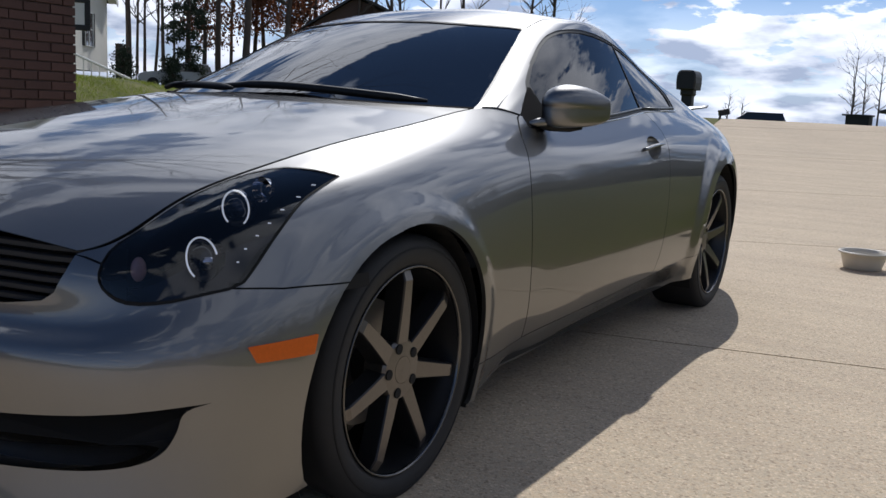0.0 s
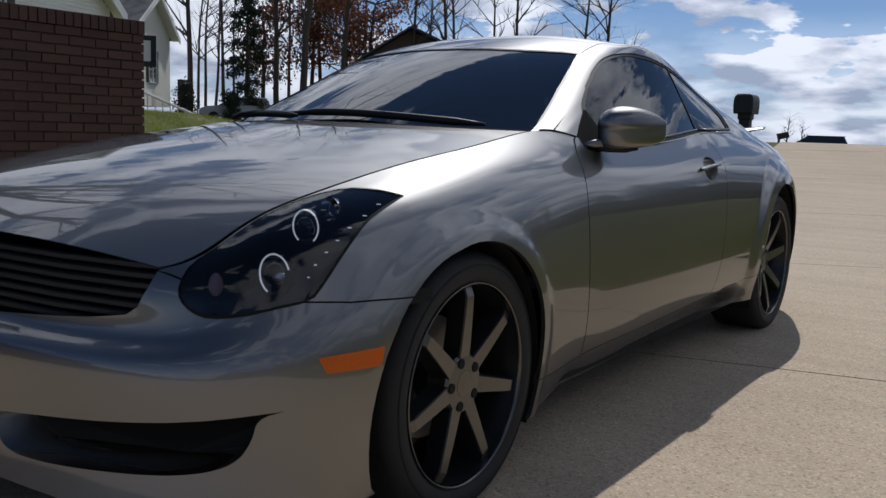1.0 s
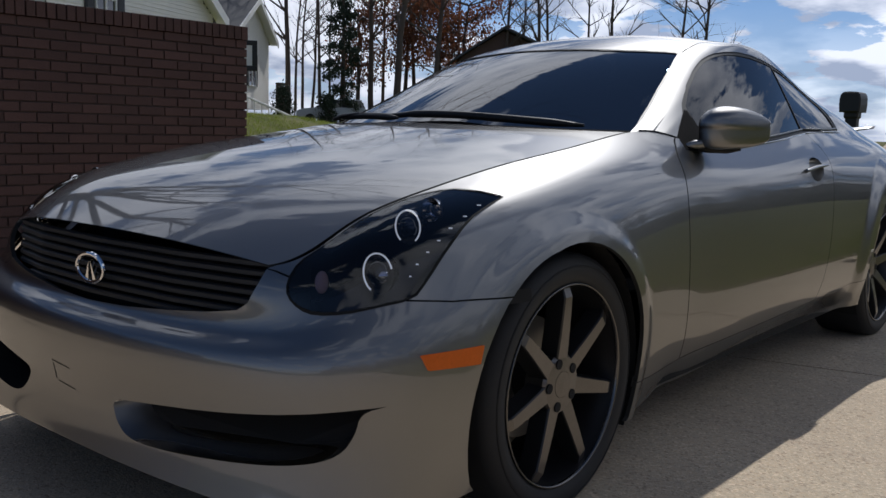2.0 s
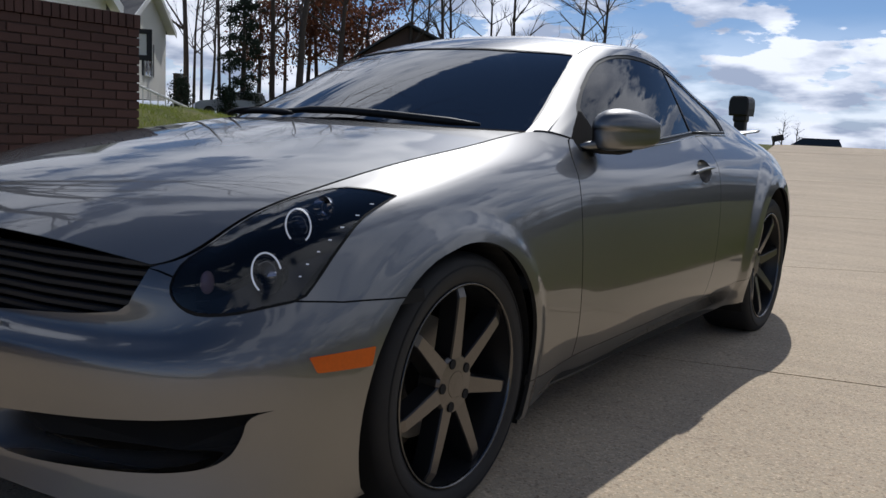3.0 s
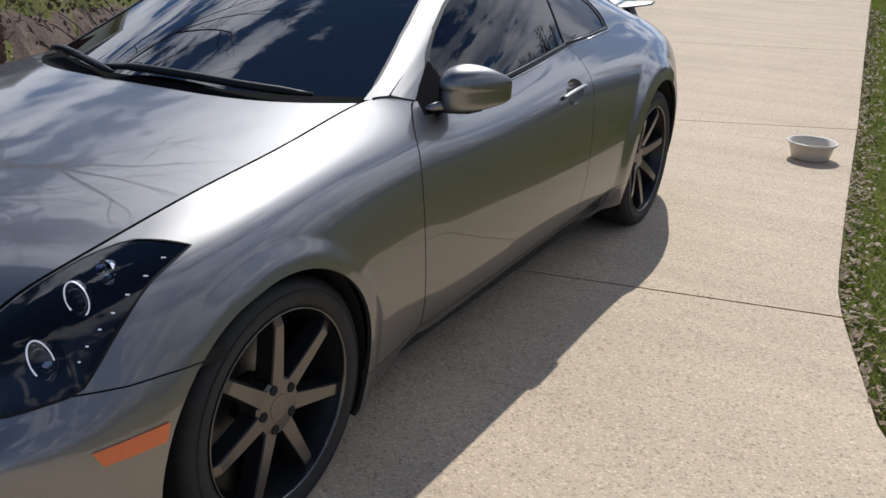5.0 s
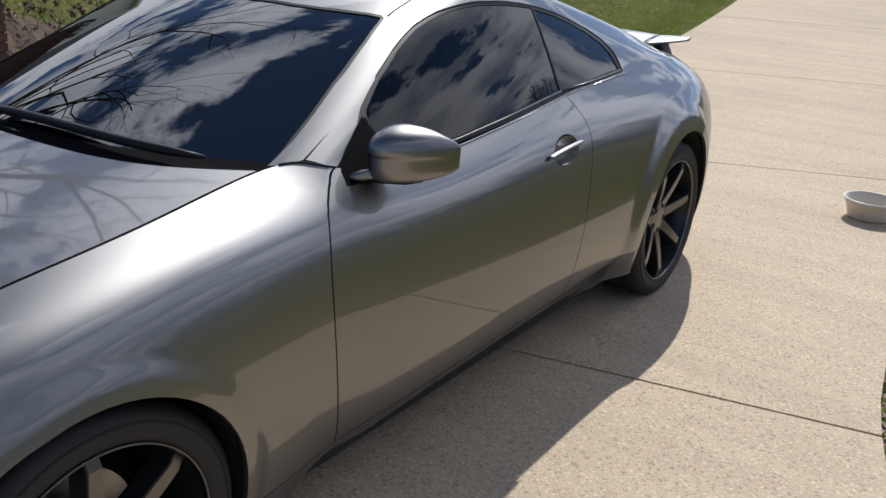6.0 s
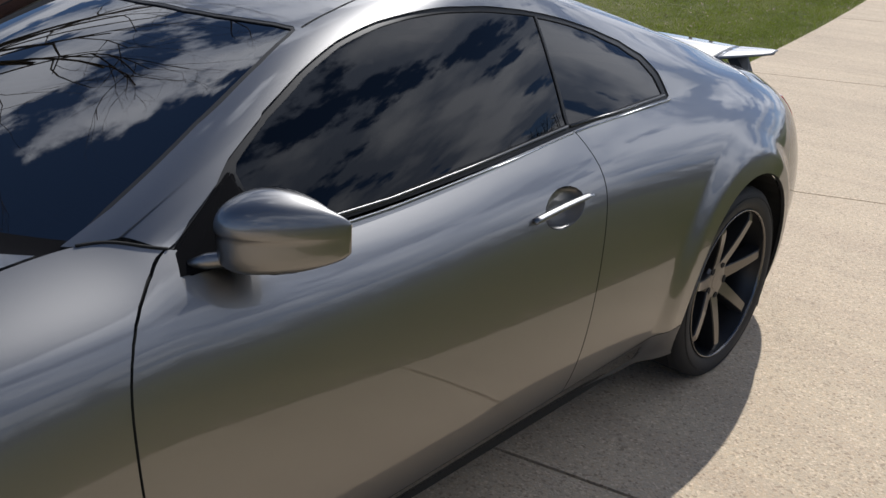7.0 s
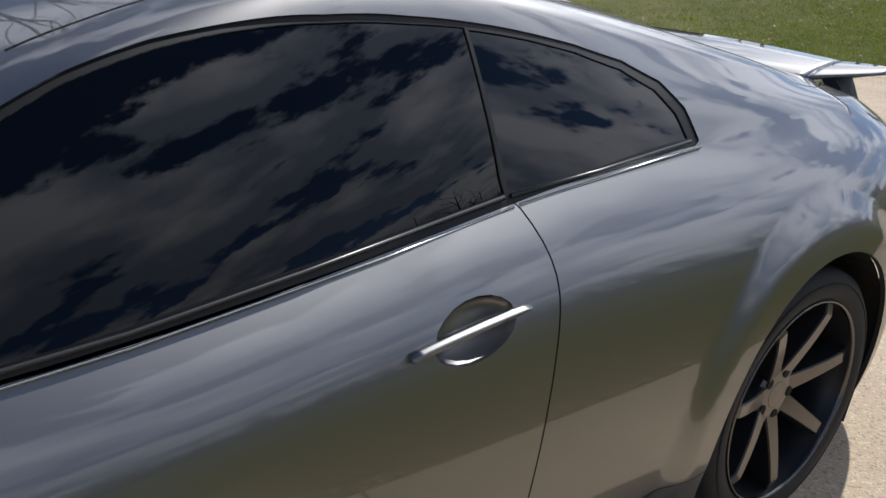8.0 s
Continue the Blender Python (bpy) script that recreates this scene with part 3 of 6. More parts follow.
class HoodSheet(Sheet):
    """The hood, whose edges run along the fenders' own edge."""

    def at(self, s, v, bare=False):
        s, v = np.atleast_1d(np.asarray(s, float)), np.atleast_1d(np.asarray(v, float))
        P, side = super().at(s, v), np.where(v < 2, 1.0, -1.0)
        near = np.minimum(v, 4 - v)
        k = np.clip(1 - near, 0, 1) ** 2
        along = np.where(s < 5, 2 + s, 7 + (s - 5) * .86)
        miss = LOWER.at(along, np.full(len(s), 5.0)) - super().at(s, np.zeros(len(s)))
        miss[:, 0] *= side
        return P + k[:, None] * miss


HOOD = HoodSheet([[(.557, -.672, .66), (.625, -.53, .73), (.655, -.42, .782), (.673, -.27, .82), (.685, -.02, .868), (.685, .3, .912), (.664, .60, .954)],
              [(.3, -.738, .692), (.36, -.60, .765), (.38, -.45, .812), (.40, -.28, .85), (.41, -.02, .893), (.41, .22, .930), (.40, .425, .959)],
              [(0, -.757, .70), (0, -.61, .775), (0, -.46, .824), (0, -.28, .864), (0, -.02, .907), (0, .18, .939), (0, .375, .967)]], mirror_v=True)

class UpperSheet(Sheet):
    """Roof, pillars and rear deck; behind the side windows its lower edge runs along the flank's own edge."""

    def at(self, s, v, bare=False):
        s, v = np.atleast_1d(np.asarray(s, float)), np.atleast_1d(np.asarray(v, float))
        P, side = super().at(s, v), np.where(v < 5, 1.0, -1.0)
        m = np.minimum(v, 10 - v)
        # each windshield pillar is flat across, a little bowed
        bar = np.where((m > 2) & (m < 3) & (s < 2.8))[0]
        if len(bar):
            t, sb = (m[bar] - 2)[:, None], s[bar]
            a, b = super().at(sb, np.full(len(bar), 2.0)), super().at(sb, np.full(len(bar), 3.0))
            flat = a * (1 - t) + b * t + np.array((.35, -.3, .8)) * .010 * t * (1 - t) * 4 * np.clip(sb, 0, .5)[:, None]
            flat[:, 0] *= side[bar]
            w = np.clip((2.8 - sb) / .7, 0, 1)[:, None]
            P[bar] = P[bar] * (1 - w) + flat * w
        edge = super().at(s, np.zeros(len(s)))
        q = np.linspace(12, 17.2, 160)
        flank = LOWER.at(q, np.full(160, 5.0))
        k = np.clip(1 - np.minimum(v, 10 - v), 0, 1) ** 2 * np.clip((edge[:, 1] - 2.30) / .2, 0, 1) * np.clip((3.55 - edge[:, 1]) / .1, 0, 1)
        P[:, 0] += k * side * (np.interp(edge[:, 1], flank[:, 1], flank[:, 0]) - edge[:, 0])
        P[:, 2] += k * (np.interp(edge[:, 1], flank[:, 1], flank[:, 2]) - edge[:, 2])
        return P


UPPER = UpperSheet([[(.735, .785, .943), (.752, 1.0, .918), (.753, 1.3, .92), (.745, 1.7, .948), (.728, 2.05, .976), (.703, 2.4, .985), (.69, 2.75, .98), (.659, 3.08, .968), (.612, 3.315, .9565), (.52, 3.51, .9465)],
               [(.71, .765, .952), (.69, 1.02, 1.045), (.655, 1.33, 1.12), (.648, 1.72, 1.13), (.64, 2.08, 1.12), (.63, 2.42, 1.09), (.63, 2.78, 1.045), (.60, 3.07, 1.008), (.555, 3.31, .98), (.455, 3.54, .954)],
               [(.685, .735, .960), (.630, 1.06, 1.104), (.577, 1.37, 1.224), (.555, 1.74, 1.286), (.55, 2.08, 1.258), (.545, 2.44, 1.172), (.55, 2.8, 1.098), (.525, 3.08, 1.045), (.48, 3.31, .999), (.40, 3.57, .958)],
               [(.666, .665, .955), (.585, .99, 1.115), (.505, 1.30, 1.258), (.475, 1.74, 1.325), (.465, 2.08, 1.30), (.455, 2.45, 1.225), (.455, 2.82, 1.137), (.435, 3.1, 1.07), (.40, 3.32, 1.015), (.325, 3.60, .962)],
               [(.30, .458, .957), (.28, .93, 1.17), (.26, 1.36, 1.312), (.25, 1.74, 1.355), (.245, 2.08, 1.335), (.24, 2.45, 1.255), (.24, 2.82, 1.157), (.225, 3.12, 1.078), (.20, 3.34, 1.02), (.16, 3.65, .966)],
               [(0, .408, .964), (0, .91, 1.19), (0, 1.38, 1.325), (0, 1.74, 1.366), (0, 2.08, 1.348), (0, 2.45, 1.265), (0, 2.82, 1.163), (0, 3.13, 1.082), (0, 3.35, 1.022), (0, 3.68, .968)]], mirror_v=True)


def joined(sheet, co, N):
    """Turns the normals near the line where the flank meets the upper body to their mean, so that the panel flows over."""
    v = co[:, 1]
    P = sheet.at(co[:, 0], v)
    w = np.clip((v - 4.55) / .45, 0, 1) if sheet is LOWER else np.clip((.5 - np.minimum(v, 10 - v)) / .5, 0, 1)
    w = w * np.clip((P[:, 1] - 2.40) / .25, 0, 1)
    near = np.where(w > 0)[0]
    if not len(near):
        return N
    s_low, s_up = np.linspace(12.5, 17, 90), np.linspace(5, 9, 90)
    y_low, y_up = LOWER.at(s_low, np.full(90, 5.0))[:, 1], UPPER.at(s_up, np.full(90, 0.0))[:, 1]
    n_low, n_up = LOWER.shade(s_low, np.full(90, 4.98)), UPPER.shade(s_up, np.full(90, 0.02))
    n_low, n_up = n_low * np.sign(n_low[:, 2:3]), n_up * np.sign(n_up[:, 2:3])
    ys = np.clip(P[near, 1], y_low[0], y_low[-1])
    mean = np.stack([np.interp(ys, y_low, n_low[:, k]) + np.interp(ys, y_up, n_up[:, k]) for k in range(3)], 1)
    mean /= np.linalg.norm(mean, axis=1)[:, None]
    mean[:, 0] *= np.sign(P[near, 0])
    same = np.sign((N[near] * mean).sum(1))[:, None]
    k = w[near][:, None]
    k = k * k * (3 - 2 * k)
    out = N.copy()
    out[near] = N[near] * (1 - k) + same * mean * k
    return out / np.linalg.norm(out, axis=1)[:, None]


def pillar(co, N):
    """One smooth turn of the normals across each windshield pillar."""
    v, out = co[:, 1], N.copy()
    for a, b, here in ((1.2, 3.05, (v > 1.2) & (v < 3.05)), (8.8, 6.95, (v < 8.8) & (v > 6.95))):
        pick = np.where(here & (co[:, 0] < 2.8))[0]
        if not len(pick):
            continue
        s = np.maximum(co[pick, 0], .05)
        k = (v[pick] - a) / (b - a)
        k = (k * k * (3 - 2 * k))[:, None]
        n = UPPER.shade(s, np.full(len(s), a)) * (1 - k) + UPPER.shade(s, np.full(len(s), b)) * k
        w = np.clip((2.8 - s) / .6, 0, 1)[:, None]
        n = N[pick] * (1 - w) + w * n / np.linalg.norm(n, axis=1)[:, None]
        out[pick] = n / np.linalg.norm(n, axis=1)[:, None]
    return out


# ---- end of the coupe's surface ----

car = root("coupe", "grey metallic two-door coupe with dark seven-spoke wheels parked on the driveway", "car")
SIDE, TOP = (0.05, 1, 1), (1, 1, 0.1)
LEFT, RIGHT = (0, 19), (-19, 0)


def mirrored(line, side):
    return [(side * x, y, z) for x, y, z in line]


def cut_out(bm, sheet, outline, weights=(1, 1, 1), s_range=None):
    poly = [tuple(p) for p in sheet.locate(outline, weights, s_range)]
    got = [f for f in split_by(bm, poly) if f.is_valid]
    bmesh.ops.delete(bm, geom=list(set(got)), context='FACES')


def patch(sheet, outline, weights=(1, 1, 1), s_range=None, step=0.08, holes=()):
    """The part of a sheet inside an outline, as a flat (s, v) mesh."""
    poly = [tuple(p) for p in sheet.locate(outline, weights, s_range)]
    s0, s1 = min(p[0] for p in poly), max(p[0] for p in poly)
    v0, v1 = min(p[1] for p in poly), max(p[1] for p in poly)
    bm = flat_grid(list(np.linspace(s0, s1, max(3, int((s1 - s0) / step) + 2))), list(np.linspace(v0, v1, max(3, int((v1 - v0) / step) + 2))))
    keep = set(split_by(bm, poly))
    bmesh.ops.delete(bm, geom=[f for f in bm.faces if f not in keep], context='FACES')
    for h in holes:
        cut_out(bm, sheet, h, weights, s_range)
    return bm


def ribbon(sheet, line, width, weights=(1, 1, 1), s_range=None, axes=(1, 2), step=0.08, closed=False):
    one, two = band(line, width, axes, closed)
    if not closed:
        return patch(sheet, one + two[::-1], weights, s_range, step)
    bm = bmesh.new()
    for i in range(len(line)):
        j = (i + 1) % len(line)
        nb = patch(sheet, [one[i], one[j], two[j], two[i]], weights, s_range, step)
        seen = {v: bm.verts.new(v.co) for v in nb.verts}
        for f in nb.faces:
            bm.faces.new([seen[v] for v in f.verts])
        nb.free()
    return bm


# outlines of the left side; the right side mirrors them
HEADLAMP = [(.795, -.189, .803), (.745, -.234, .83), (.70, -.273, .835), (.674, -.348, .815), (.66, -.424, .795), (.635, -.51, .76), (.618, -.592, .71), (.605, -.633, .675), (.606, -.664, .63), (.618, -.675, .604),
            (.646, -.670, .584), (.679, -.655, .575), (.729, -.620, .579), (.766, -.582, .590), (.812, -.510, .605), (.814, -.475, .636), (.809, -.408, .695), (.799, -.321, .754), (.797, -.259, .777)]
MARKER = [(.844, -.528, .498), (.900, -.376, .503), (.902, -.388, .464), (.857, -.515, .467)]
INTAKE = [(.190, -.82, .330), (.274, -.811, .340), (.52, -.775, .362), (.785, -.629, .395), (.825, -.585, .402), (.79, -.632, .388), (.784, -.639, .344), (.764, -.662, .300), (.708, -.708, .280), (.564, -.765, .266),
          (.356, -.802, .252), (.25, -.812, .256), (.205, -.818, .29)]


def rounded(line, keep=(), turns=2):
    """A closed outline with its corners cut twice, but for those to keep sharp."""
    pts = [(Vector(p), i in keep) for i, p in enumerate(line)]
    for _ in range(turns):
        out = []
        for (p, k), (q, l) in zip(pts, pts[1:] + pts[:1]):
            out.append((p if k else p.lerp(q, .25), k))
            if not l:
                out.append((p.lerp(q, .75), False))
        pts = out
    return [tuple(p) for p, _ in pts]


INTAKE = rounded(INTAKE, keep=(4,))
LENS_CORNERS = [Vector(p) for p in MARKER]
MARKER = rounded([tuple(p.lerp(q, f)) for p, q in zip(LENS_CORNERS, LENS_CORNERS[1:] + LENS_CORNERS[:1]) for f in (0, .10, .90)])
GRILLE_LOW = [(.556, -.675, .656), (.551, -.693, .625), (.533, -.711, .584), (.507, -.72, .566), (.42, -.74, .552), (.315, -.756, .542), (.16, -.77, .530), (0, -.775, .525)]
DOOR_GAP = [(.735, .790, .950), (.774, .728, .898), (.819, .668, .853), (.849, .645, .798), (.869, .637, .710), (.878, .640, .587), (.868, .662, .386), (.852, .690, .27)]
REAR_GAP = [(.732, 1.975, .985), (.78, 1.997, .927), (.823, 1.995, .874), (.851, 1.977, .815), (.882, 1.945, .67), (.89, 1.905, .50), (.871, 1.858, .299)]


def eased(line, count=26):
    """A polyline run through a smooth curve."""
    p = np.array(line, float)
    p[1:-1] = .5 * p[1:-1] + .25 * (p[:-2] + p[2:])
    k = np.concatenate(([0], np.cumsum(np.linalg.norm(np.diff(p, axis=0), axis=1))))
    return [tuple(q) for q in spline(k, p, np.linspace(0, k[-1], count))]


DOOR_GAP, REAR_GAP = eased(DOOR_GAP), eased(REAR_GAP)
SILL_SEAM = [(.877, .34, .272), (.863, .45, .262), (.852, .690, .27), (.86, 1.25, .288), (.866, 1.81, .304), (.872, 2.23, .318), (.88, 2.47, .330)]
FENDER_SEAM = [(.805, -.525, .604), (.846, -.433, .597), (.877, -.319, .593), (.892, -.262, .591), (.90, -.20, .590)]
NOSE_SEAM = [(.540, -.675, .668), (.575, -.672, .652), (.612, -.655, .640), (.625, -.64, .64)]
HEADLAMP = rounded(HEADLAMP, keep=(0,), turns=1)
WINDOW_LINE = [(.736, .790, .940), (.715, .85, .974), (.694, .923, 1.019), (.674, .967, 1.054), (.641, 1.074, 1.117), (.610, 1.189, 1.177), (.584, 1.311, 1.227), (.569, 1.437, 1.258), (.564, 1.569, 1.273),
               (.565, 1.71, 1.275), (.567, 1.868, 1.265), (.568, 1.985, 1.250), (.567, 2.14, 1.221), (.567, 2.266, 1.191), (.571, 2.40, 1.150), (.602, 2.49, 1.106), (.645, 2.53, 1.055), (.69, 2.54, .992), (.70, 2.52, .978)]
BELT = [(.71, 2.3, .980), (.73, 2.0, .970), (.748, 1.6, .935), (.755, 1.2, .908), (.745, .95, .915)]
DOOR_GLASS = [(.738, .985, .937), (.69, .966, 1.033), (.672, .978, 1.046), (.641, 1.08, 1.108), (.610, 1.194, 1.167), (.584, 1.316, 1.217), (.569, 1.44, 1.247), (.564, 1.57, 1.262), (.565, 1.71, 1.264), (.567, 1.866, 1.254),
              (.568, 1.982, 1.241), (.637, 1.977, 1.135), (.71, 1.962, 1.01), (.723, 1.962, .989), (.745, 1.556, .957), (.751, 1.296, .936), (.753, 1.126, .931)]
REAR_GLASS = [(.568, 1.990, 1.237), (.567, 2.14, 1.209), (.567, 2.262, 1.178), (.571, 2.385, 1.135), (.60, 2.462, 1.092), (.645, 2.497, 1.048), (.688, 2.508, 1.001), (.713, 2.2, .992), (.721, 1.970, .988), (.637, 1.985, 1.135)]
SCREEN = [(.645, .690, .95), (.640, .75, .99), (.619, .84, 1.035), (.588, .955, 1.096), (.547, 1.132, 1.191), (.521, 1.222, 1.230), (.512, 1.246, 1.241), (.498, 1.252, 1.246), (.46, 1.236, 1.252), (.40, 1.209, 1.257), (.33, 1.182, 1.261), (.25, 1.158, 1.262), (.12, 1.133, 1.262), (0, 1.125, 1.262)]
HANDLE_CUP = [(.842, 1.80 + .084 * math.cos(a) - .006 * math.sin(a), .830 + .044 * math.sin(a) + .012 * math.cos(a)) for a in np.linspace(0, 2 * math.pi, 20, endpoint=False)]


def lower_body():
    near = list(np.arange(4.2, 8.0, .034))
    half = [float(x) for x in np.arange(0, 19.001, .08) if not (4.18 < x < 8.02 or 12.48 < x < 15.82)] + near + list(np.arange(12.5, 15.8, .05))
    s_lines = sorted(set([round(x, 4) for x in half] + [-round(x, 4) for x in half]))
    bm = flat_grid(s_lines, sorted(set(list(np.linspace(0, 5, 38)) + list(np.linspace(1.9, 3.8, 34)))))
    for side, rng in ((1, LEFT), (-1, RIGHT)):
        for k, (y, z, r) in enumerate(ARCH):
            cut_out(bm, LOWER, [(side * 0.88, y + arch_radius(k, a) * math.cos(a), z + arch_radius(k, a) * math.sin(a)) for a in np.linspace(radians(-38), radians(218), 44)], SIDE, rng)
        for line, wide in ((DOOR_GAP, .0048), (REAR_GAP, .0038), (SILL_SEAM, .0032), (FENDER_SEAM, .0034)):
            one, two = band(mirrored(line, side), wide)
            cut_out(bm, LOWER, one + two[::-1], SIDE, rng)
        one, two = band(mirrored(NOSE_SEAM, side), .004, (0, 2))
        cut_out(bm, LOWER, one + two[::-1], (1, .5, 1), rng)
        cut_out(bm, LOWER, mirrored(HEADLAMP, side), (1, 1, 1), rng)
        cut_out(bm, LOWER, mirrored(INTAKE, side), (1, .3, 1), rng)
        cut_out(bm, LOWER, mirrored(HANDLE_CUP, side), SIDE, rng)
    low = GRILLE_LOW + mirrored(GRILLE_LOW[-2::-1], -1)
    cut_out(bm, LOWER, low + [(-.556, -.67, .72), (-.3, -.73, .74), (0, -.75, .75), (.3, -.73, .74), (.556, -.67, .72)], (1, .3, 1), (-4, 4))
    for nb in islands(bm):
        cs = [v.co for v in nb.verts]
        s, v = sum(c.x for c in cs) / len(cs), sum(c.y for c in cs) / len(cs)
        if len(nb.faces) < 12:
            nb.free()
            continue
        a = abs(s)
        name = "front_bumper" if a < 2 else "front_fender" if a < 8.2 else "sill" if v < 0.9 and a < 12.6 else "door" if a < 11.8 else "rear_quarter"
        raise_sheet(nb, LOWER, name, PAINT, car)
    for side, rng in ((1, LEFT), (-1, RIGHT)):
        for line in (DOOR_GAP, REAR_GAP, SILL_SEAM, FENDER_SEAM):
            raise_sheet(ribbon(LOWER, mirrored(line, side), 0.03, SIDE, rng), LOWER, "seal", VOID, car, "black rubber seal", off=-0.013, rim=0)


lower_body()
raise_sheet(flat_grid(list(np.linspace(0.03, 6, 120)), list(np.linspace(0.034, 3.966, 60))), HOOD, "hood", PAINT, car, rim=0.003)
for v0, v1 in ((-.03, .2), (3.8, 4.03)):
    raise_sheet(flat_grid(list(np.linspace(0.7, 5.95, 40)), list(np.linspace(v0, v1, 5))), HOOD, "hood_seal", VOID, car, "black rubber seal", off=-0.03, rim=0)


BELTTRIM = material("satin belt trim", (0.10, 0.10, 0.10), rough=0.34, metal=1.0)
# bright metal that stands in for the highlight on the door's top edge
BELTGLINT = material("bright belt highlight", (0.62, 0.62, 0.62), rough=0.22, metal=1.0)


def upper_body():
    bm = flat_grid(list(np.linspace(0, 9, 150)), list(np.linspace(0, 10, 140)))
    screen = SCREEN + mirrored(SCREEN[-2::-1], -1)
    screen = screen[1:-1] + [tuple(UPPER.at([0.0], [v])[0]) for v in np.linspace(6.93, 3.07, 17)]
    cut_out(bm, UPPER, screen, (1, 1, .4))
    rear_pane = [(.40, 2.44, 1.22), (.42, 2.80, 1.10), (.40, 3.04, 1.025), (.2, 3.07, 1.035), (0, 3.08, 1.04), (-.2, 3.07, 1.035), (-.40, 3.04, 1.025), (-.42, 2.80, 1.10), (-.40, 2.44, 1.22), (-.2, 2.42, 1.26), (0, 2.41, 1.27), (.2, 2.42, 1.26)]
    cut_out(bm, UPPER, rear_pane, (1, 1, .4))
    for side in (1, -1):
        hole = [tuple(p) for p in UPPER.locate(mirrored(WINDOW_LINE, side), (.4, 1, 1))]
        v_edge = 0.0 if side > 0 else 10.0
        hole = [(s, v) for s, v in hole] + [(hole[-1][0], v_edge - side * .02), (hole[0][0], v_edge - side * .02)]
        got = [f for f in split_by(bm, hole) if f.is_valid]
        bmesh.ops.delete(bm, geom=list(set(got)), context='FACES')
        seam = mirrored([(.512, 1.262, 1.246), (.497, 1.36, 1.275), (.478, 1.47, 1.30), (.472, 1.74, 1.325), (.464, 2.08, 1.30), (.454, 2.43, 1.212)], side)
        one, two = band(seam, 0.005, (0, 1))
        cut_out(bm, UPPER, one + two[::-1], (1, 1, .2))
        raise_sheet(ribbon(UPPER, seam, 0.02, (1, 1, .2), axes=(0, 1)), UPPER, "roof_seal", BLACK, car, "black rubber seal", off=-0.008, rim=0)
        lid = mirrored([(.40, 3.05, 1.02), (.53, 3.16, .985), (.50, 3.35, .96), (.42, 3.50, .955)], side)
        one, two = band(lid, 0.005, (0, 1))
        cut_out(bm, UPPER, one + two[::-1], (1, 1, .2))
        raise_sheet(ribbon(UPPER, lid, 0.02, (1, 1, .2), axes=(0, 1)), UPPER, "trunk_seal", BLACK, car, "black rubber seal", off=-0.008, rim=0)
    for nb in islands(bm):
        if len(nb.faces) < 12:
            nb.free()
            continue
        cs = [v.co for v in nb.verts]
        s, v = sum(c.x for c in cs) / len(cs), sum(c.y for c in cs) / len(cs)
        name = "roof" if 3.0 < v < 7.0 and s < 5 else "window_surround" if abs(v - 5) > 1.5 else "trunk_lid"
        raise_sheet(nb, UPPER, name, PAINT, car, rim=0.010)
    raise_sheet(patch(UPPER, screen, (1, 1, .4)), UPPER, "windshield", WINDSHIELD, car, "clear windshield reflecting the sky", off=-0.004, rim=0)
    raise_sheet(patch(UPPER, rear_pane, (1, 1, .4)), UPPER, "rear_window", TINT, car, "dark tinted glass", off=-0.004, rim=0)
    edge = [(.658, .685, .964)] + SCREEN[1:] + mirrored(SCREEN[-2:0:-1], -1) + [(-.658, .685, .964)]
    raise_sheet(ribbon(UPPER, edge, 0.018, (1, 1, .4), axes=(0, 1), step=.05), UPPER, "windshield_trim", BLACK, car, "black rubber trim", off=-0.001, rim=0.004)
    for side in (1, -1):
        hole = WINDOW_LINE + [(.72, 2.3, .981), (.729, 2.05, .976), (.745, 1.7, .949), (.753, 1.3, .921), (.752, 1.0, .919), (.742, .86, .928)]
        raise_sheet(patch(UPPER, mirrored(hole, side), (.4, 1, 1), holes=[mirrored(DOOR_GLASS, side), mirrored(REAR_GLASS, side)]), UPPER, "window_trim", BLACK, car, "black rubber trim", off=-0.003, rim=0.006)
        raise_sheet(patch(UPPER, mirrored(DOOR_GLASS, side), (.4, 1, 1)), UPPER, "door_window", TINT, car, "dark tinted glass", off=-0.006, rim=0, calm=True)
        raise_sheet(patch(UPPER, mirrored(REAR_GLASS, side), (.4, 1, 1)), UPPER, "quarter_window", TINT, car, "dark tinted glass", off=-0.006, rim=0, calm=True)
        for run in ([(.750, 1.01, .932), (.754, 1.13, .928), (.752, 1.30, .932), (.746, 1.56, .952), (.7255, 1.955, .984)], [(.724, 1.972, .984), (.715, 2.2, .988), (.692, 2.505, .996)]):
            bm = bmesh.new()
            tube(bm, [(side * (x + .002), y, z) for x, y, z in mirrored(run, 1)], .0040, 8)
            part("glass_wiper_strip", bm, BELTTRIM, car, "satin strip along the foot of the glass", smooth=True)
        # a thin bright bar draws the paint highlight below the belt
        for run in ([(.757, 1.0, .912), (.7575, 1.15, .9085), (.757, 1.3, .914), (.749, 1.7, .943), (.7345, 1.97, .967)], [(.7335, 1.985, .968), (.709, 2.4, .981), (.701, 2.53, .982)]):
            bm = bmesh.new()
            tube(bm, [(side * (x + .0022), y, z + .0005) for x, y, z in run], .0026, 6)
            part("belt_highlight", bm, BELTGLINT, car, "thin bright line for the door edge highlight", smooth=True)
        bm = bmesh.new()
        foot = LOWER.at(np.linspace(8.06, 9.0, 14), np.full(14, 5.0))
        tube(bm, [(side * x, y + .003, z + .001) for x, y, z in foot], .0030, 6)
        part("pillar_seam", bm, VOID, car, "dark seam at the foot of the pillar", smooth=True)


upper_body()


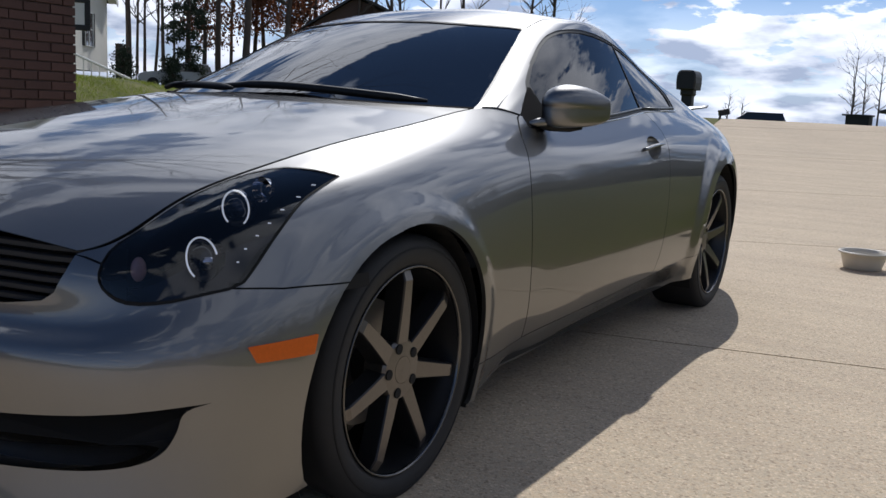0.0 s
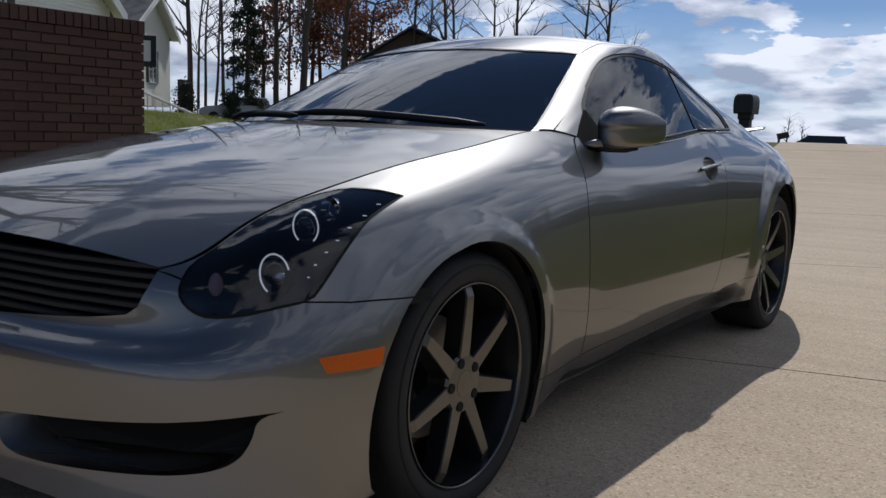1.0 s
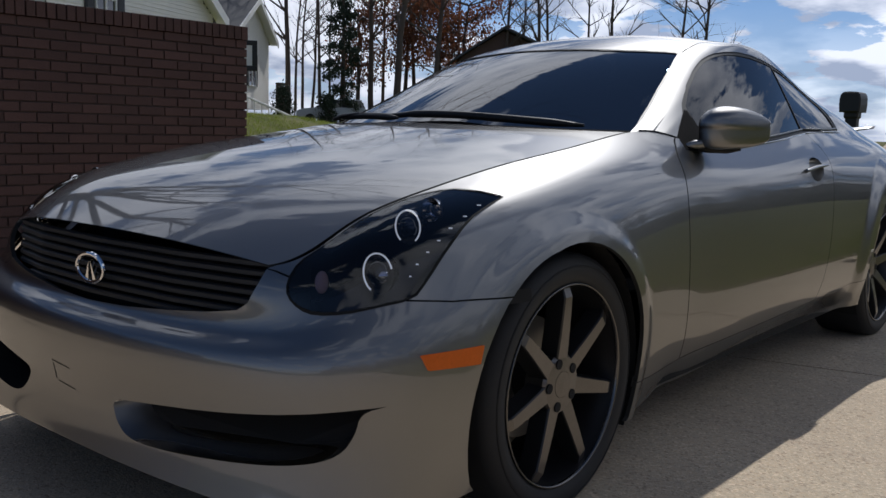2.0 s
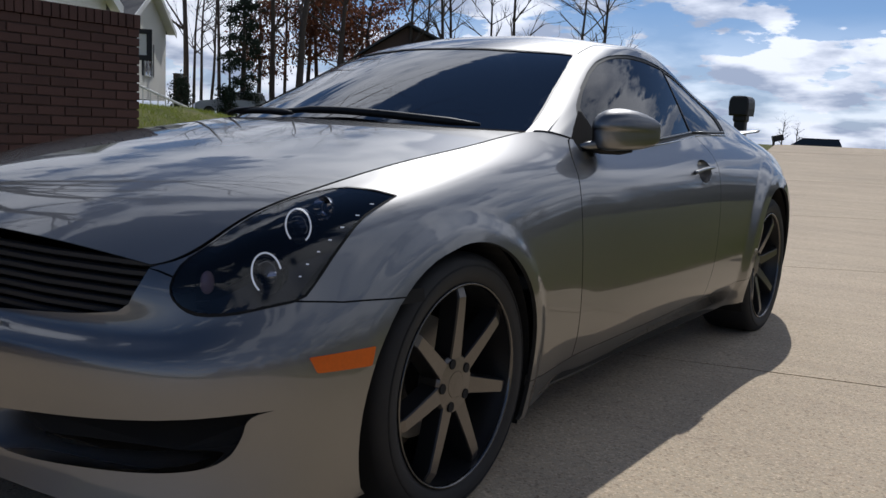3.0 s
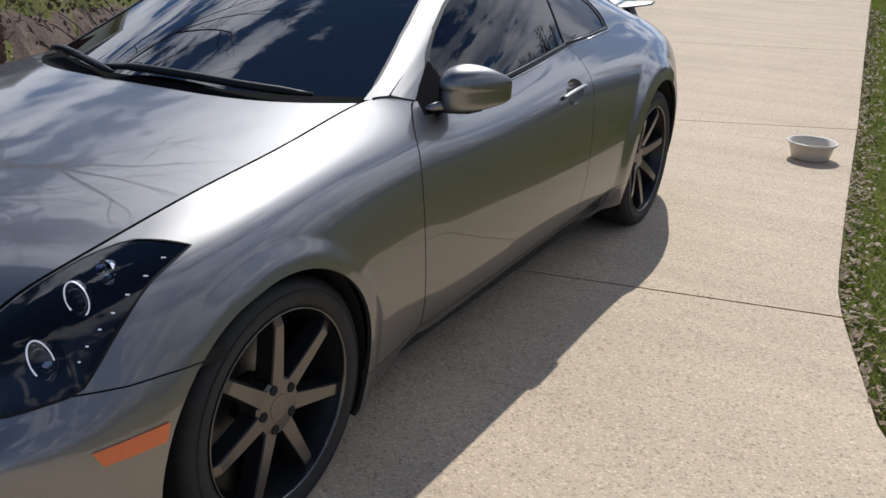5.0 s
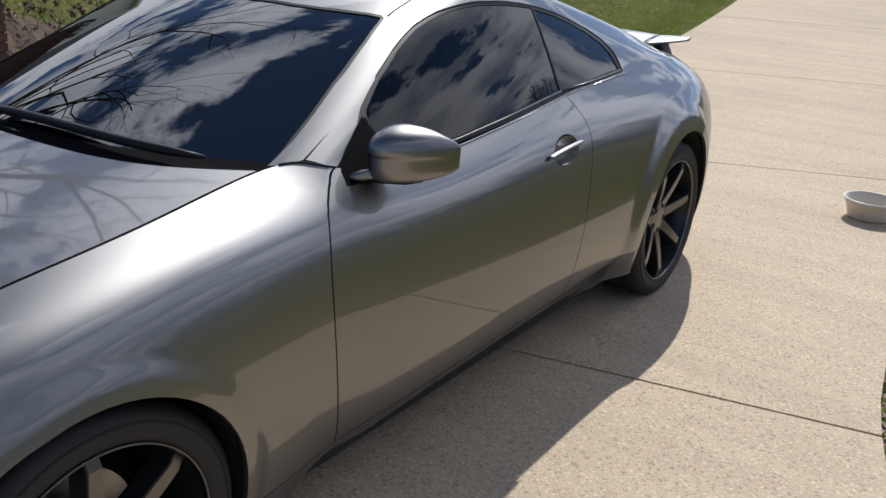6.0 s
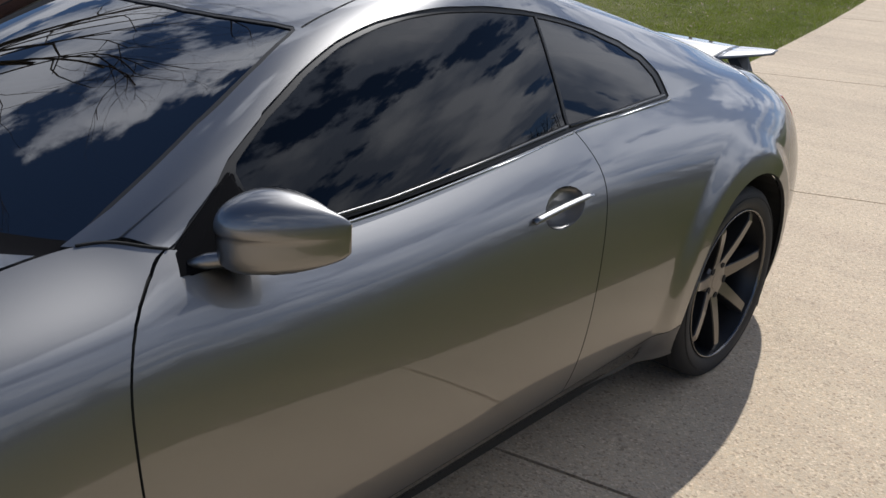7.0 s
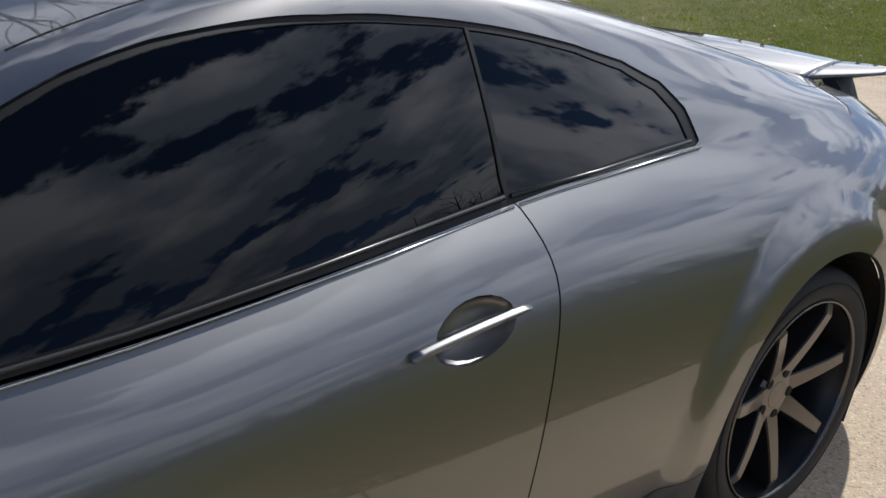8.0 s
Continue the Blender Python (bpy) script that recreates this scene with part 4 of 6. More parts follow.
FRIT = material("black cowl plastic", (0.005, 0.005, 0.006), rough=0.85, spec=0.05)


def cowl():
    """The black plastic panel between the hood and the windshield."""
    bm = bmesh.new()
    rows = []
    for u in np.linspace(0, 1, 41):
        p = Vector(HOOD.at([6.0], [4 * u])[0]) - Vector((0, .02, .012))
        q = Vector(UPPER.at([0.05], [3.05 + 3.9 * u])[0]) - Vector((0, 0, .004))
        rows.append([bm.verts.new(p.lerp(q, k) - Vector((0, 0, .008 * math.sin(k * math.pi)))) for k in (0, .25, .5, .75, 1)])
    for a, b in zip(rows, rows[1:]):
        for j in range(4):
            bm.faces.new((a[j], a[j + 1], b[j + 1], b[j]))
    part("cowl", bm, FRIT, car, "black plastic cowl panel below the windshield", smooth=True)
    for x0, x1 in ((.545, -.13), (-.09, -.60)):
        wiper = new("wiper")
        wiper.parent = car
        bm = bmesh.new()
        pts = []
        for u in np.linspace(0, 1, 16):
            x = x0 + (x1 - x0) * u
            p = Vector(HOOD.at([6.0], [2 - x / .664 * 2])[0])
            pts.append((x, p.y + .024 + .030 * math.sin(u * math.pi) + .03 * u, p.z + .016 + .008 * math.sin(u * math.pi) + .012 * u))
        tube(bm, pts, [.005, .009] + [.0125] * 12 + [.009, .005], 8)
        part("wiper_blade", bm, BLACK, wiper, smooth=True)
        bm = bmesh.new()
        a, b = Vector(pts[7]) + Vector((0, -.004, .008)), Vector(pts[-1]) + Vector((-.02, -.01, -.006))
        tube(bm, [a, a.lerp(b, .3) + Vector((0, 0, .005)), a.lerp(b, .75) + Vector((0, 0, .006)), b], [.004, .006, .009, .010], 8)
        part("wiper_arm", bm, BLACK, wiper, smooth=True)


cowl()


def headlamp(side):
    rng = LEFT if side > 0 else RIGHT
    lamp = new("headlight")
    lamp.parent = car
    lamp["label"] = "smoked headlight with two white halo rings"
    shape = mirrored(HEADLAMP, side)
    raise_sheet(patch(LOWER, shape, s_range=rng, step=.06), LOWER, "lens", LENS, lamp, "glossy smoked lens", off=-0.001, rim=0)
    raise_sheet(patch(LOWER, shape, s_range=rng, step=.1), LOWER, "bucket", RIMDARK, lamp, "black housing", off=-0.12, rim=0)
    raise_sheet(ribbon(LOWER, shape, 0.0075, s_range=rng, step=.1, closed=True), LOWER, "lamp_seal", VOID, lamp, off=0.0012, rim=0)
    for (x, y, z), r, a0, a1 in (((.709, -.416, .738), .036, -50, 235), ((.719, -.517, .648), .042, 20, 242)):
        bm = bmesh.new()
        n = 48
        arc = [(side * x + r * math.cos(a), y, z + r * math.sin(a)) for a in np.linspace(radians(a0), radians(a1), n)]
        tube(bm, arc, .0019, 8)
        part("halo_ring", bm, HALO, lamp, "white halo ring", smooth=True)
        bm = bmesh.new()
        revolve(bm, [(.0, r * 1.06), (.008, r * 1.06), (.012, r * .9), (.03, r * .8), (.032, r * .72), (.004, r * .70), (-.012, r * .45), (-.018, .0005)], 32, "y", (side * x, y, z))
        part("projector", bm, GLOSSBLACK, lamp, "dark projector lens", smooth=True)
        bm = bmesh.new()
        revolve(bm, [(-.016, .0005), (-.012, r * .30), (.004, r * .46), (.012, r * .48), (.014, r * .44), (.010, r * .2), (.009, .0005)], 24, "y", (side * x + .012, y, z - .004))
        part("reflector", bm, CHROME if r > .04 else GLOSSBLACK, lamp, "shiny reflector cup", smooth=True)
    bm = bmesh.new()
    for k, (x, y, z) in enumerate(((.790, -.235, .789), (.794, -.289, .767), (.795, -.340, .744), (.797, -.381, .720), (.797, -.416, .698), (.797, -.449, .675), (.799, -.472, .652))):
        bm = bmesh.new()
        m = Matrix.Translation((side * (x - .026), y - .003, z - .008)) @ Matrix.Rotation(side * radians(35), 4, 'Z') @ Matrix.Diagonal((.0095 - .0008 * k, .003, .0024, 1))
        bmesh.ops.create_cube(bm, size=1.0, matrix=m)
        part("led_chip", bm, HALO, lamp)
    bm = bmesh.new()
    bmesh.ops.create_uvsphere(bm, u_segments=16, v_segments=10, radius=.016, matrix=Matrix.Translation((side * .655, -.615, .632)) @ Matrix.Diagonal((.8, 1, 1.5, 1)))
    part("turn_bulb", bm, BULB, lamp, "pinkish turn signal bulb", smooth=True)
    bm = bmesh.new()
    for x in (.715,):
        revolve(bm, [(0, .0005), (.004, .014), (-.004, .023), (-.022, .027)], 24, "y", (side * x, -.325, .772))
    part("reflector_bowl", bm, CHROME, lamp, "small metal reflector", smooth=True)


HALO = material("white light guide", (0.85, 0.87, 0.9), rough=0.25, coat=0.5)
HALO.node_tree.nodes["Principled BSDF"].inputs["Emission Color"].default_value = (1.0, 1.0, 1.0, 1)
HALO.node_tree.nodes["Principled BSDF"].inputs["Emission Strength"].default_value = 0.7
GLOSSBLACK = material("gloss black lens", (0.01, 0.011, 0.014), rough=0.05, coat=1.0)
BULB = material("pale amber bulb", (0.95, 0.62, 0.55), rough=0.2, coat=0.6)
for side in (1, -1):
    headlamp(side)
    rng = LEFT if side > 0 else RIGHT
    raise_sheet(patch(LOWER, mirrored(MARKER, side), s_range=rng, step=.05), LOWER, "side_marker", AMBER, car, "amber side marker lens", off=0.004, rim=0.006)
    tail = mirrored([(.640, 3.545, .862), (.672, 3.545, .80), (.668, 3.60, .73), (.54, 3.73, .74), (.46, 3.72, .85), (.592, 3.61, .867)], side)
    raise_sheet(patch(LOWER, tail, s_range=rng, step=.05), LOWER, "tail_light", REDLENS, car, "red tail light lens", off=0.004, rim=0.006)


def grille():
    g = new("grille")
    g.parent = car
    g["label"] = "black grille with horizontal slats and a chrome emblem"
    bm = bmesh.new()
    n = 40
    top, low = [], []
    for x in np.linspace(-.57, .57, n):
        y = float(np.interp(abs(x), (0, .3, .5, .58), (-.755, -.735, -.685, -.63))) + .06
        top.append(bm.verts.new((x, y + .01, .655)))
        low.append(bm.verts.new((x, y - .005, .50)))
    for i in range(n - 1):
        bm.faces.new((low[i], low[i + 1], top[i + 1], top[i]))
    part("grille_back", bm, VOID, g)
    for k in range(7):
        z = .543 + .0205 * k
        bm = bmesh.new()
        half_w = float(np.interp(z, (.53, .56, .60, .66), (.30, .50, .545, .56)))
        rows = []
        for x in np.linspace(-half_w, half_w, 36):
            y = float(np.interp(abs(x), (0, .3, .5, .58), (-.762, -.742, -.70, -.665))) + .012 + (z - .6) * .12
            drop = .004 * (x / .5) ** 2
            rows.append([bm.verts.new((x, y + dy, z - drop + dz)) for dy, dz in ((.002, .0072), (-.004, .004), (-.005, -.0045), (.004, -.0072), (.03, .002))])
        for a, b in zip(rows, rows[1:]):
            for j in range(5):
                bm.faces.new((a[j], a[(j + 1) % 5], b[(j + 1) % 5], b[j]))
        bm.faces.new(rows[0])
        bm.faces.new(rows[-1][::-1])
        part("slat", bm, SLAT, g)
    bm = bmesh.new()
    ring = [(.026 + .058 * math.cos(a), -.775 + .001 * math.cos(a), .604 + .034 * math.sin(a)) for a in np.linspace(0, 2 * math.pi, 49)]
    tube(bm, ring, .0055, 8, cap=False)
    for dx in (-.011, .011):
        a, b, c = (.026 + dx * 2.2, -.776, .575), (.026 + dx * .3, -.778, .622), (.026 + dx * .9, -.776, .575)
        lo = [bm.verts.new(p) for p in (a, b, c)]
        hi = [bm.verts.new((p[0], p[1] + .01, p[2])) for p in (a, b, c)]
        bm.faces.new(lo)
        bm.faces.new(hi[::-1])
        for i in range(3):
            bm.faces.new((lo[i], hi[i], hi[(i + 1) % 3], lo[(i + 1) % 3]))
    part("badge", bm, CHROME, g, "chrome oval badge", smooth=False)


SLAT = material("satin black slats", (0.013, 0.013, 0.014), rough=0.55, grain=0.2, scale=60)
grille()


def intakes():
    for side in (1, -1):
        outer = [Vector(p) for p in LOWER.at(*zip(*LOWER.locate(mirrored(INTAKE, side), (1, .3, 1), LEFT if side > 0 else RIGHT)))]
        mid = sum(outer, Vector()) / len(outer)
        def ring(f, g, depth):
            return [Vector((mid.x + (p.x - mid.x) * f, p.y + depth, mid.z + .012 * (1 - g) / .38 + (p.z - mid.z) * g)) for p in outer]
        loops = [outer, ring(.992, .985, .006), ring(.975, .93, .02), ring(.94, .82, .04), ring(.90, .70, .06), ring(.86, .62, .085)]
        bm = bmesh.new()
        rows = [[bm.verts.new(p) for p in r] for r in loops]
        for a, b in zip(rows, rows[1:]):
            for i in range(len(a)):
                j = (i + 1) % len(a)
                bm.faces.new((a[i], a[j], b[j], b[i]))
        bmesh.ops.recalc_face_normals(bm, faces=bm.faces)
        # the right duct is black instead of painted, so that it looks shaded
        duct = part("intake_duct", bm, DUCTPAINT if side > 0 else FRIT, car, "painted intake recess" if side > 0 else "intake recess coloured black for its shade", smooth=True)
        bm = bmesh.new()
        bm.faces.new([bm.verts.new(p + Vector((0, .006, 0))) for p in ring(.89, .68, .062)])
        part("intake_back", bm, VOID, duct, "black backing")


intakes()
for line in ([(-.075, -.82, .372), (.012, -.82, .366)], [(-.04, -.82, .327), (.038, -.82, .320)], [(-.068, -.82, .366), (-.052, -.82, .33)]):
    raise_sheet(ribbon(LOWER, line, .0028, (1, .2, 1), (-2, 2), axes=(0, 2), step=.03), LOWER, "tow_cover_seam", BLACK, car, "thin dark seam", off=0.0006, rim=0)


def door_handle(side):
    h = new("door_handle")
    h.parent = car
    rng = LEFT if side > 0 else RIGHT
    cup = [Vector(p) for p in LOWER.at(*zip(*LOWER.locate(mirrored(HANDLE_CUP, side), SIDE, rng)))]
    mid = sum(cup, Vector()) / len(cup)
    bm = bmesh.new()
    rings = [cup]
    for f, d in ((.93, .008), (.8, .018), (.55, .027), (.25, .031)):
        rings.append([mid.lerp(p, f) - Vector((side * d, 0, 0)) for p in cup])
    vs = [[bm.verts.new(p) for p in r] for r in rings]
    for a, b in zip(vs, vs[1:]):
        for i in range(len(a)):
            bm.faces.new((a[i], a[(i + 1) % len(a)], b[(i + 1) % len(a)], b[i]))
    bm.faces.new(vs[-1])
    part("handle_cup", bm, PAINT, h, "painted finger recess", smooth=True)
    bm = bmesh.new()
    rows = []
    for u in np.linspace(0, 1, 14):
        y, z = 1.668 + .243 * u, .826 + .018 * u + .004 * math.sin(u * math.pi)
        s, v = LOWER.locate([(side * .84, y, z)], SIDE, rng)[0]
        x = abs(LOWER.at([s], [v])[0][0])
        w = .0070 * (1 - .30 * u) * (1 - .25 * abs(2 * u - 1) ** 6)
        o = .015 + .005 * math.sin(u * math.pi)
        rows.append([bm.verts.new((side * (x + dx), y, z + dz)) for dx, dz in ((-.004 + .0 * u, w), (o - .004, w + .001), (o, w - .003), (o + .002, 0), (o - .003, -w), (o - .012, -w - .001), (-.004, -w + .004))])
    for a, b in zip(rows, rows[1:]):
        for j in range(7):
            bm.faces.new((a[j], a[(j + 1) % 7], b[(j + 1) % 7], b[j]))
    bm.faces.new(rows[0])
    bm.faces.new(rows[-1][::-1])
    bmesh.ops.recalc_face_normals(bm, faces=bm.faces)
    bmesh.ops.bevel(bm, geom=[e for e in bm.edges if e.calc_face_angle(0) > .5], offset=.002, segments=2, affect="EDGES")
    part("grip", bm, PAINT, h, "painted pull handle", smooth=True)


for side in (1, -1):
    door_handle(side)


def door_mirror(side):
    """A wedge-shaped housing: deep at its inner end, swept back to a thin outer edge, with a crease round its front."""
    m = new("door_mirror")
    m.parent = car
    xs = (.768, .775, .790, .820, .860, .900, .930, .945, .951)
    front = (.900, .868, .845, .838, .856, .898, .947, .982, 1.000)
    rear = (.952, .958, .962, .968, .979, .991, 1.001, 1.007, 1.009)
    tops = (.998, 1.018, 1.034, 1.044, 1.043, 1.033, 1.018, 1.006, .997)
    feet = (.940, .924, .913, .907, .908, .914, .925, .936, .945)
    u = np.linspace(0, 8, 41)
    X, F, R, T, B = (spline(range(9), c, u) for c in (xs, front, rear, tops, feet))
    bm, rows = bmesh.new(), []
    for x, f, r, t, b in zip(X, F, R, T, B):
        d, c = r - f, .973 + .002 * (t - 1.0) / .03
        k = min(1, d / .07)
        sec = [(r - .004 * k, t - .010 * k), (r - .012 * k, t - .004 * k)]
        for a in np.linspace(radians(80), 0, 11):
            sec.append((r - .12 * d - .88 * d * math.cos(a) ** .8, c + .004 + (t - c - .004) * math.sin(a) ** .85))
        sec += [(f + .0015 * k, c + .001), (f + .004 * k, c - .002), (f + .004 * k, c - .01), (f + .005 * k, (b + c) / 2), (f + .008 * k, b + .014), (f + .016 * k, b + .005), (f + .3 * d, b + .001), (r - .3 * d, b), (r - .012 * k, b + .003 * k), (r - .004 * k, b + .009 * k)]
        rows.append([bm.verts.new((side * x, y, z)) for y, z in sec])
    for a, b in zip(rows, rows[1:]):
        for j in range(len(a)):
            k = (j + 1) % len(a)
            bm.faces.new((a[j], b[j], b[k], a[k]))
    bm.faces.new(rows[0])
    bm.faces.new(rows[-1][::-1])
    bmesh.ops.recalc_face_normals(bm, faces=bm.faces)
    part("mirror_housing", bm, PAINT, m, smooth=True)
    bm = bmesh.new()
    at = [4, 10, 18, 26, 33, 38]
    ring = [(side * X[k], R[k] - .001, T[k] - .018) for k in at] + [(side * X[k], R[k] - .001, B[k] + .016) for k in at[::-1]]
    bm.faces.new([bm.verts.new(p) for p in ring])
    part("mirror_glass", bm, CHROME, m, "silvered mirror glass")
    bm = bmesh.new()
    for x, y, z in ((.684, .955, 1.036), (.690, .972, 1.024), (.766, .740, .896), (.779, .80, .903), (.785, .90, .905), (.776, .965, .912), (.752, .968, .950),
                    (.66, .955, 1.02), (.72, .75, .90), (.72, .965, .90)):
        bm.verts.new((side * x, y, z))
    bmesh.ops.convex_hull(bm, input=bm.verts)
    bmesh.ops.bevel(bm, geom=bm.edges[:], offset=.003, segments=2, affect='EDGES')
    part("mirror_sail", bm, FRIT, m, "matt black triangular mirror base")
    bm = bmesh.new()
    tube(bm, [(side * .760, .815, .916), (side * .778, .84, .921), (side * .805, .872, .926), (side * .85, .91, .926)], [.008, .014, .014, .010], 14)
    part("mirror_foot", bm, PAINT, m, "painted mirror foot", smooth=True)
    bm = bmesh.new()
    tube(bm, [(side * .772, .86, .912), (side * .80, .89, .908), (side * .85, .925, .905), (side * .885, .945, .910)], [.010, .013, .010, .005], 12)
    part("mirror_arm", bm, BLACK, m, "black underside of the mirror arm", smooth=True)


door_mirror(1)


def spoiler():
    """A low wing: a blade close over the deck, and two upswept ends on dark fins."""
    sp = new("rear_spoiler")
    sp.parent = car

    def section(x):
        t = abs(x)
        a, b = min(t / .384, 1), max(t - .384, 0) / .183
        front, rear = 3.43 + .039 * a * a + .108 * b, 3.705 - .03 * a * a - .055 * b * b
        z0, z1 = .974 + .004 * a + .034 * b, 1.014 - .005 * a + .017 * b
        th = .013 * (1 - .55 * b)
        prof = ((0, 0), (.06, .55), (.3, 1.0), (.7, .8), (.97, .3), (1, -.05), (.97, -.3), (.6, -.5), (.2, -.75), (.04, -.5))
        return [(x, front + (rear - front) * p, z0 + (z1 - z0) * p + th * q) for p, q in prof]
    for name, x0, x1, n in (("blade", -.382, .382, 30), ("wing_end", .386, .567, 12), ("wing_end", -.567, -.386, 12)):
        bm = bmesh.new()
        rows = [[bm.verts.new(p) for p in section(x)] for x in np.linspace(x0, x1, n)]
        for a, b in zip(rows, rows[1:]):
            for j in range(10):
                bm.faces.new((a[j], a[(j + 1) % 10], b[(j + 1) % 10], b[j]))
        bm.faces.new(rows[0])
        bm.faces.new(rows[-1][::-1])
        bmesh.ops.recalc_face_normals(bm, faces=bm.faces)
        part(name, bm, PAINT, sp, smooth=True)
    for side in (1, -1):
        bm = bmesh.new()
        for x, y, z in ((.415, 3.50, .985), (.455, 3.51, .985), (.415, 3.60, .995), (.455, 3.60, .995), (.455, 3.50, .935), (.505, 3.53, .915), (.47, 3.61, .91), (.505, 3.60, .90)):
            bm.verts.new((side * x, y, z))
        bmesh.ops.convex_hull(bm, input=bm.verts)
        part("stand", bm, BLACK, sp, "dark fin")


spoiler()


def make_wheel(name, spin, dish):
    """A tyre on a seven-spoke wheel that faces +x, with its hub at the origin."""
    hub = new(name)
    hub.parent = car
    hub["label"] = "dark seven-spoke wheel with a low-profile tyre"
    bm = bmesh.new()
    revolve(bm, [(-.235, .262), (-.242, .285), (-.238, .308), (-.222, .324), (-.20, .330), (-.03, .330), (-.010, .325), (.003, .310), (.008, .292), (.006, .272), (-.001, .259), (-.006, .252)], 80)
    tyre = part("tyre", bm, TYRE, hub, smooth=True)
    bm = bmesh.new()
    for r in (.300, .2965):
        revolve(bm, [(.004, r + .0008), (.0075, r), (.004, r - .0008)], 80)
    part("bead_line", bm, TYRE, tyre)
    bm = bmesh.new()
    revolve(bm, [(-.006, .2560), (.002, .2560), (.0032, .2545), (.0032, .2525), (.001, .2500), (-.006, .2490)], 80)
    part("rim_lip", bm, LIPMETAL, hub, "thin bright machined lip", smooth=True)
    bm = bmesh.new()
    revolve(bm, [(-.006, .249), (-.03, .244), (-.045, .238), (-.12, .230), (-.22, .236), (-.235, .262)], 80)
    part("rim_barrel", bm, RIMDARK, hub, smooth=True)
    for k in range(7):
        bm = bmesh.new()
        a = radians(spin) + 2 * math.pi * k / 7
        c, s = math.cos(a), math.sin(a)
        rows = []
        for t in np.linspace(0, 1, 9):
            r = 0.045 + t * 0.201
            x = -dish * (1 - t) ** 1.4 - .004 - .010 * max(0, t - .9) * 10
            w = 0.0235 - 0.0095 * t ** .7
            rows.append([bm.verts.new((x + dx, r * c - q * s, r * s + q * c)) for dx, q in ((-.05, -w - .006), (-.004, -w - .002), (0, -w + .0005), (0, w - .0005), (-.004, w + .002), (-.05, w + .006))])
        faces = []
        for p, q in zip(rows, rows[1:]):
            for j in range(5):
                bm.faces.new((p[j], p[j + 1], q[j + 1], q[j])).material_index = 0 if j == 2 else 1
        bm.faces.new(rows[-1]).material_index = 1
        bmesh.ops.recalc_face_normals(bm, faces=bm.faces)
        ob = part("spoke", bm, SPOKE, hub)
        ob.data.materials.append(RIMDARK)
    bm = bmesh.new()
    revolve(bm, [(-dish - .06, .078), (-dish - .010, .076), (-dish - .002, .070), (-dish + .0005, .034), (-dish - .0006, .0335), (-dish + .001, .033), (-dish + .002, .0005)], 48)
    part("hub_face", bm, SPOKE, hub, smooth=False)
    for k in range(5):
        bm = bmesh.new()
        a = radians(spin + 18) + 2 * math.pi * k / 5
        # no recess is cut: a flat black disc draws the pocket's shade
        revolve(bm, [(-dish - .02, .0128), (-dish + .0016, .0128), (-dish + .0014, .0005)], 16, centre=(0, .057 * math.cos(a), .057 * math.sin(a)))
        part("lug_disc", bm, VOID, hub, "flat black disc for a shaded lug pocket")
    bm = bmesh.new()
    revolve(bm, [(-.145, .06), (-.125, .062), (-.125, .158), (-.150, .158), (-.150, .06)], 56)
    part("brake_disc", bm, STEEL, hub, "dull steel disc")
    bm = bmesh.new()
    for k in range(10):
        a = radians(150) + radians(52) * k / 9
        pts = [(.105, .108), (.105, .172), (.16, .172), (.16, .108)]
        ring = [bm.verts.new((-x, r * math.cos(a), r * math.sin(a))) for x, r in pts]
        if k:
            for j in range(4):
                bm.faces.new((last[j], last[(j + 1) % 4], ring[(j + 1) % 4], ring[j]))
        else:
            bm.faces.new(ring)
        last = ring
    bm.faces.new(last[::-1])
    part("brake_caliper", bm, STEEL, hub, "grey brake caliper")
    return hub


LIPMETAL = material("machined lip", (0.14, 0.137, 0.135), rough=0.25, metal=1.0, grain=0.1, scale=200)
for name, (y, z, size), spin, dish in (("front_wheel", WHEELS[0], 90, .014), ("rear_wheel", WHEELS[1], 90 + 25.7, .045)):
    wheel = make_wheel(name, spin, dish)
    wheel.location, wheel.scale = (WHEEL_X, y, z), (size, size, size)
    other = copy_thing(wheel, pose(-WHEEL_X, y, z, 0, 0, 180))


def underside():
    """Dark wheel wells, floor and cabin shell that close the body."""
    for k, (y, z, r) in enumerate(ARCH):
        for side in (1, -1):
            bm = bmesh.new()
            rings = []
            turns = np.linspace(radians(-30), radians(210), 32)
            outline = [(.88, y + (arch_radius(k, a) + .010) * math.cos(a), z + (arch_radius(k, a) + .010) * math.sin(a)) for a in turns]
            skin = LOWER.at(*zip(*LOWER.locate(outline, SIDE, LEFT)))
            for inner in (False, True):
                rings.append([bm.verts.new((side * (.60 if inner else min(.862, q[0] - .003)), p[1], p[2])) for p, q in zip(outline, skin)])
            for i in range(31):
                bm.faces.new((rings[0][i], rings[0][i + 1], rings[1][i + 1], rings[1][i]))
            bm.faces.new(rings[1])
            part("wheel_well", bm, VOID, car, "black wheel well")
    part("floor_pan", boxes(((-.80, .42, .19), (.80, 2.40, .24)), ((-.55, -.70, .19), (.55, .42, .24)), ((-.55, 2.40, .22), (.55, 3.6, .27)), ((-.58, -.62, .24), (.58, -.58, .60))), VOID, car, "black underbody")
    part("firewall", boxes(((-.64, .44, .24), (.64, .48, .84))), VOID, car)


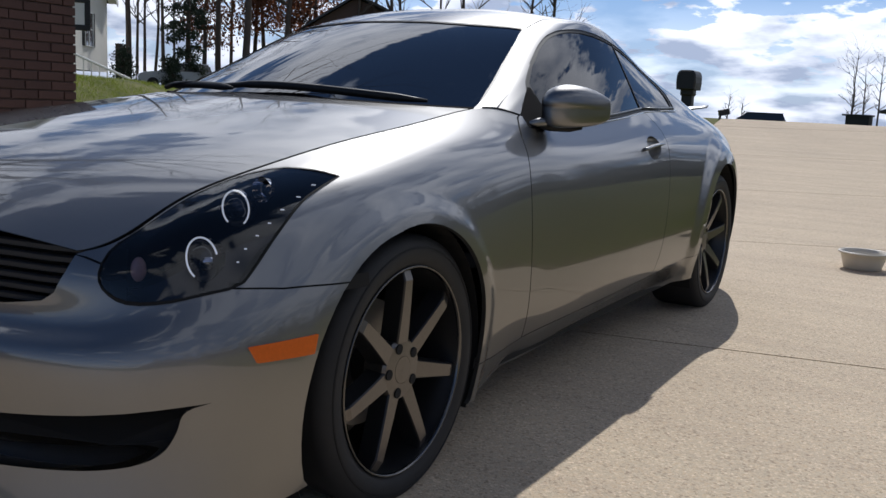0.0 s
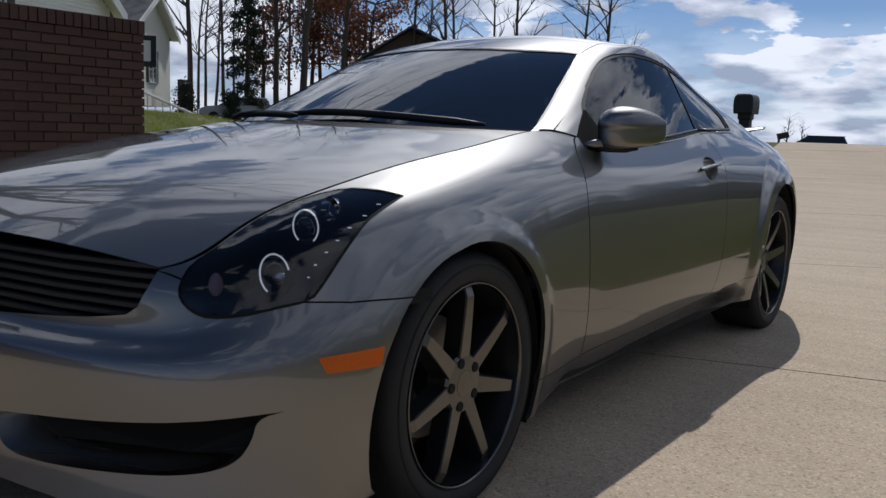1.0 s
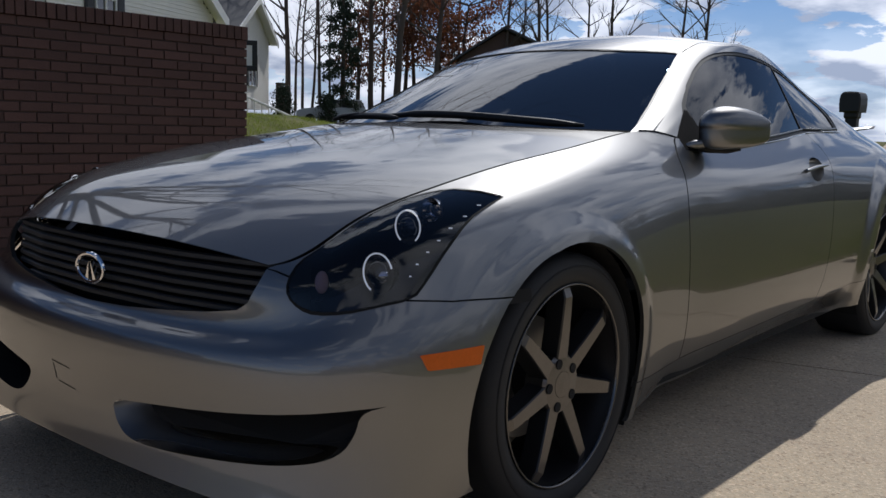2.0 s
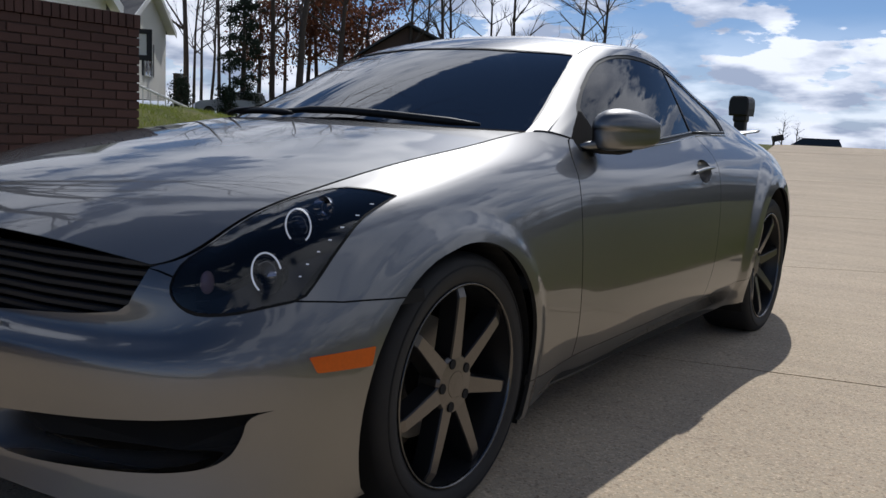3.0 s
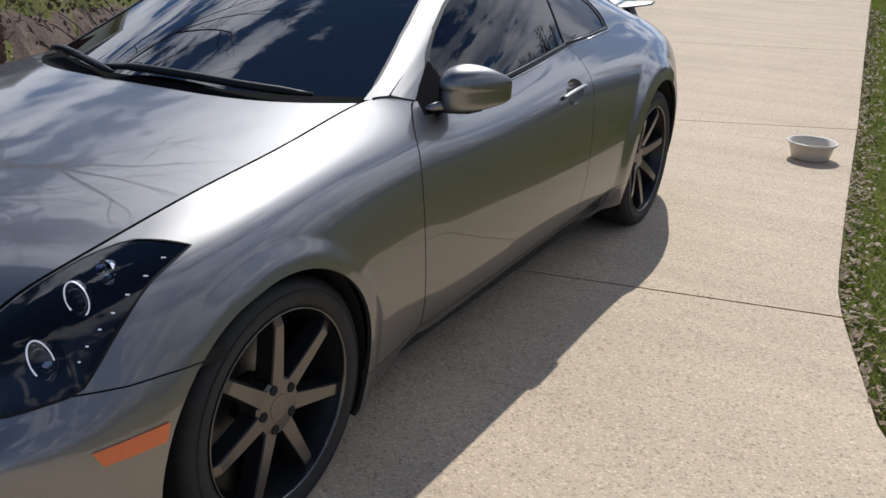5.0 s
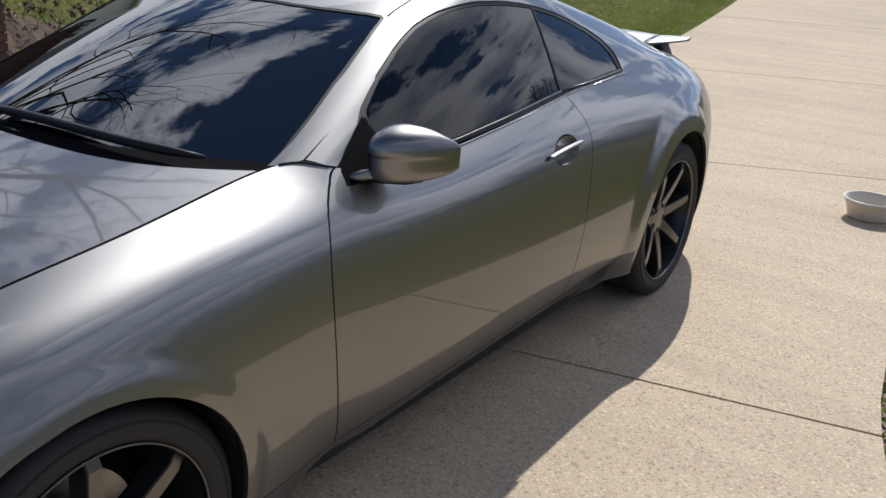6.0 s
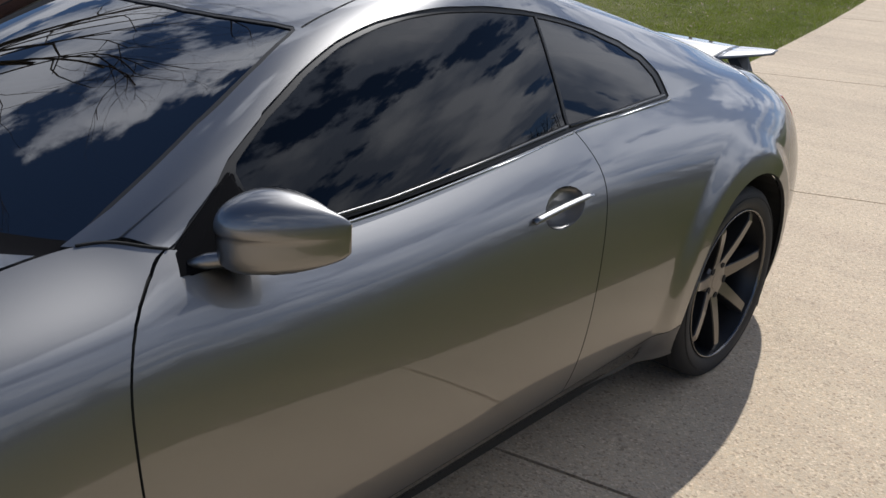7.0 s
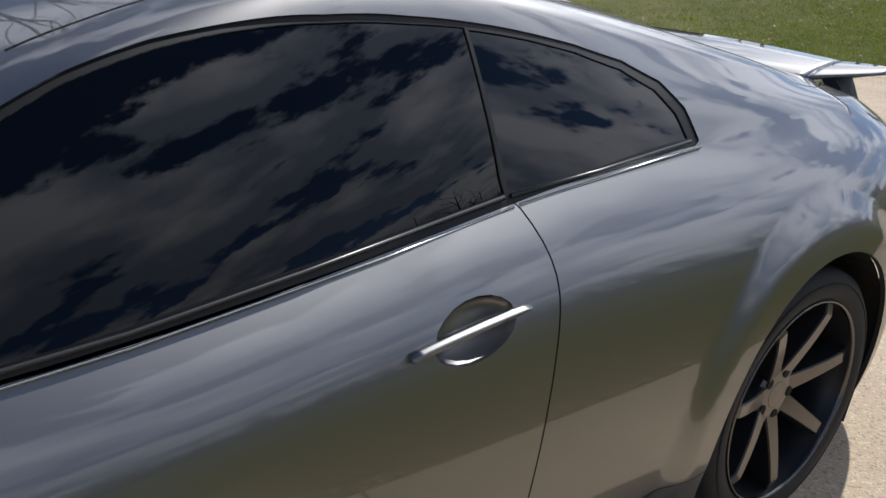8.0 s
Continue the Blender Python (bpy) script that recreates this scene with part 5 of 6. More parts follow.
def cabin():
    dash = boxes(((-.66, .78, .62), (.66, 1.02, .90)), bevel=.03)
    part("dashboard", dash, INTERIOR, car, "charcoal dashboard")
    bm = bmesh.new()
    tube(bm, [(.36 + .185 * math.cos(a), 1.18 - .06 * math.sin(a), .86 + .17 * math.sin(a)) for a in np.linspace(0, 2 * math.pi, 33)], .014, 8, cap=False)
    box(bm, (.29, 1.10, .82), (.43, 1.17, .90), .02)
    tube(bm, [(.36, 1.02, .80), (.36, 1.15, .86)], .03, 8)
    part("steering_wheel", bm, INTERIOR, car, "black steering wheel", smooth=True)
    for x, y in ((.37, 1.35), (-.37, 1.35)):
        seat = new("seat")
        seat.parent = car
        bm = boxes(((x - .25, y, .42), (x + .25, y + .50, .55)), bevel=.04)
        part("cushion", bm, INTERIOR, seat)
        bm = bmesh.new()
        box(bm, (-.24, -.06, 0), (.24, .06, .56), .045)
        bmesh.ops.transform(bm, matrix=pose(x, y + .52, .52, -18, 0, 0), verts=bm.verts)
        part("seat_back", bm, INTERIOR, seat)
        bm = bmesh.new()
        box(bm, (-.12, -.04, 0), (.12, .04, .15), .03)
        bmesh.ops.transform(bm, matrix=pose(x, y + .70, 1.07, -14, 0, 0), verts=bm.verts)
        part("headrest", bm, INTERIOR, seat)
    part("rear_bench", boxes(((-.58, 2.15, .42), (.58, 2.55, .60)), ((-.58, 2.50, .55), (.58, 2.68, .98)), bevel=.04), INTERIOR, car, "charcoal rear bench")
    part("cabin_floor", boxes(((-.72, .52, .25), (.72, 2.6, .28)), ((-.76, .8, .28), (-.73, 2.6, .90)), ((.73, .8, .28), (.76, 2.6, .90)), ((-.6, 2.66, .9), (.6, 3.05, .94))), INTERIOR, car)
    part("room_mirror", boxes(((-.12, 1.16, 1.14), (.12, 1.18, 1.20)), bevel=.01), BLACK, car, "black room mirror")


underside()
cabin()

# ---- ground ----
def rise(y):
    """The height of the drive: level by the car, then climbing to a crest."""
    u = min(max(y - 4.0, 0.0), 12.3)
    over = max(y - 16.6, 0.0)
    return .006 * u * u - .00025 * min(over, 60.0) ** 2


def smooth01(t):
    t = min(max(t, 0.0), 1.0)
    return t * t * (3 - 2 * t)


def right_edge(y):
    return float(np.interp(y, (-12, -5, -2.2, .2, 1.34, 2.2, 2.5, 3.56, 6, 16, 22), (8.6, 8.0, 5.0, 2.65, 2.125, 1.905, 1.85, 1.745, 1.525, .50, -.12)))


def left_edge(y):
    return float(np.interp(y, (-12, 2.7, 5.0, 8.5, 16, 22), (-3.62, -3.62, -2.6, -1.76, -2.5, -3.1)))


def bank_foot(y):
    return float(np.interp(y, (-60, 2.7, 4.0, 7.0, 12.0, 40.0), (-3.9, -3.9, -4.3, -5.6, -8.0, -14.0)))


def land(x, y):
    """The height of the lawns: a bank held by the brick wall on one side, falling gently elsewhere."""
    d = bank_foot(y) - x
    z = rise(y) * (1 - .3 * smooth01((d - 3) / 8)) - .02
    if d > 0:
        top = float(np.interp(y, (-60, 2.7, 4.5, 7, 12, 30), (.80, .80, .62, .38, .22, .1)))
        wide = .35 if y < 2.7 else .95
        z += top * smooth01(d / wide) + .014 * min(d, 22) * smooth01(d / 3) + .62 * smooth01((d - 1.2) / 3) * smooth01((14 - y) / 6)
    r = x - right_edge(min(y, 22))
    if r > 0:
        z -= .05 * smooth01(r / .5) * 0.4
        z += .02 * max(r - 1.5, 0) ** .9
    return z + .02 * noise.noise(Vector((x * .6, y * .6, 0)))


def build_ground():
    xs = sorted(set([-420, -260, -160, -110, -80, -60, -48, -38, -30, -25, -21] + list(np.arange(-18, -9, .75)) + list(np.arange(-9, -3.8, .16)) + list(np.arange(-3.8, 6.2, .35)) + [7, 8, 10, 12, 15, 19, 24, 30, 40, 60, 90, 140, 220, 420]))
    ys = sorted(set([-420, -220, -120, -70, -45, -30, -22, -16, -12] + list(np.arange(-9, 1.5, .8)) + list(np.arange(1.6, 9, .22)) + list(np.arange(9, 24, .6)) + [25, 27, 30, 34, 39, 45, 52, 60, 70, 85, 110, 150, 220, 420]))
    bm = bmesh.new()
    grid = [[bm.verts.new((x, y, land(x, y) if max(abs(x), abs(y)) < 300 else land(x, y) - 3)) for y in ys] for x in xs]
    for a, b in zip(grid, grid[1:]):
        for j in range(len(ys) - 1):
            bm.faces.new((a[j], b[j], b[j + 1], a[j + 1]))
    ground = link("ground", bm, GRASS, smooth=True)
    tagged(ground, "mown green lawn with bare soil by the brick wall", "lawn", kind="structure")


build_ground()


def build_drive():
    drive = tagged(new("driveway"), "tan broom-finished concrete driveway with control joints and small stains", "driveway", kind="structure")
    # joints run a little askew across the drive: y on the middle line and the slope across it
    joints = [(-12, .1), (-6.2, .15), (-2.2, .2), (1.74, .225), (5.18, .42), (8.95, .3), (12.4, .2), (15.6, .12), (22, .1)]

    def line(j, x):
        return j[0] + j[1] * x
    for a, b in zip(joints, joints[1:]):
        bm = bmesh.new()
        n, m = 14, 16
        rows = []
        for i in range(n + 1):
            row = []
            for k in range(m + 1):
                y = None
                x = 0.0
                for _ in range(12):
                    y = line(a, x) + .007 + (line(b, x) - line(a, x) - .014) * i / n
                    x = left_edge(y) + (right_edge(y) - left_edge(y)) * k / m
                row.append((x, y))
            rows.append(row)
        top = [[bm.verts.new((x, y, rise(y) + .012)) for x, y in r] for r in rows]
        for p, q in zip(top, top[1:]):
            for k in range(m):
                bm.faces.new((p[k], p[k + 1], q[k + 1], q[k]))
        rim = [e for e in bm.edges if len(e.link_faces) == 1]
        low = {}
        for e in rim:
            for v in e.verts:
                if v not in low:
                    low[v] = bm.verts.new(v.co - Vector((0, 0, .10)))
        for e in rim:
            p, q = e.verts
            bm.faces.new((p, q, low[q], low[p]))
        bmesh.ops.recalc_face_normals(bm, faces=bm.faces)
        part("slab", bm, CONCRETE, drive, smooth=False)
    bm = bmesh.new()
    rows = [[bm.verts.new((left_edge(y) + .01, y, rise(y) - .008)), bm.verts.new((right_edge(y) - .01, y, rise(y) - .008))] for y in np.arange(-12, 22.1, .5)]
    for p, q in zip(rows, rows[1:]):
        bm.faces.new((p[0], p[1], q[1], q[0]))
    part("joint_filler", bm, SOIL, drive, "dark dirt in the joints")


build_drive()


def path_middle(u):
    return -2.30 - 7.5 * u, 14.38 - 5.9 * u - .2 * u * u


def on_path(x, y):
    px, py = path_middle(min(max((-2.30 - x) / 7.5, 0), 1))
    return abs(y - py) < .45


bm = bmesh.new()
rows = []
for u in np.linspace(0, .55, 24):
    x, y = path_middle(u)
    half = .30 - .10 * u
    rows.append([bm.verts.new((x + .63 * k, y - .77 * k, land(x + .63 * k, y - .77 * k) + dz)) for k, dz in ((-half, -.05), (-half, .022), (0, .028), (half, .022), (half, -.05))])
for p, q in zip(rows, rows[1:]):
    for j in range(4):
        bm.faces.new((p[j], p[j + 1], q[j + 1], q[j]))
bmesh.ops.recalc_face_normals(bm, faces=bm.faces)
tagged(link("footpath", bm, CONCRETE), "pale concrete footpath crossing the lawn", "path", kind="structure")


# ---- brick wall ----
def build_wall():
    wall = tagged(new("wall_west"), "dark red brick retaining wall in running bond with a rowlock cap", "wall", kind="structure")
    y_end, y_far, top, x_face = 2.70, -9.0, 1.60, -3.87
    part("wall_core", boxes(((x_face - .30, y_far, -.2), (x_face - .012, y_end - .012, top - .012))), MORTAR, wall, "grey mortar joints")
    L, H, D, G = .203, .0577, .10, .010
    brick_mesh, half_mesh, cap_mesh = bpy.data.meshes.new("brick"), bpy.data.meshes.new("half_brick"), bpy.data.meshes.new("cap_brick")
    for me, size in ((brick_mesh, (D, L, H)), (half_mesh, (D, D - .002, H)), (cap_mesh, (.33, H, .10))):
        b = bmesh.new()
        box(b, (-size[0] / 2, -size[1] / 2, -size[2] / 2), (size[0] / 2, size[1] / 2, size[2] / 2), .003)
        b.to_mesh(me)
        b.free()
        me.materials.append(BRICK)
    rng = random.Random(5)
    rest, n = bmesh.new(), 0
    courses = int((top + .05) / (H + G))

    def lay(me, at, turn=0):
        ob = new("brick", me)
        ob.parent = wall
        ob.matrix_local = pose(at[0], at[1], at[2], rng.uniform(-.4, .4), 0, turn + rng.uniform(-.5, .5))
    for c in range(courses):
        z = top - H / 2 - G - c * (H + G)
        y = y_end - (L / 2 if c % 2 else L / 4 + .025)
        if not c % 2:
            lay(half_mesh, (x_face - D / 2, y_end - D / 2, z))
            y = y_end - D - G - L / 2
        while y > y_far + L:
            if y > .35 and n < 300:
                lay(brick_mesh, (x_face - D / 2 + rng.uniform(-.003, .003), y, z))
                n += 1
            else:
                box(rest, (x_face - D, y - L / 2, z - H / 2), (x_face + rng.uniform(-.003, .003), y + L / 2, z + H / 2))
            y -= L + G
        lay(half_mesh, (x_face - .30 + .055, y_end - D / 2 + .002, z), 0) if c % 2 else None
    y = y_end - H / 2
    while y > y_far:
        if y > .2:
            lay(cap_mesh, (x_face - .15, y, top + .045))
        else:
            box(rest, (x_face - .315, y - H / 2, top - .005), (x_face + .015, y + H / 2, top + .095))
        y -= H + G
    ob = part("brickwork", rest, BRICK, wall)
    ob["kind"] = "stuff"


build_wall()


# ---- soil, roots and leaves on the bank ----
def scatter_soil():
    rng = random.Random(11)
    bm = bmesh.new()
    rows = []
    for y in np.arange(2.72, 6.6, .07):
        fade = min(1, (6.6 - y) / 1.2)
        row = []
        for u in np.linspace(0, 1, 22):
            x = bank_foot(y) + .45 - u * (1.02 * fade + .1) - .12 * noise.noise(Vector((y * 1.7, 3, u)))
            edge = min(1, 5 * min(u, 1 - u))
            lump = .055 * noise.noise(Vector((x * 5, y * 5, 1))) + .035 * noise.noise(Vector((x * 13, y * 13, 4)))
            row.append(bm.verts.new((x, y, land(x, y) - .012 + edge * (.045 + lump))))
        rows.append(row)
    for a, b in zip(rows, rows[1:]):
        for j in range(21):
            bm.faces.new((a[j], a[j + 1], b[j + 1], b[j]))
    bmesh.ops.recalc_face_normals(bm, faces=bm.faces)
    tagged(link("soil_bank", bm, SOIL), "eroded bare brown soil bank beside the brick wall", "soil", kind="structure")
    bm = bmesh.new()
    for _ in range(700):
        y = rng.uniform(2.72, 6.2)
        x = bank_foot(y) - rng.uniform(-.45, .85) + rng.gauss(0, .08)
        s = rng.uniform(.015, .06)
        m = Matrix.Translation((x, y, land(x, y) + s * .15)) @ Euler((rng.uniform(0, 3), rng.uniform(0, 3), rng.uniform(0, 3))).to_matrix().to_4x4() @ Matrix.Diagonal((s, s * rng.uniform(.5, 1), s * rng.uniform(.35, .7), 1))
        bmesh.ops.create_icosphere(bm, subdivisions=1, radius=.7, matrix=m)
    ob = link("soil_clods", bm, SOIL)
    tagged(ob, "broken brown soil clods on the bank", "soil", kind="stuff")
    bm = bmesh.new()
    for _ in range(60):
        y = rng.uniform(2.75, 6.0)
        x = bank_foot(y) - rng.uniform(-.3, .8)
        a = rng.uniform(0, 6.28)
        pts, p = [], Vector((x, y, land(x, y) + .02))
        for k in range(6):
            pts.append(p.copy())
            a += rng.uniform(-.5, .5)
            q = p + Vector((math.cos(a), math.sin(a), 0)) * .09
            p = Vector((q.x, q.y, land(q.x, q.y) + rng.uniform(.01, .07)))
        tube(bm, pts, [.007, .006, .006, .005, .004, .002], 5)
    tagged(link("exposed_roots", bm, BARK), "thin pale roots lying on the soil", "roots", kind="stuff")


scatter_soil()


def scatter_grass():
    """Blades in tufts where the lawn is seen near, and leaves along the drive's edge."""
    rng = random.Random(3)
    verts, faces = [], []

    def blade(x, y, z, h, lean, a, w):
        i = len(verts)
        c, s = math.cos(a), math.sin(a)
        verts.extend(((x - s * w, y + c * w, z), (x + s * w, y - c * w, z), (x + c * lean, y + s * lean, z + h)))
        faces.append((i, i + 1, i + 2))

    def tufts(count, where, h0, h1, spread, blades):
        for _ in range(count):
            x, y = where()
            if left_edge(y) - .02 < x < right_edge(y) + .015:
                continue
            z = land(x, y) - .005
            for _ in range(blades):
                bx, by = x + rng.gauss(0, spread), y + rng.gauss(0, spread)
                if left_edge(by) - .01 < bx < right_edge(by) + .02 or on_path(bx, by):
                    continue
                h = rng.uniform(h0, h1)
                blade(bx, by, z, h, rng.uniform(.3, 1.5) * h, rng.uniform(0, 6.28), rng.uniform(.0018, .0035) * (1 + h * 4))

    def by_right():
        y = rng.uniform(-1.5, 13)
        return right_edge(y) + abs(rng.gauss(0, .55)) + .01, y

    def by_bank():
        y = rng.uniform(2.8, 12)
        return bank_foot(y) - .62 - abs(rng.gauss(0, 3.0)), y

    def by_left():
        y = rng.uniform(7.5, 15)
        return left_edge(y) - abs(rng.gauss(0, 1.8)) - .02, y
    def by_far():
        y = rng.uniform(6, 26)
        return bank_foot(y) - 3 - rng.uniform(0, 26), y
    tufts(11000, by_far, .03, .07, .12, 6)
    tufts(6500, by_right, .02, .055, .03, 9)
    tufts(11000, by_bank, .02, .055, .06, 7)
    tufts(12000, by_left, .015, .042, .06, 8)
    me = bpy.data.meshes.new("grass_blades")
    me.from_pydata(verts, [], faces)
    me.materials.append(BLADE)
    tagged(new("grass_blades", me), "short green grass blades, some yellowed", "grass", kind="stuff")
    verts2, faces2 = [], []
    for _ in range(4200):
        k = rng.random()
        if k < .40:
            y = rng.uniform(-1, 12)
            x = right_edge(y) + abs(rng.gauss(0, .09)) + .005
        elif k < .52:
            y = rng.uniform(7.5, 15)
            x = left_edge(y) - rng.uniform(.02, 3.2)
        elif k < .84:
            y = rng.uniform(-1, 12)
            x = right_edge(y) + rng.uniform(0, 1.6)
        else:
            y = rng.uniform(2.8, 7)
            x = bank_foot(y) - rng.uniform(-.3, 1.6)
        z = land(x, y) + rng.uniform(.01, .04)
        s, a, t = rng.uniform(.010, .026), rng.uniform(0, 6.28), rng.uniform(-.7, .7)
        i = len(verts2)
        for dx, dy in ((-1, 0), (0, -.55), (1, 0), (0, .55)):
            X, Y = dx * math.cos(a) - dy * math.sin(a), dx * math.sin(a) + dy * math.cos(a)
            verts2.append((x + X * s, y + Y * s, z + dx * s * t + (.25 * s if dy else 0)))
        faces2.append((i, i + 1, i + 2, i + 3))
    me = bpy.data.meshes.new("dry_leaves")
    me.from_pydata(verts2, [], faces2)
    me.materials.append(DRYLEAF)
    tagged(new("dry_leaves", me), "curled dry brown leaves along the concrete edge", "leaves", kind="stuff")


BLADE = material("grass blade", (0.135, 0.185, 0.022), spec=0.12, rough=0.6, grain=0.5, scale=3, stain=0.8, stain_scale=.8, color2=(0.26, 0.265, 0.07))


def see_through(m, color, share):
    """Lets a share of the light through thin leaves."""
    nt = m.node_tree
    p = nt.nodes["Principled BSDF"]
    out = next(n for n in nt.nodes if n.bl_idname == "ShaderNodeOutputMaterial")
    thin, mix = nt.nodes.new("ShaderNodeBsdfTranslucent"), nt.nodes.new("ShaderNodeMixShader")
    thin.inputs["Color"].default_value = (*color, 1)
    mix.inputs[0].default_value = share
    nt.links.new(p.outputs[0], mix.inputs[1])
    nt.links.new(thin.outputs[0], mix.inputs[2])
    nt.links.new(mix.outputs[0], out.inputs["Surface"])


see_through(BLADE, (0.24, 0.30, 0.035), .35)
DRYLEAF = material("dry leaf", (0.27, 0.17, 0.09), rough=0.7, grain=0.4, scale=60, stain=0.9, stain_scale=6, color2=(0.36, 0.28, 0.19))
scatter_grass()


# ---- bowl ----
def build_bowl():
    bm = bmesh.new()
    revolve(bm, [(.0, .0005), (.0, .112), (.008, .118), (.06, .132), (.100, .145), (.104, .158), (.112, .160), (.117, .155), (.115, .147), (.060, .126), (.014, .110), (.012, .0005)], 56, "z")
    bmesh.ops.recalc_face_normals(bm, faces=bm.faces)
    b = link("dog_bowl", bm, CERAMIC, smooth=True)
    b.location = (1.375, 4.76, rise(4.76) + .012)
    tagged(b, "off-white round plastic bowl standing on the concrete", "bowl")


build_bowl()


# ---- trees ----
def grow(bm, p, d, length, r, depth, rng, spread=.55, gravity=.02, sides=5):
    n = 4
    pts, radii = [p.copy()], [r]
    for k in range(n):
        d = (d + Vector((rng.gauss(0, .12), rng.gauss(0, .12), rng.gauss(0, .08) + gravity))).normalized()
        p = p + d * length / n
        pts.append(p.copy())
        radii.append(r * (1 - .45 * (k + 1) / n))
    tube(bm, pts, radii, max(3, sides), cap=False)
    if depth <= 0:
        return [p]
    tips = []
    for k in range(rng.choice((2, 3, 3))):
        t = rng.choice((2, 3, 4))
        side = Vector((rng.gauss(0, 1), rng.gauss(0, 1), rng.gauss(0, .5))).normalized()
        nd = (d + side * spread * rng.uniform(.7, 1.4)).normalized()
        tips += grow(bm, pts[t], nd, length * rng.uniform(.55, .8), radii[t] * rng.uniform(.55, .75), depth - 1, rng, spread, gravity, sides - 1)
    return tips


def bare_tree(at, height, seed, depth=4, trunk=.16, group="bare trees behind the lawn", label="leafless grey tree with fine bare branches", lean=(0, 0, 1)):
    rng = random.Random(seed)
    t = root("bare_tree", label, "tree", group, at)
    bm = bmesh.new()
    p, d, pts, radii = Vector(), Vector(lean).normalized(), [], []
    n = 9
    for k in range(n + 1):
        pts.append(p.copy())
        radii.append(trunk * (1 - .8 * k / n))
        d = (d + Vector((rng.gauss(0, .03), rng.gauss(0, .03), .06))).normalized()
        p = p + d * height / n
    tube(bm, pts, radii, 8)
    part("trunk", bm, BARK, t, smooth=True)
    bm = bmesh.new()
    for k in range(3, n + 1):
        for _ in range(2 if k < 6 else 3):
            a = rng.uniform(0, 6.28)
            grow(bm, pts[k], Vector((math.cos(a), math.sin(a), rng.uniform(.5, 1.1))).normalized(), height * rng.uniform(.12, .24), radii[k] * .55, depth - 2, rng)
    part("branch_frame", bm, BARK, t)
    return t


def yard_tree(at):
    """The big bare tree on the bank: a short trunk and long limbs that fork into twigs."""
    rng = random.Random(48)
    t = root("bare_tree", "large leafless yard tree with spreading limbs", "tree", "yard trees", at)
    bm = bmesh.new()
    pts = [Vector((.04 * k, .03 * k, .42 * k)) for k in range(7)]
    tube(bm, pts, [.30, .26, .24, .23, .22, .21, .18], 10)
    part("trunk", bm, BARK, t, smooth=True)
    for k in range(8):
        bm = bmesh.new()
        a = radians(45 * k + 10)
        d = Vector((math.cos(a), math.sin(a), rng.uniform(.45, 1.5))).normalized()
        grow(bm, pts[4 + k % 3], d, rng.uniform(3.1, 4.0), .085, 5, rng, .62, .03, 8)
        part("limb", bm, BARK, t)
    return t


def leaf_cloud(bm, centres, count, size, spread, rng):
    for _ in range(count):
        c = rng.choice(centres)
        p = c + Vector((rng.gauss(0, spread), rng.gauss(0, spread), rng.gauss(0, spread * .8)))
        s = size * rng.uniform(.6, 1.4)
        e = Euler((rng.uniform(0, 6), rng.uniform(0, 6), rng.uniform(0, 6))).to_matrix()
        vs = [bm.verts.new(p + e @ Vector((x * s, y * s, 0))) for x, y in ((-1, 0), (0, -.5), (1, 0), (0, .5))]
        bm.faces.new(vs)


def leafy_tree(at, height, seed, leaf, crown_r, count, trunk=.2, label="", name="oak_tree", low=.35):
    rng = random.Random(seed)
    t = root(name, label, "tree", "trees behind the lawn", at)
    bm = bmesh.new()
    pts = [Vector((rng.gauss(0, .1), rng.gauss(0, .1), height * k / 7)) for k in range(8)]
    tube(bm, pts, [trunk * (1 - .75 * k / 7) for k in range(8)], 8)
    part("trunk", bm, BARK, t, smooth=True)
    bm, tips = bmesh.new(), []
    for k in range(3, 8):
        for _ in range(4):
            a = rng.uniform(0, 6.28)
            tips += grow(bm, pts[k], Vector((math.cos(a), math.sin(a), rng.uniform(.1, .6))).normalized(), crown_r * rng.uniform(.35, .6), trunk * .3, 2, rng)
    part("branch_frame", bm, BARK, t)
    bm = bmesh.new()
    leaf_cloud(bm, [p for p in tips if p.z > height * low], count * 2, .12, .45, rng)
    part("crown", bm, leaf, t)
    return t


def conifer(at, height, width, seed, label, count=2600, leaf=.13):
    rng = random.Random(seed)
    t = root("evergreen_tree", label, "tree", "trees behind the lawn", at)
    bm = bmesh.new()
    tube(bm, [(0, 0, 0), (.05, 0, height * .5), (0, 0, height)], [height * .018 + .05, height * .012, .02], 8)
    part("trunk", bm, BARK, t, smooth=True)
    bm, centres = bmesh.new(), []
    for k in range(70):
        z = height * rng.uniform(.12, .98)
        a = rng.uniform(0, 6.28)
        r = width * (1 - z / height) ** .7 * rng.uniform(.45, 1.1) + .12
        e = Vector((math.cos(a) * r, math.sin(a) * r, z - .12 * r))
        tube(bm, [(0, 0, z), e * .5 + Vector((0, 0, z * .5 + .05)), e], [.035, .02, .008], 4, cap=False)
        centres += [Vector((0, 0, z)).lerp(e, f) for f in (.45, .7, .9, 1.0)]
    part("branch_frame", bm, BARK, t)
    bm = bmesh.new()
    leaf_cloud(bm, centres, count, leaf, .16, rng)
    part("crown", bm, NEEDLE, t)


NEEDLE = material("dark evergreen needles", (0.022, 0.038, 0.018), rough=0.7, stain=0.6, stain_scale=2)
RUST = material("rust-brown oak leaves", (0.17, 0.075, 0.04), rough=0.75, stain=0.7, stain_scale=1.5, color2=(0.075, 0.035, 0.022))


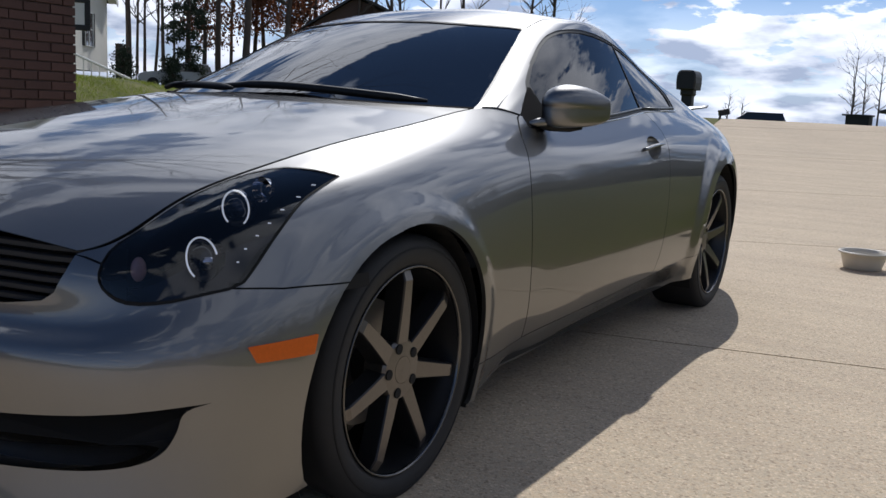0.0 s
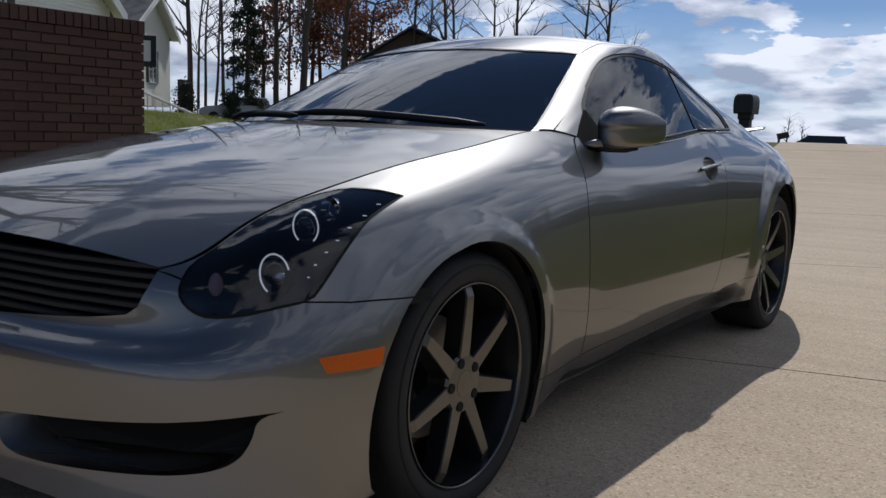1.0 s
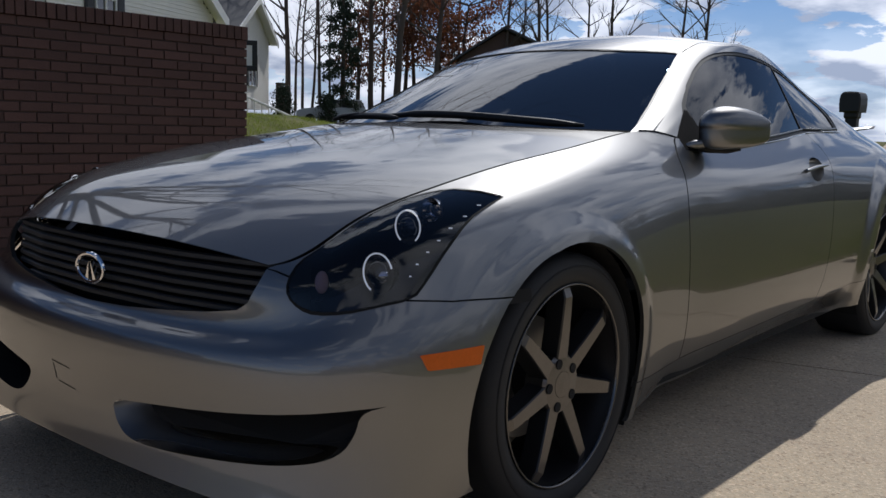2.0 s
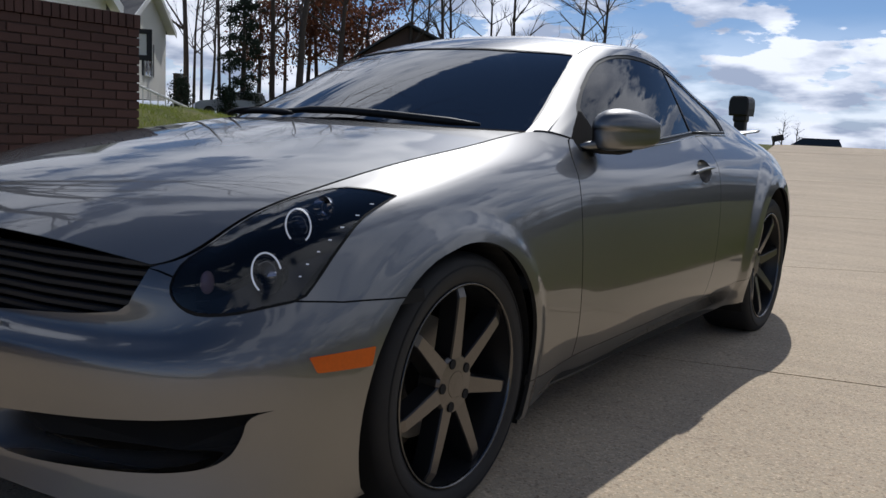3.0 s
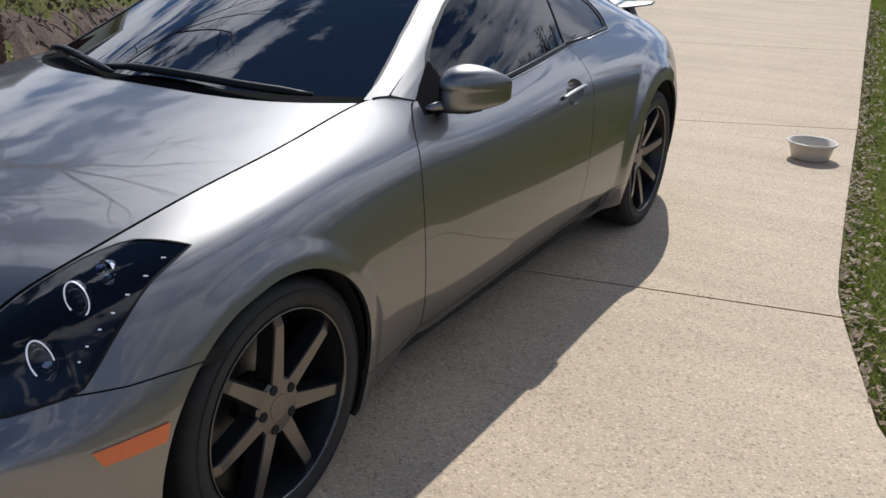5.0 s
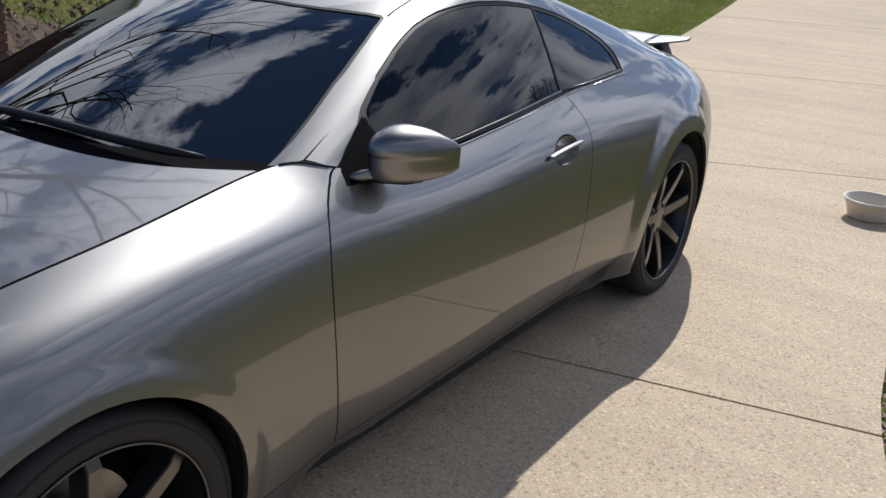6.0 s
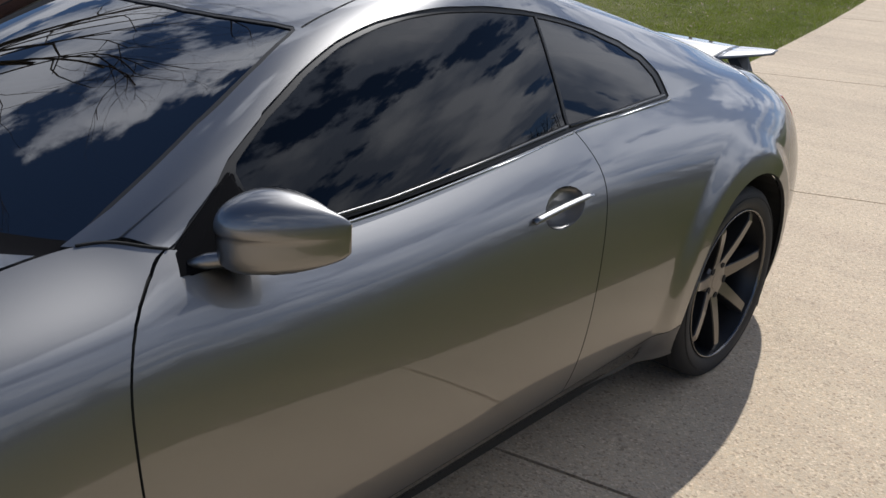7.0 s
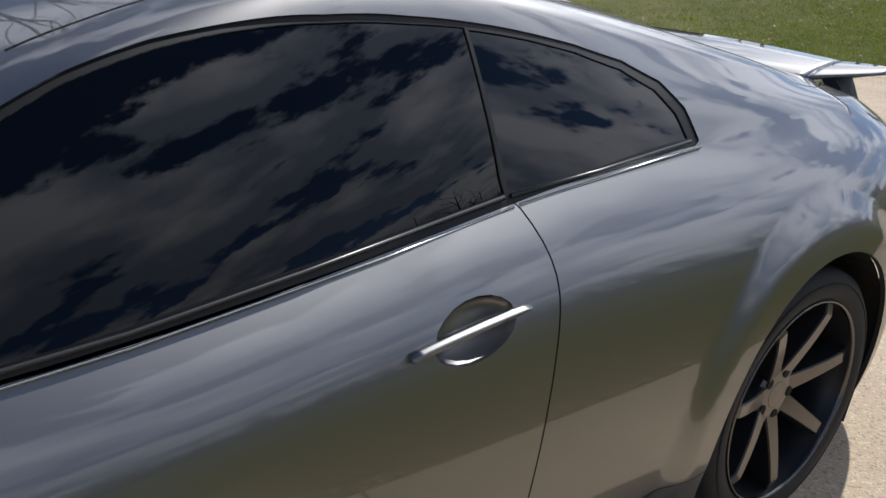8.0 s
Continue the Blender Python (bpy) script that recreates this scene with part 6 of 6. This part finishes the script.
def build_trees():
    base = Vector((2.02, -1.87, 0))

    def spot(x, y, scale):
        p = base + (Vector((x, y, 0)) - base) * scale
        return (p.x, p.y, land(p.x, p.y) - .1)
    # tall thin trees and evergreens beyond the house
    for k, (x, y, sc, h, tr) in enumerate(((-43.8, 36.8, 1.0, 16, .20), (-43.2, 37.6, 1.1, 13, .12), (-42.8, 38.0, 1.15, 14, .12), (-42.5, 38.4, 1.0, 13, .13), (-43.5, 37.2, 1.25, 15, .13), (-42.0, 38.9, 1.2, 12, .11),
                                            (-40.1, 40.8, 1.0, 17, .20), (-39.0, 41.9, .95, 17, .25), (-37.2, 43.5, 1.0, 17, .20), (-38.2, 42.7, 1.15, 15, .18), (-36.0, 44.6, 1.2, 14, .16), (-39.6, 41.3, 1.2, 14, .15))):
        bare_tree(spot(x, y, sc), h, 100 + k, depth=4, trunk=tr)
    for k, (x, y, sc, h) in enumerate(((-33.6, 46.4, 1.0, 12), (-31.9, 47.6, 1.0, 13), (-31.1, 48.2, 1.05, 12), (-29.3, 49.3, 1.15, 12), (-27.8, 50.2, 1.0, 13), (-23.9, 52.2, 1.1, 13), (-22.9, 52.7, 1.0, 12), (-32.6, 47.1, 1.2, 12))):
        bare_tree(spot(x, y, sc), h, 200 + k, depth=4, trunk=.17)
    conifer(spot(-41.5, 39.5, .95), 9.2, 1.9, 5, "dark green pine with a thin ragged crown", 7000, .09)
    conifer(spot(-44.0, 36.6, .9), 2.3, .75, 6, "small dark evergreen by the lawn's edge", 1800, .07)
    conifer(spot(-42.1, 38.8, .9), 1.8, .6, 7, "small dark evergreen by the lawn's edge", 1800, .07)
    leafy_tree(spot(-38.6, 42.3, 1.15), 11, 31, RUST, 3.2, 2600, label="oak holding rust-brown autumn leaves")
    leafy_tree(spot(-37.0, 43.8, 1.1), 9, 32, RUST, 3.2, 2600, label="oak holding rust-brown autumn leaves")
    leafy_tree(spot(-35.6, 44.9, 1.05), 8.4, 33, RUST, 2.6, 1800, label="oak holding rust-brown autumn leaves")
    leafy_tree(spot(-40.8, 40.2, 1.1), 7.5, 34, RUST, 1.6, 1200, label="slender oak holding rust-brown leaves")
    # far trees past the crest
    for k, (x, y, h) in enumerate(((-8.9, 87.6, 7.5), (-7.9, 88, 6), (-7.0, 90, 7), (-9.6, 92, 4.5), (-19.5, 86, 3.2), (-18.6, 88, 2.6), (-5, 89, 6.5))):
        bare_tree((x, y, -.2), h, 300 + k, depth=4, trunk=.10, group="far trees past the crest", label="small leafless tree far down the road")
    # the big bare tree on the lawn opposite, mirrored in the glass and hood
    yard_tree((-8.3, 1.5, land(-8.3, 1.5)))
    for k, (x, y, h) in enumerate(((24, 17, 7), (27, 12, 7.5), (30, 8, 6.5), (26, 3.5, 7), (29, -2, 7.5), (25, -7, 6.5), (21, 24, 7))):
        bare_tree((x, y, land(x, y)), h, 420 + k, depth=5, trunk=.14, group="trees across the lawn", label="leafless tree across the lawn")


def build_woods():
    """A belt of leafless woods that closes the view beyond the lawn opposite."""
    rng = random.Random(77)
    verts, faces = [], []

    def stick(p, q, r0, r1):
        i = len(verts)
        side = (q - p).orthogonal().normalized()
        other = side.cross((q - p).normalized())
        for c, r in ((p, r0), (q, r1)):
            for a in (0, 2.09, 4.19):
                verts.append(tuple(c + side * math.cos(a) * r + other * math.sin(a) * r))
        for k in range(3):
            n = (k + 1) % 3
            faces.append((i + k, i + n, i + 3 + n, i + 3 + k))
    for _ in range(420):
        a, far = radians(rng.uniform(14, 150)), rng.uniform(36, 52)
        x, y = far * math.sin(a), far * math.cos(a)
        h = rng.uniform(4.5, 9.0)
        p = Vector((x, y, land(x, y) - .2))
        q = p + Vector((rng.gauss(0, .4), rng.gauss(0, .4), h))
        stick(p, q, .12, .02)
        for _ in range(16):
            t = rng.uniform(.25, .95)
            b = p.lerp(q, t)
            d = Vector((rng.gauss(0, 1), rng.gauss(0, 1), rng.uniform(.4, 1.4))).normalized() * h * .3 * (1.15 - t)
            stick(b, b + d, .035, .008)
            for _ in range(3):
                c = b + d * rng.uniform(.4, 1)
                stick(c, c + Vector((rng.gauss(0, 1), rng.gauss(0, 1), rng.gauss(.5, .6))) * .5, .016, .006)
    me = bpy.data.meshes.new("far_woods")
    me.from_pydata(verts, [], faces)
    me.materials.append(BARK)
    tagged(new("far_woods", me), "belt of leafless grey-brown woods beyond the lawn", "woods", kind="stuff")
    bm = bmesh.new()
    rings = []
    for k in range(70):
        a = radians(10 + 145 * k / 69)
        ring = []
        for far, h in ((38, 0), (40, 1.6), (44, 3.0), (50, 3.6), (60, 3.0)):
            far += 2.5 * noise.noise(Vector((k * .35, far * .2, 0)))
            x, y = far * math.sin(a), far * math.cos(a)
            ring.append(bm.verts.new((x, y, land(x, y) - .1 + h * (1 + .5 * noise.noise(Vector((k * .5, far * .3, 5)))))))
        rings.append(ring)
    for p, q in zip(rings, rings[1:]):
        for j in range(4):
            bm.faces.new((p[j], q[j], q[j + 1], p[j + 1]))
    tagged(link("underbrush", bm, BRUSH), "dark brown underbrush along the edge of the woods", "underbrush", kind="stuff")


BRUSH = material("dark underbrush", (0.035, 0.03, 0.02), rough=0.95, grain=1.0, scale=3, bump=1.0, stain=0.7, stain_scale=.4)
see_through(RUST, (0.30, 0.11, 0.05), .35)
build_trees()
build_woods()


# ---- houses and things in the distance ----
def siding_wall(bm, a, b, z0, z1, top_at=None, course=.11):
    """Lapped boards on a wall from a to b, each leaning out at its foot; top_at(t) limits the height."""
    a, b = Vector((*a, 0)), Vector((*b, 0))
    n = (b - a).cross(Vector((0, 0, 1))).normalized()
    z = z0
    while z < z1:
        ts = [0.0, 1.0]
        if top_at:
            ok = [t for t in np.linspace(0, 1, 41) if top_at(t) > z + .01]
            if not ok:
                break
            ts = [ok[0], ok[-1]]
        p, q = a.lerp(b, ts[0]), a.lerp(b, ts[1])
        h = min(course, z1 - z)
        vs = [bm.verts.new(v) for v in (p + n * .022 + Vector((0, 0, z)), q + n * .022 + Vector((0, 0, z)), q + n * .004 + Vector((0, 0, z + h)), p + n * .004 + Vector((0, 0, z + h)),
                                        p + Vector((0, 0, z)), q + Vector((0, 0, z)))]
        bm.faces.new(vs[:4])
        bm.faces.new((vs[4], vs[5], vs[1], vs[0]))
        z += course
    return n


def house_window(parent, a, b, z0, z1, n, shutters=True):
    """A double-hung pair of sashes in a white frame on a wall plane between plan points a and b."""
    a, b = Vector((*a, 0)), Vector((*b, 0))
    d = (b - a).normalized()
    w = (b - a).length
    turn = Matrix.Identity(4)
    turn.col[0], turn.col[1], turn.col[2] = (*d, 0), (*n, 0), (0, 0, 1, 0)
    turn.col[3] = (*(a + n * .02), 1)
    win = new("window")
    win.parent = parent
    specs = [((-.05, 0, z0 - .05), (0, .07, z1 + .05)), ((w, 0, z0 - .05), (w + .05, .07, z1 + .05)), ((0, 0, z1), (w, .07, z1 + .05)), ((0, 0, z0 - .06), (w, .09, z0)),
             ((w / 2 - .03, 0, z0), (w / 2 + .03, .06, z1)), ((0, 0, (z0 + z1) / 2 - .02), (w, .05, (z0 + z1) / 2 + .02))]
    bm = boxes(*specs)
    bmesh.ops.transform(bm, matrix=turn, verts=bm.verts)
    part("window_frame", bm, WHITE, win, "white window frame")
    bm = boxes(((0, .01, z0), (w, .025, z1)))
    bmesh.ops.transform(bm, matrix=turn, verts=bm.verts)
    part("pane", bm, PANE, win, "dark reflecting glass")
    if shutters:
        for x in (-.42, w + .07):
            bm = bmesh.new()
            box(bm, (x, 0, z0 - .05), (x + .35, .04, z1 + .05), .008)
            z = z0 + .02
            while z < z1 - .04:
                box(bm, (x + .05, .035, z), (x + .30, .055, z + .03))
                z += .055
            bmesh.ops.transform(bm, matrix=turn, verts=bm.verts)
            part("shutter", bm, DARK, win, "black louvred shutter")


PANE = material("house window glass", (0.03, 0.035, 0.04), rough=0.05, coat=1.0)


def roof_slab(parent, pts, thick=.14, name="roof"):
    bm = bmesh.new()
    lo = [bm.verts.new(p) for p in pts]
    hi = [bm.verts.new(Vector(p) + Vector((0, 0, thick))) for p in pts]
    bm.faces.new(hi)
    bm.faces.new(lo[::-1])
    k = len(pts)
    for i in range(k):
        bm.faces.new((lo[i], lo[(i + 1) % k], hi[(i + 1) % k], hi[i]))
    bmesh.ops.recalc_face_normals(bm, faces=bm.faces)
    return part(name, bm, SHINGLE, parent, "dark grey shingles")


def gabled_wing(house, a, b, depth, z0, eave, peak, over=.35, with_window=None):
    """A wing with its gable end from a to b (seen from outside, left to right) and a roof running back."""
    A, B = Vector((*a, 0)), Vector((*b, 0))
    n = (B - A).cross(Vector((0, 0, 1))).normalized()
    back = -n * depth
    bm = bmesh.new()
    siding_wall(bm, a, b, z0, peak, lambda t: eave + (peak - eave) * (1 - abs(2 * t - 1)))
    siding_wall(bm, tuple((A + back).xy), a, z0, eave)
    siding_wall(bm, b, tuple((B + back).xy), z0, eave)
    part("wall", bm, SIDING, house, "cream lapped siding")["kind"] = "stuff"
    M = (A + B) / 2
    d = (B - A).normalized()
    run = (B - A).length / 2
    slope = (peak - eave) / run
    for s, P in ((-1, A), (1, B)):
        e = P + d * s * over
        ze = eave - slope * over
        roof_slab(house, [e + n * over + Vector((0, 0, ze)), M + n * over + Vector((0, 0, peak)), M + back + Vector((0, 0, peak)), e + back + Vector((0, 0, ze))])
        bm = bmesh.new()
        q = [e + n * (over + .03) + Vector((0, 0, ze - .16)), e + n * (over + .03) + Vector((0, 0, ze + .16)), M + n * (over + .03) + Vector((0, 0, peak + .16)), M + n * (over + .03) + Vector((0, 0, peak - .16))]
        r = [v - n * .05 for v in q]
        vs, ws = [bm.verts.new(v) for v in q], [bm.verts.new(v) for v in r]
        bm.faces.new(vs)
        bm.faces.new(ws[::-1])
        for i in range(4):
            bm.faces.new((vs[i], ws[i], ws[(i + 1) % 4], vs[(i + 1) % 4]))
        bmesh.ops.recalc_face_normals(bm, faces=bm.faces)
        part("fascia", bm, WHITE, house, "white rake board")
        bm = bmesh.new()
        bm.faces.new([bm.verts.new(v) for v in (e + n * over + Vector((0, 0, ze - .02)), M + n * over + Vector((0, 0, peak - .02)), M + Vector((0, 0, peak - .02)), e + Vector((0, 0, ze - .02)))])
        part("soffit", bm, WHITE, house)
    return n


def build_house():
    house = root("house", "cream-sided house with white trim and dark shutters beyond the lawn", "house")
    # far wing: its gable end is seen slantwise
    a, b = (-37.62, 27.9), (-42.26, 34.04)
    n = gabled_wing(house, a, b, 11.0, 1.75, 5.9, 7.75, over=.5)
    A, B = Vector((*a, 0)), Vector((*b, 0))
    house_window(house, tuple(A.lerp(B, .39).xy), tuple(A.lerp(B, .585).xy), 3.05, 4.75, n)
    # near wing
    a2, b2 = (-18.4, 8.35), (-21.55, 15.1)
    n2 = gabled_wing(house, a2, b2, 9.0, 1.0, 4.15, 6.75)
    A2, B2 = Vector((*a2, 0)), Vector((*b2, 0))
    house_window(house, tuple(A2.lerp(B2, .235).xy), tuple(A2.lerp(B2, .335).xy), 3.1, 4.7, n2)
    stair = new("stair_rail")
    stair.parent = house
    stair["label"] = "white wooden stair railing"
    p0, p1 = Vector((-27.5, 19.3, 2.5)), Vector((-25.6, 21.6, 1.25))
    bm = bmesh.new()
    tube(bm, [p0, p1], .05, 6)
    tube(bm, [p0 + Vector((-.9, -.8, 0)), p0], .05, 6)
    tube(bm, [p0 - Vector((0, 0, .75)), p1 - Vector((0, 0, .6))], .04, 6)
    part("handrail", bm, WHITE, stair)
    for k in range(12):
        p = p0.lerp(p1, k / 11)
        bm = bmesh.new()
        tube(bm, [p - Vector((0, 0, .8)), p], .025, 5)
        part("baluster", bm, WHITE, stair)


build_house()


def build_far_house():
    h = root("far_house", "low house with a brown gabled roof behind the trees", "house")
    ridge, left, right = Vector((-33.7, 46.3, 7.35)), Vector((-35.9, 44.7, 5.6)), Vector((-31.2, 48.1, 6.0))
    back = Vector((-.7, .71, 0)) * 7
    low = [Vector((p.x, p.y, 1.0)) for p in (left, right)]
    bm = bmesh.new()
    front = [bm.verts.new(p) for p in (low[0], low[1], right - Vector((0, 0, .1)), ridge - Vector((0, 0, .1)), left - Vector((0, 0, .1)))]
    rear = [bm.verts.new(v.co + back) for v in front]
    bm.faces.new(front)
    bm.faces.new(rear[::-1])
    for i in range(5):
        bm.faces.new((front[i], rear[i], rear[(i + 1) % 5], front[(i + 1) % 5]))
    bmesh.ops.recalc_face_normals(bm, faces=bm.faces)
    part("wall", bm, BROWNWALL, h, "brown gable boards")
    out = Vector((.35, -.36, 0))
    for p in (left, right):
        e = p + (p - ridge) * .14
        roof_slab(h, [e + out, ridge + out, ridge + back, e + back], .16)


BROWNWALL = material("brown boards", (0.10, 0.06, 0.045), rough=0.8, grain=0.4, scale=20)
build_far_house()


def build_hoop():
    hoop = root("basketball_goal", "black-framed white basketball backboard on a black pole behind the wall", "basketball goal")
    base = Vector((-7.60, 5.45, land(-7.6, 5.45)))
    bm = bmesh.new()
    tube(bm, [base, (base.x, base.y, 1.98)], .045, 10)
    part("pole", bm, DARK, hoop)
    d = Vector((.62, .78, 0))
    turn = Matrix.Translation((-7.50, 5.50, 1.63)) @ Matrix.Rotation(math.atan2(d.y, d.x), 4, 'Z')
    bm = boxes(((-.34, -.015, 0), (.12, .015, .34)))
    bmesh.ops.transform(bm, matrix=turn, verts=bm.verts)
    part("backboard", bm, WHITE, hoop)
    bm = boxes(((-.36, -.025, -.02), (.14, .025, .045)), ((-.36, -.025, .30), (.14, .025, .36)), ((.075, -.025, .045), (.14, .025, .30)), ((-.36, -.025, .045), (-.30, .025, .30)), bevel=.006)
    bmesh.ops.transform(bm, matrix=turn, verts=bm.verts)
    part("board_frame", bm, DARK, hoop, "black frame")


build_hoop()


def build_mailbox():
    x, y = -4.42, 20.45
    z = land(x, y)
    m = root("mailbox", "large black plastic mailbox on a thick black post", "mailbox")
    bm = bmesh.new()
    box(bm, (x - .13, y - .13, z - .2), (x + .13, y + .13, 1.62), .03)
    part("post", bm, DARK, m)
    bm = bmesh.new()
    box(bm, (x - .16, y - .17, 1.40), (x + .16, y + .17, 1.60), .05)
    part("collar", bm, DARK, m)
    bm = bmesh.new()
    rows = []
    for yy in (-.30, -.27, .27, .30):
        inset = .03 if abs(yy) > .28 else 0
        ring = []
        for a in np.linspace(0, math.pi, 13):
            ring.append(bm.verts.new((x + (.235 - inset) * math.copysign(abs(math.cos(a)) ** .45, math.cos(a)), y + yy, 1.72 + (.30 - inset) * math.sin(a) ** .55)))
        ring += [bm.verts.new((x - .22 + inset, y + yy, 1.55 + inset)), bm.verts.new((x + .22 - inset, y + yy, 1.55 + inset))]
        rows.append(ring)
    for p, q in zip(rows, rows[1:]):
        for j in range(len(p)):
            bm.faces.new((p[j], p[(j + 1) % len(p)], q[(j + 1) % len(p)], q[j]))
    bm.faces.new(rows[0])
    bm.faces.new(rows[-1][::-1])
    bmesh.ops.recalc_face_normals(bm, faces=bm.faces)
    part("box", bm, DARK, m)
    x, y = -2.60, 16.75
    p = root("paper_box", "small tilted black box on a short stake by the drive's crest", "box")
    bm = bmesh.new()
    box(bm, (-.10, -.14, -.06), (.10, .14, .06), .012)
    bmesh.ops.transform(bm, matrix=pose(x, y, land(x, y) + .16, 0, -14, 20), verts=bm.verts)
    part("case", bm, DARK, p)
    bm = boxes(((x - .09, y - .02, land(x, y) - .1), (x - .05, y + .02, land(x, y) + .14)))
    part("stake", bm, BARK, p)


build_mailbox()


def build_yard_post():
    x, y = -41.84, 34.55
    p = root("yard_post", "dark square timber post at the lawn's edge", "post")
    bm = bmesh.new()
    box(bm, (x - .16, y - .16, land(x, y) - .2), (x + .16, y + .16, 3.35), .02)
    part("shaft", bm, BARK, p)
    bm = bmesh.new()
    box(bm, (x - .19, y - .19, 3.35), (x + .19, y + .19, 3.42), .02)
    part("cap", bm, BARK, p)


build_yard_post()


def far_car(at, turn, paint, label):
    """A parked estate car far off: body, cabin glass, wheels."""
    c = root("parked_car", label, "car", at=at)
    c.rotation_euler = (0, 0, radians(turn))
    bm = bmesh.new()
    prof = ((-2.2, .35), (-2.25, .75), (-1.9, .95), (-1.0, 1.05), (1.9, 1.08), (2.2, .9), (2.2, .35))
    loop = [[bm.verts.new((x, s * .88, z)) for x, z in prof] for s in (-1, 1)]
    for i in range(len(prof)):
        j = (i + 1) % len(prof)
        bm.faces.new((loop[0][i], loop[0][j], loop[1][j], loop[1][i]))
    bm.faces.new(loop[0])
    bm.faces.new(loop[1][::-1])
    bmesh.ops.recalc_face_normals(bm, faces=bm.faces)
    bmesh.ops.bevel(bm, geom=bm.edges[:], offset=.06, segments=2, affect='EDGES')
    part("body", bm, paint, c)
    bm = bmesh.new()
    lo = [bm.verts.new((x, s * .80, 1.05)) for x, s in ((-1.05, -1), (2.0, -1), (2.0, 1), (-1.05, 1))]
    hi = [bm.verts.new((x, s * .62, 1.52)) for x, s in ((-.35, -1), (1.75, -1), (1.75, 1), (-.35, 1))]
    for i in range(4):
        bm.faces.new((lo[i], lo[(i + 1) % 4], hi[(i + 1) % 4], hi[i]))
    part("cabin_glass", bm, PANE, c, "dark glass")
    bm = boxes(((-.40, -.64, 1.515), (1.80, .64, 1.56)), bevel=.02)
    part("roof", bm, paint, c)
    for x in (-1.4, 1.4):
        for s in (-1, 1):
            bm = bmesh.new()
            revolve(bm, [(-.1, .0005), (-.1, .3), (-.08, .33), (.08, .33), (.1, .3), (.1, .2), (.08, .0005)], 20, "y", (x, s * .82, .33))
            part("wheel", bm, TYRE, c)


SILVER = material("silver paint", (0.45, 0.46, 0.48), rough=0.3, metal=0.6, coat=0.8)
x, y = -39.9, 37.1
far_car((x, y, land(x, y)), 52, SILVER, "silver estate car parked beyond the lawn")
x, y = -11.0, 58
far_car((x, y, -.25), 10, DARK, "dark car parked down the road")


def build_far_shed():
    s = root("far_shed", "low dark building with a sloping roof past the crest", "building")
    part("wall", boxes(((-3.4, 60, -1), (6, 66, 1.7))), BROWNWALL, s)
    roof_slab(s, [(-4.0, 59.5, 1.6), (1.0, 59.5, 3.1), (1.0, 66.5, 3.1), (-4.0, 66.5, 1.6)])
    roof_slab(s, [(1.0, 59.5, 3.1), (6.5, 59.5, 1.6), (6.5, 66.5, 1.6), (1.0, 66.5, 3.1)])
    part("porch", boxes(((-5.6, 58, .2), (-4.3, 60, 1.35)), ((-5.8, 57.8, 1.35), (-4.2, 60, 1.45))), DARK, s)


build_far_shed()
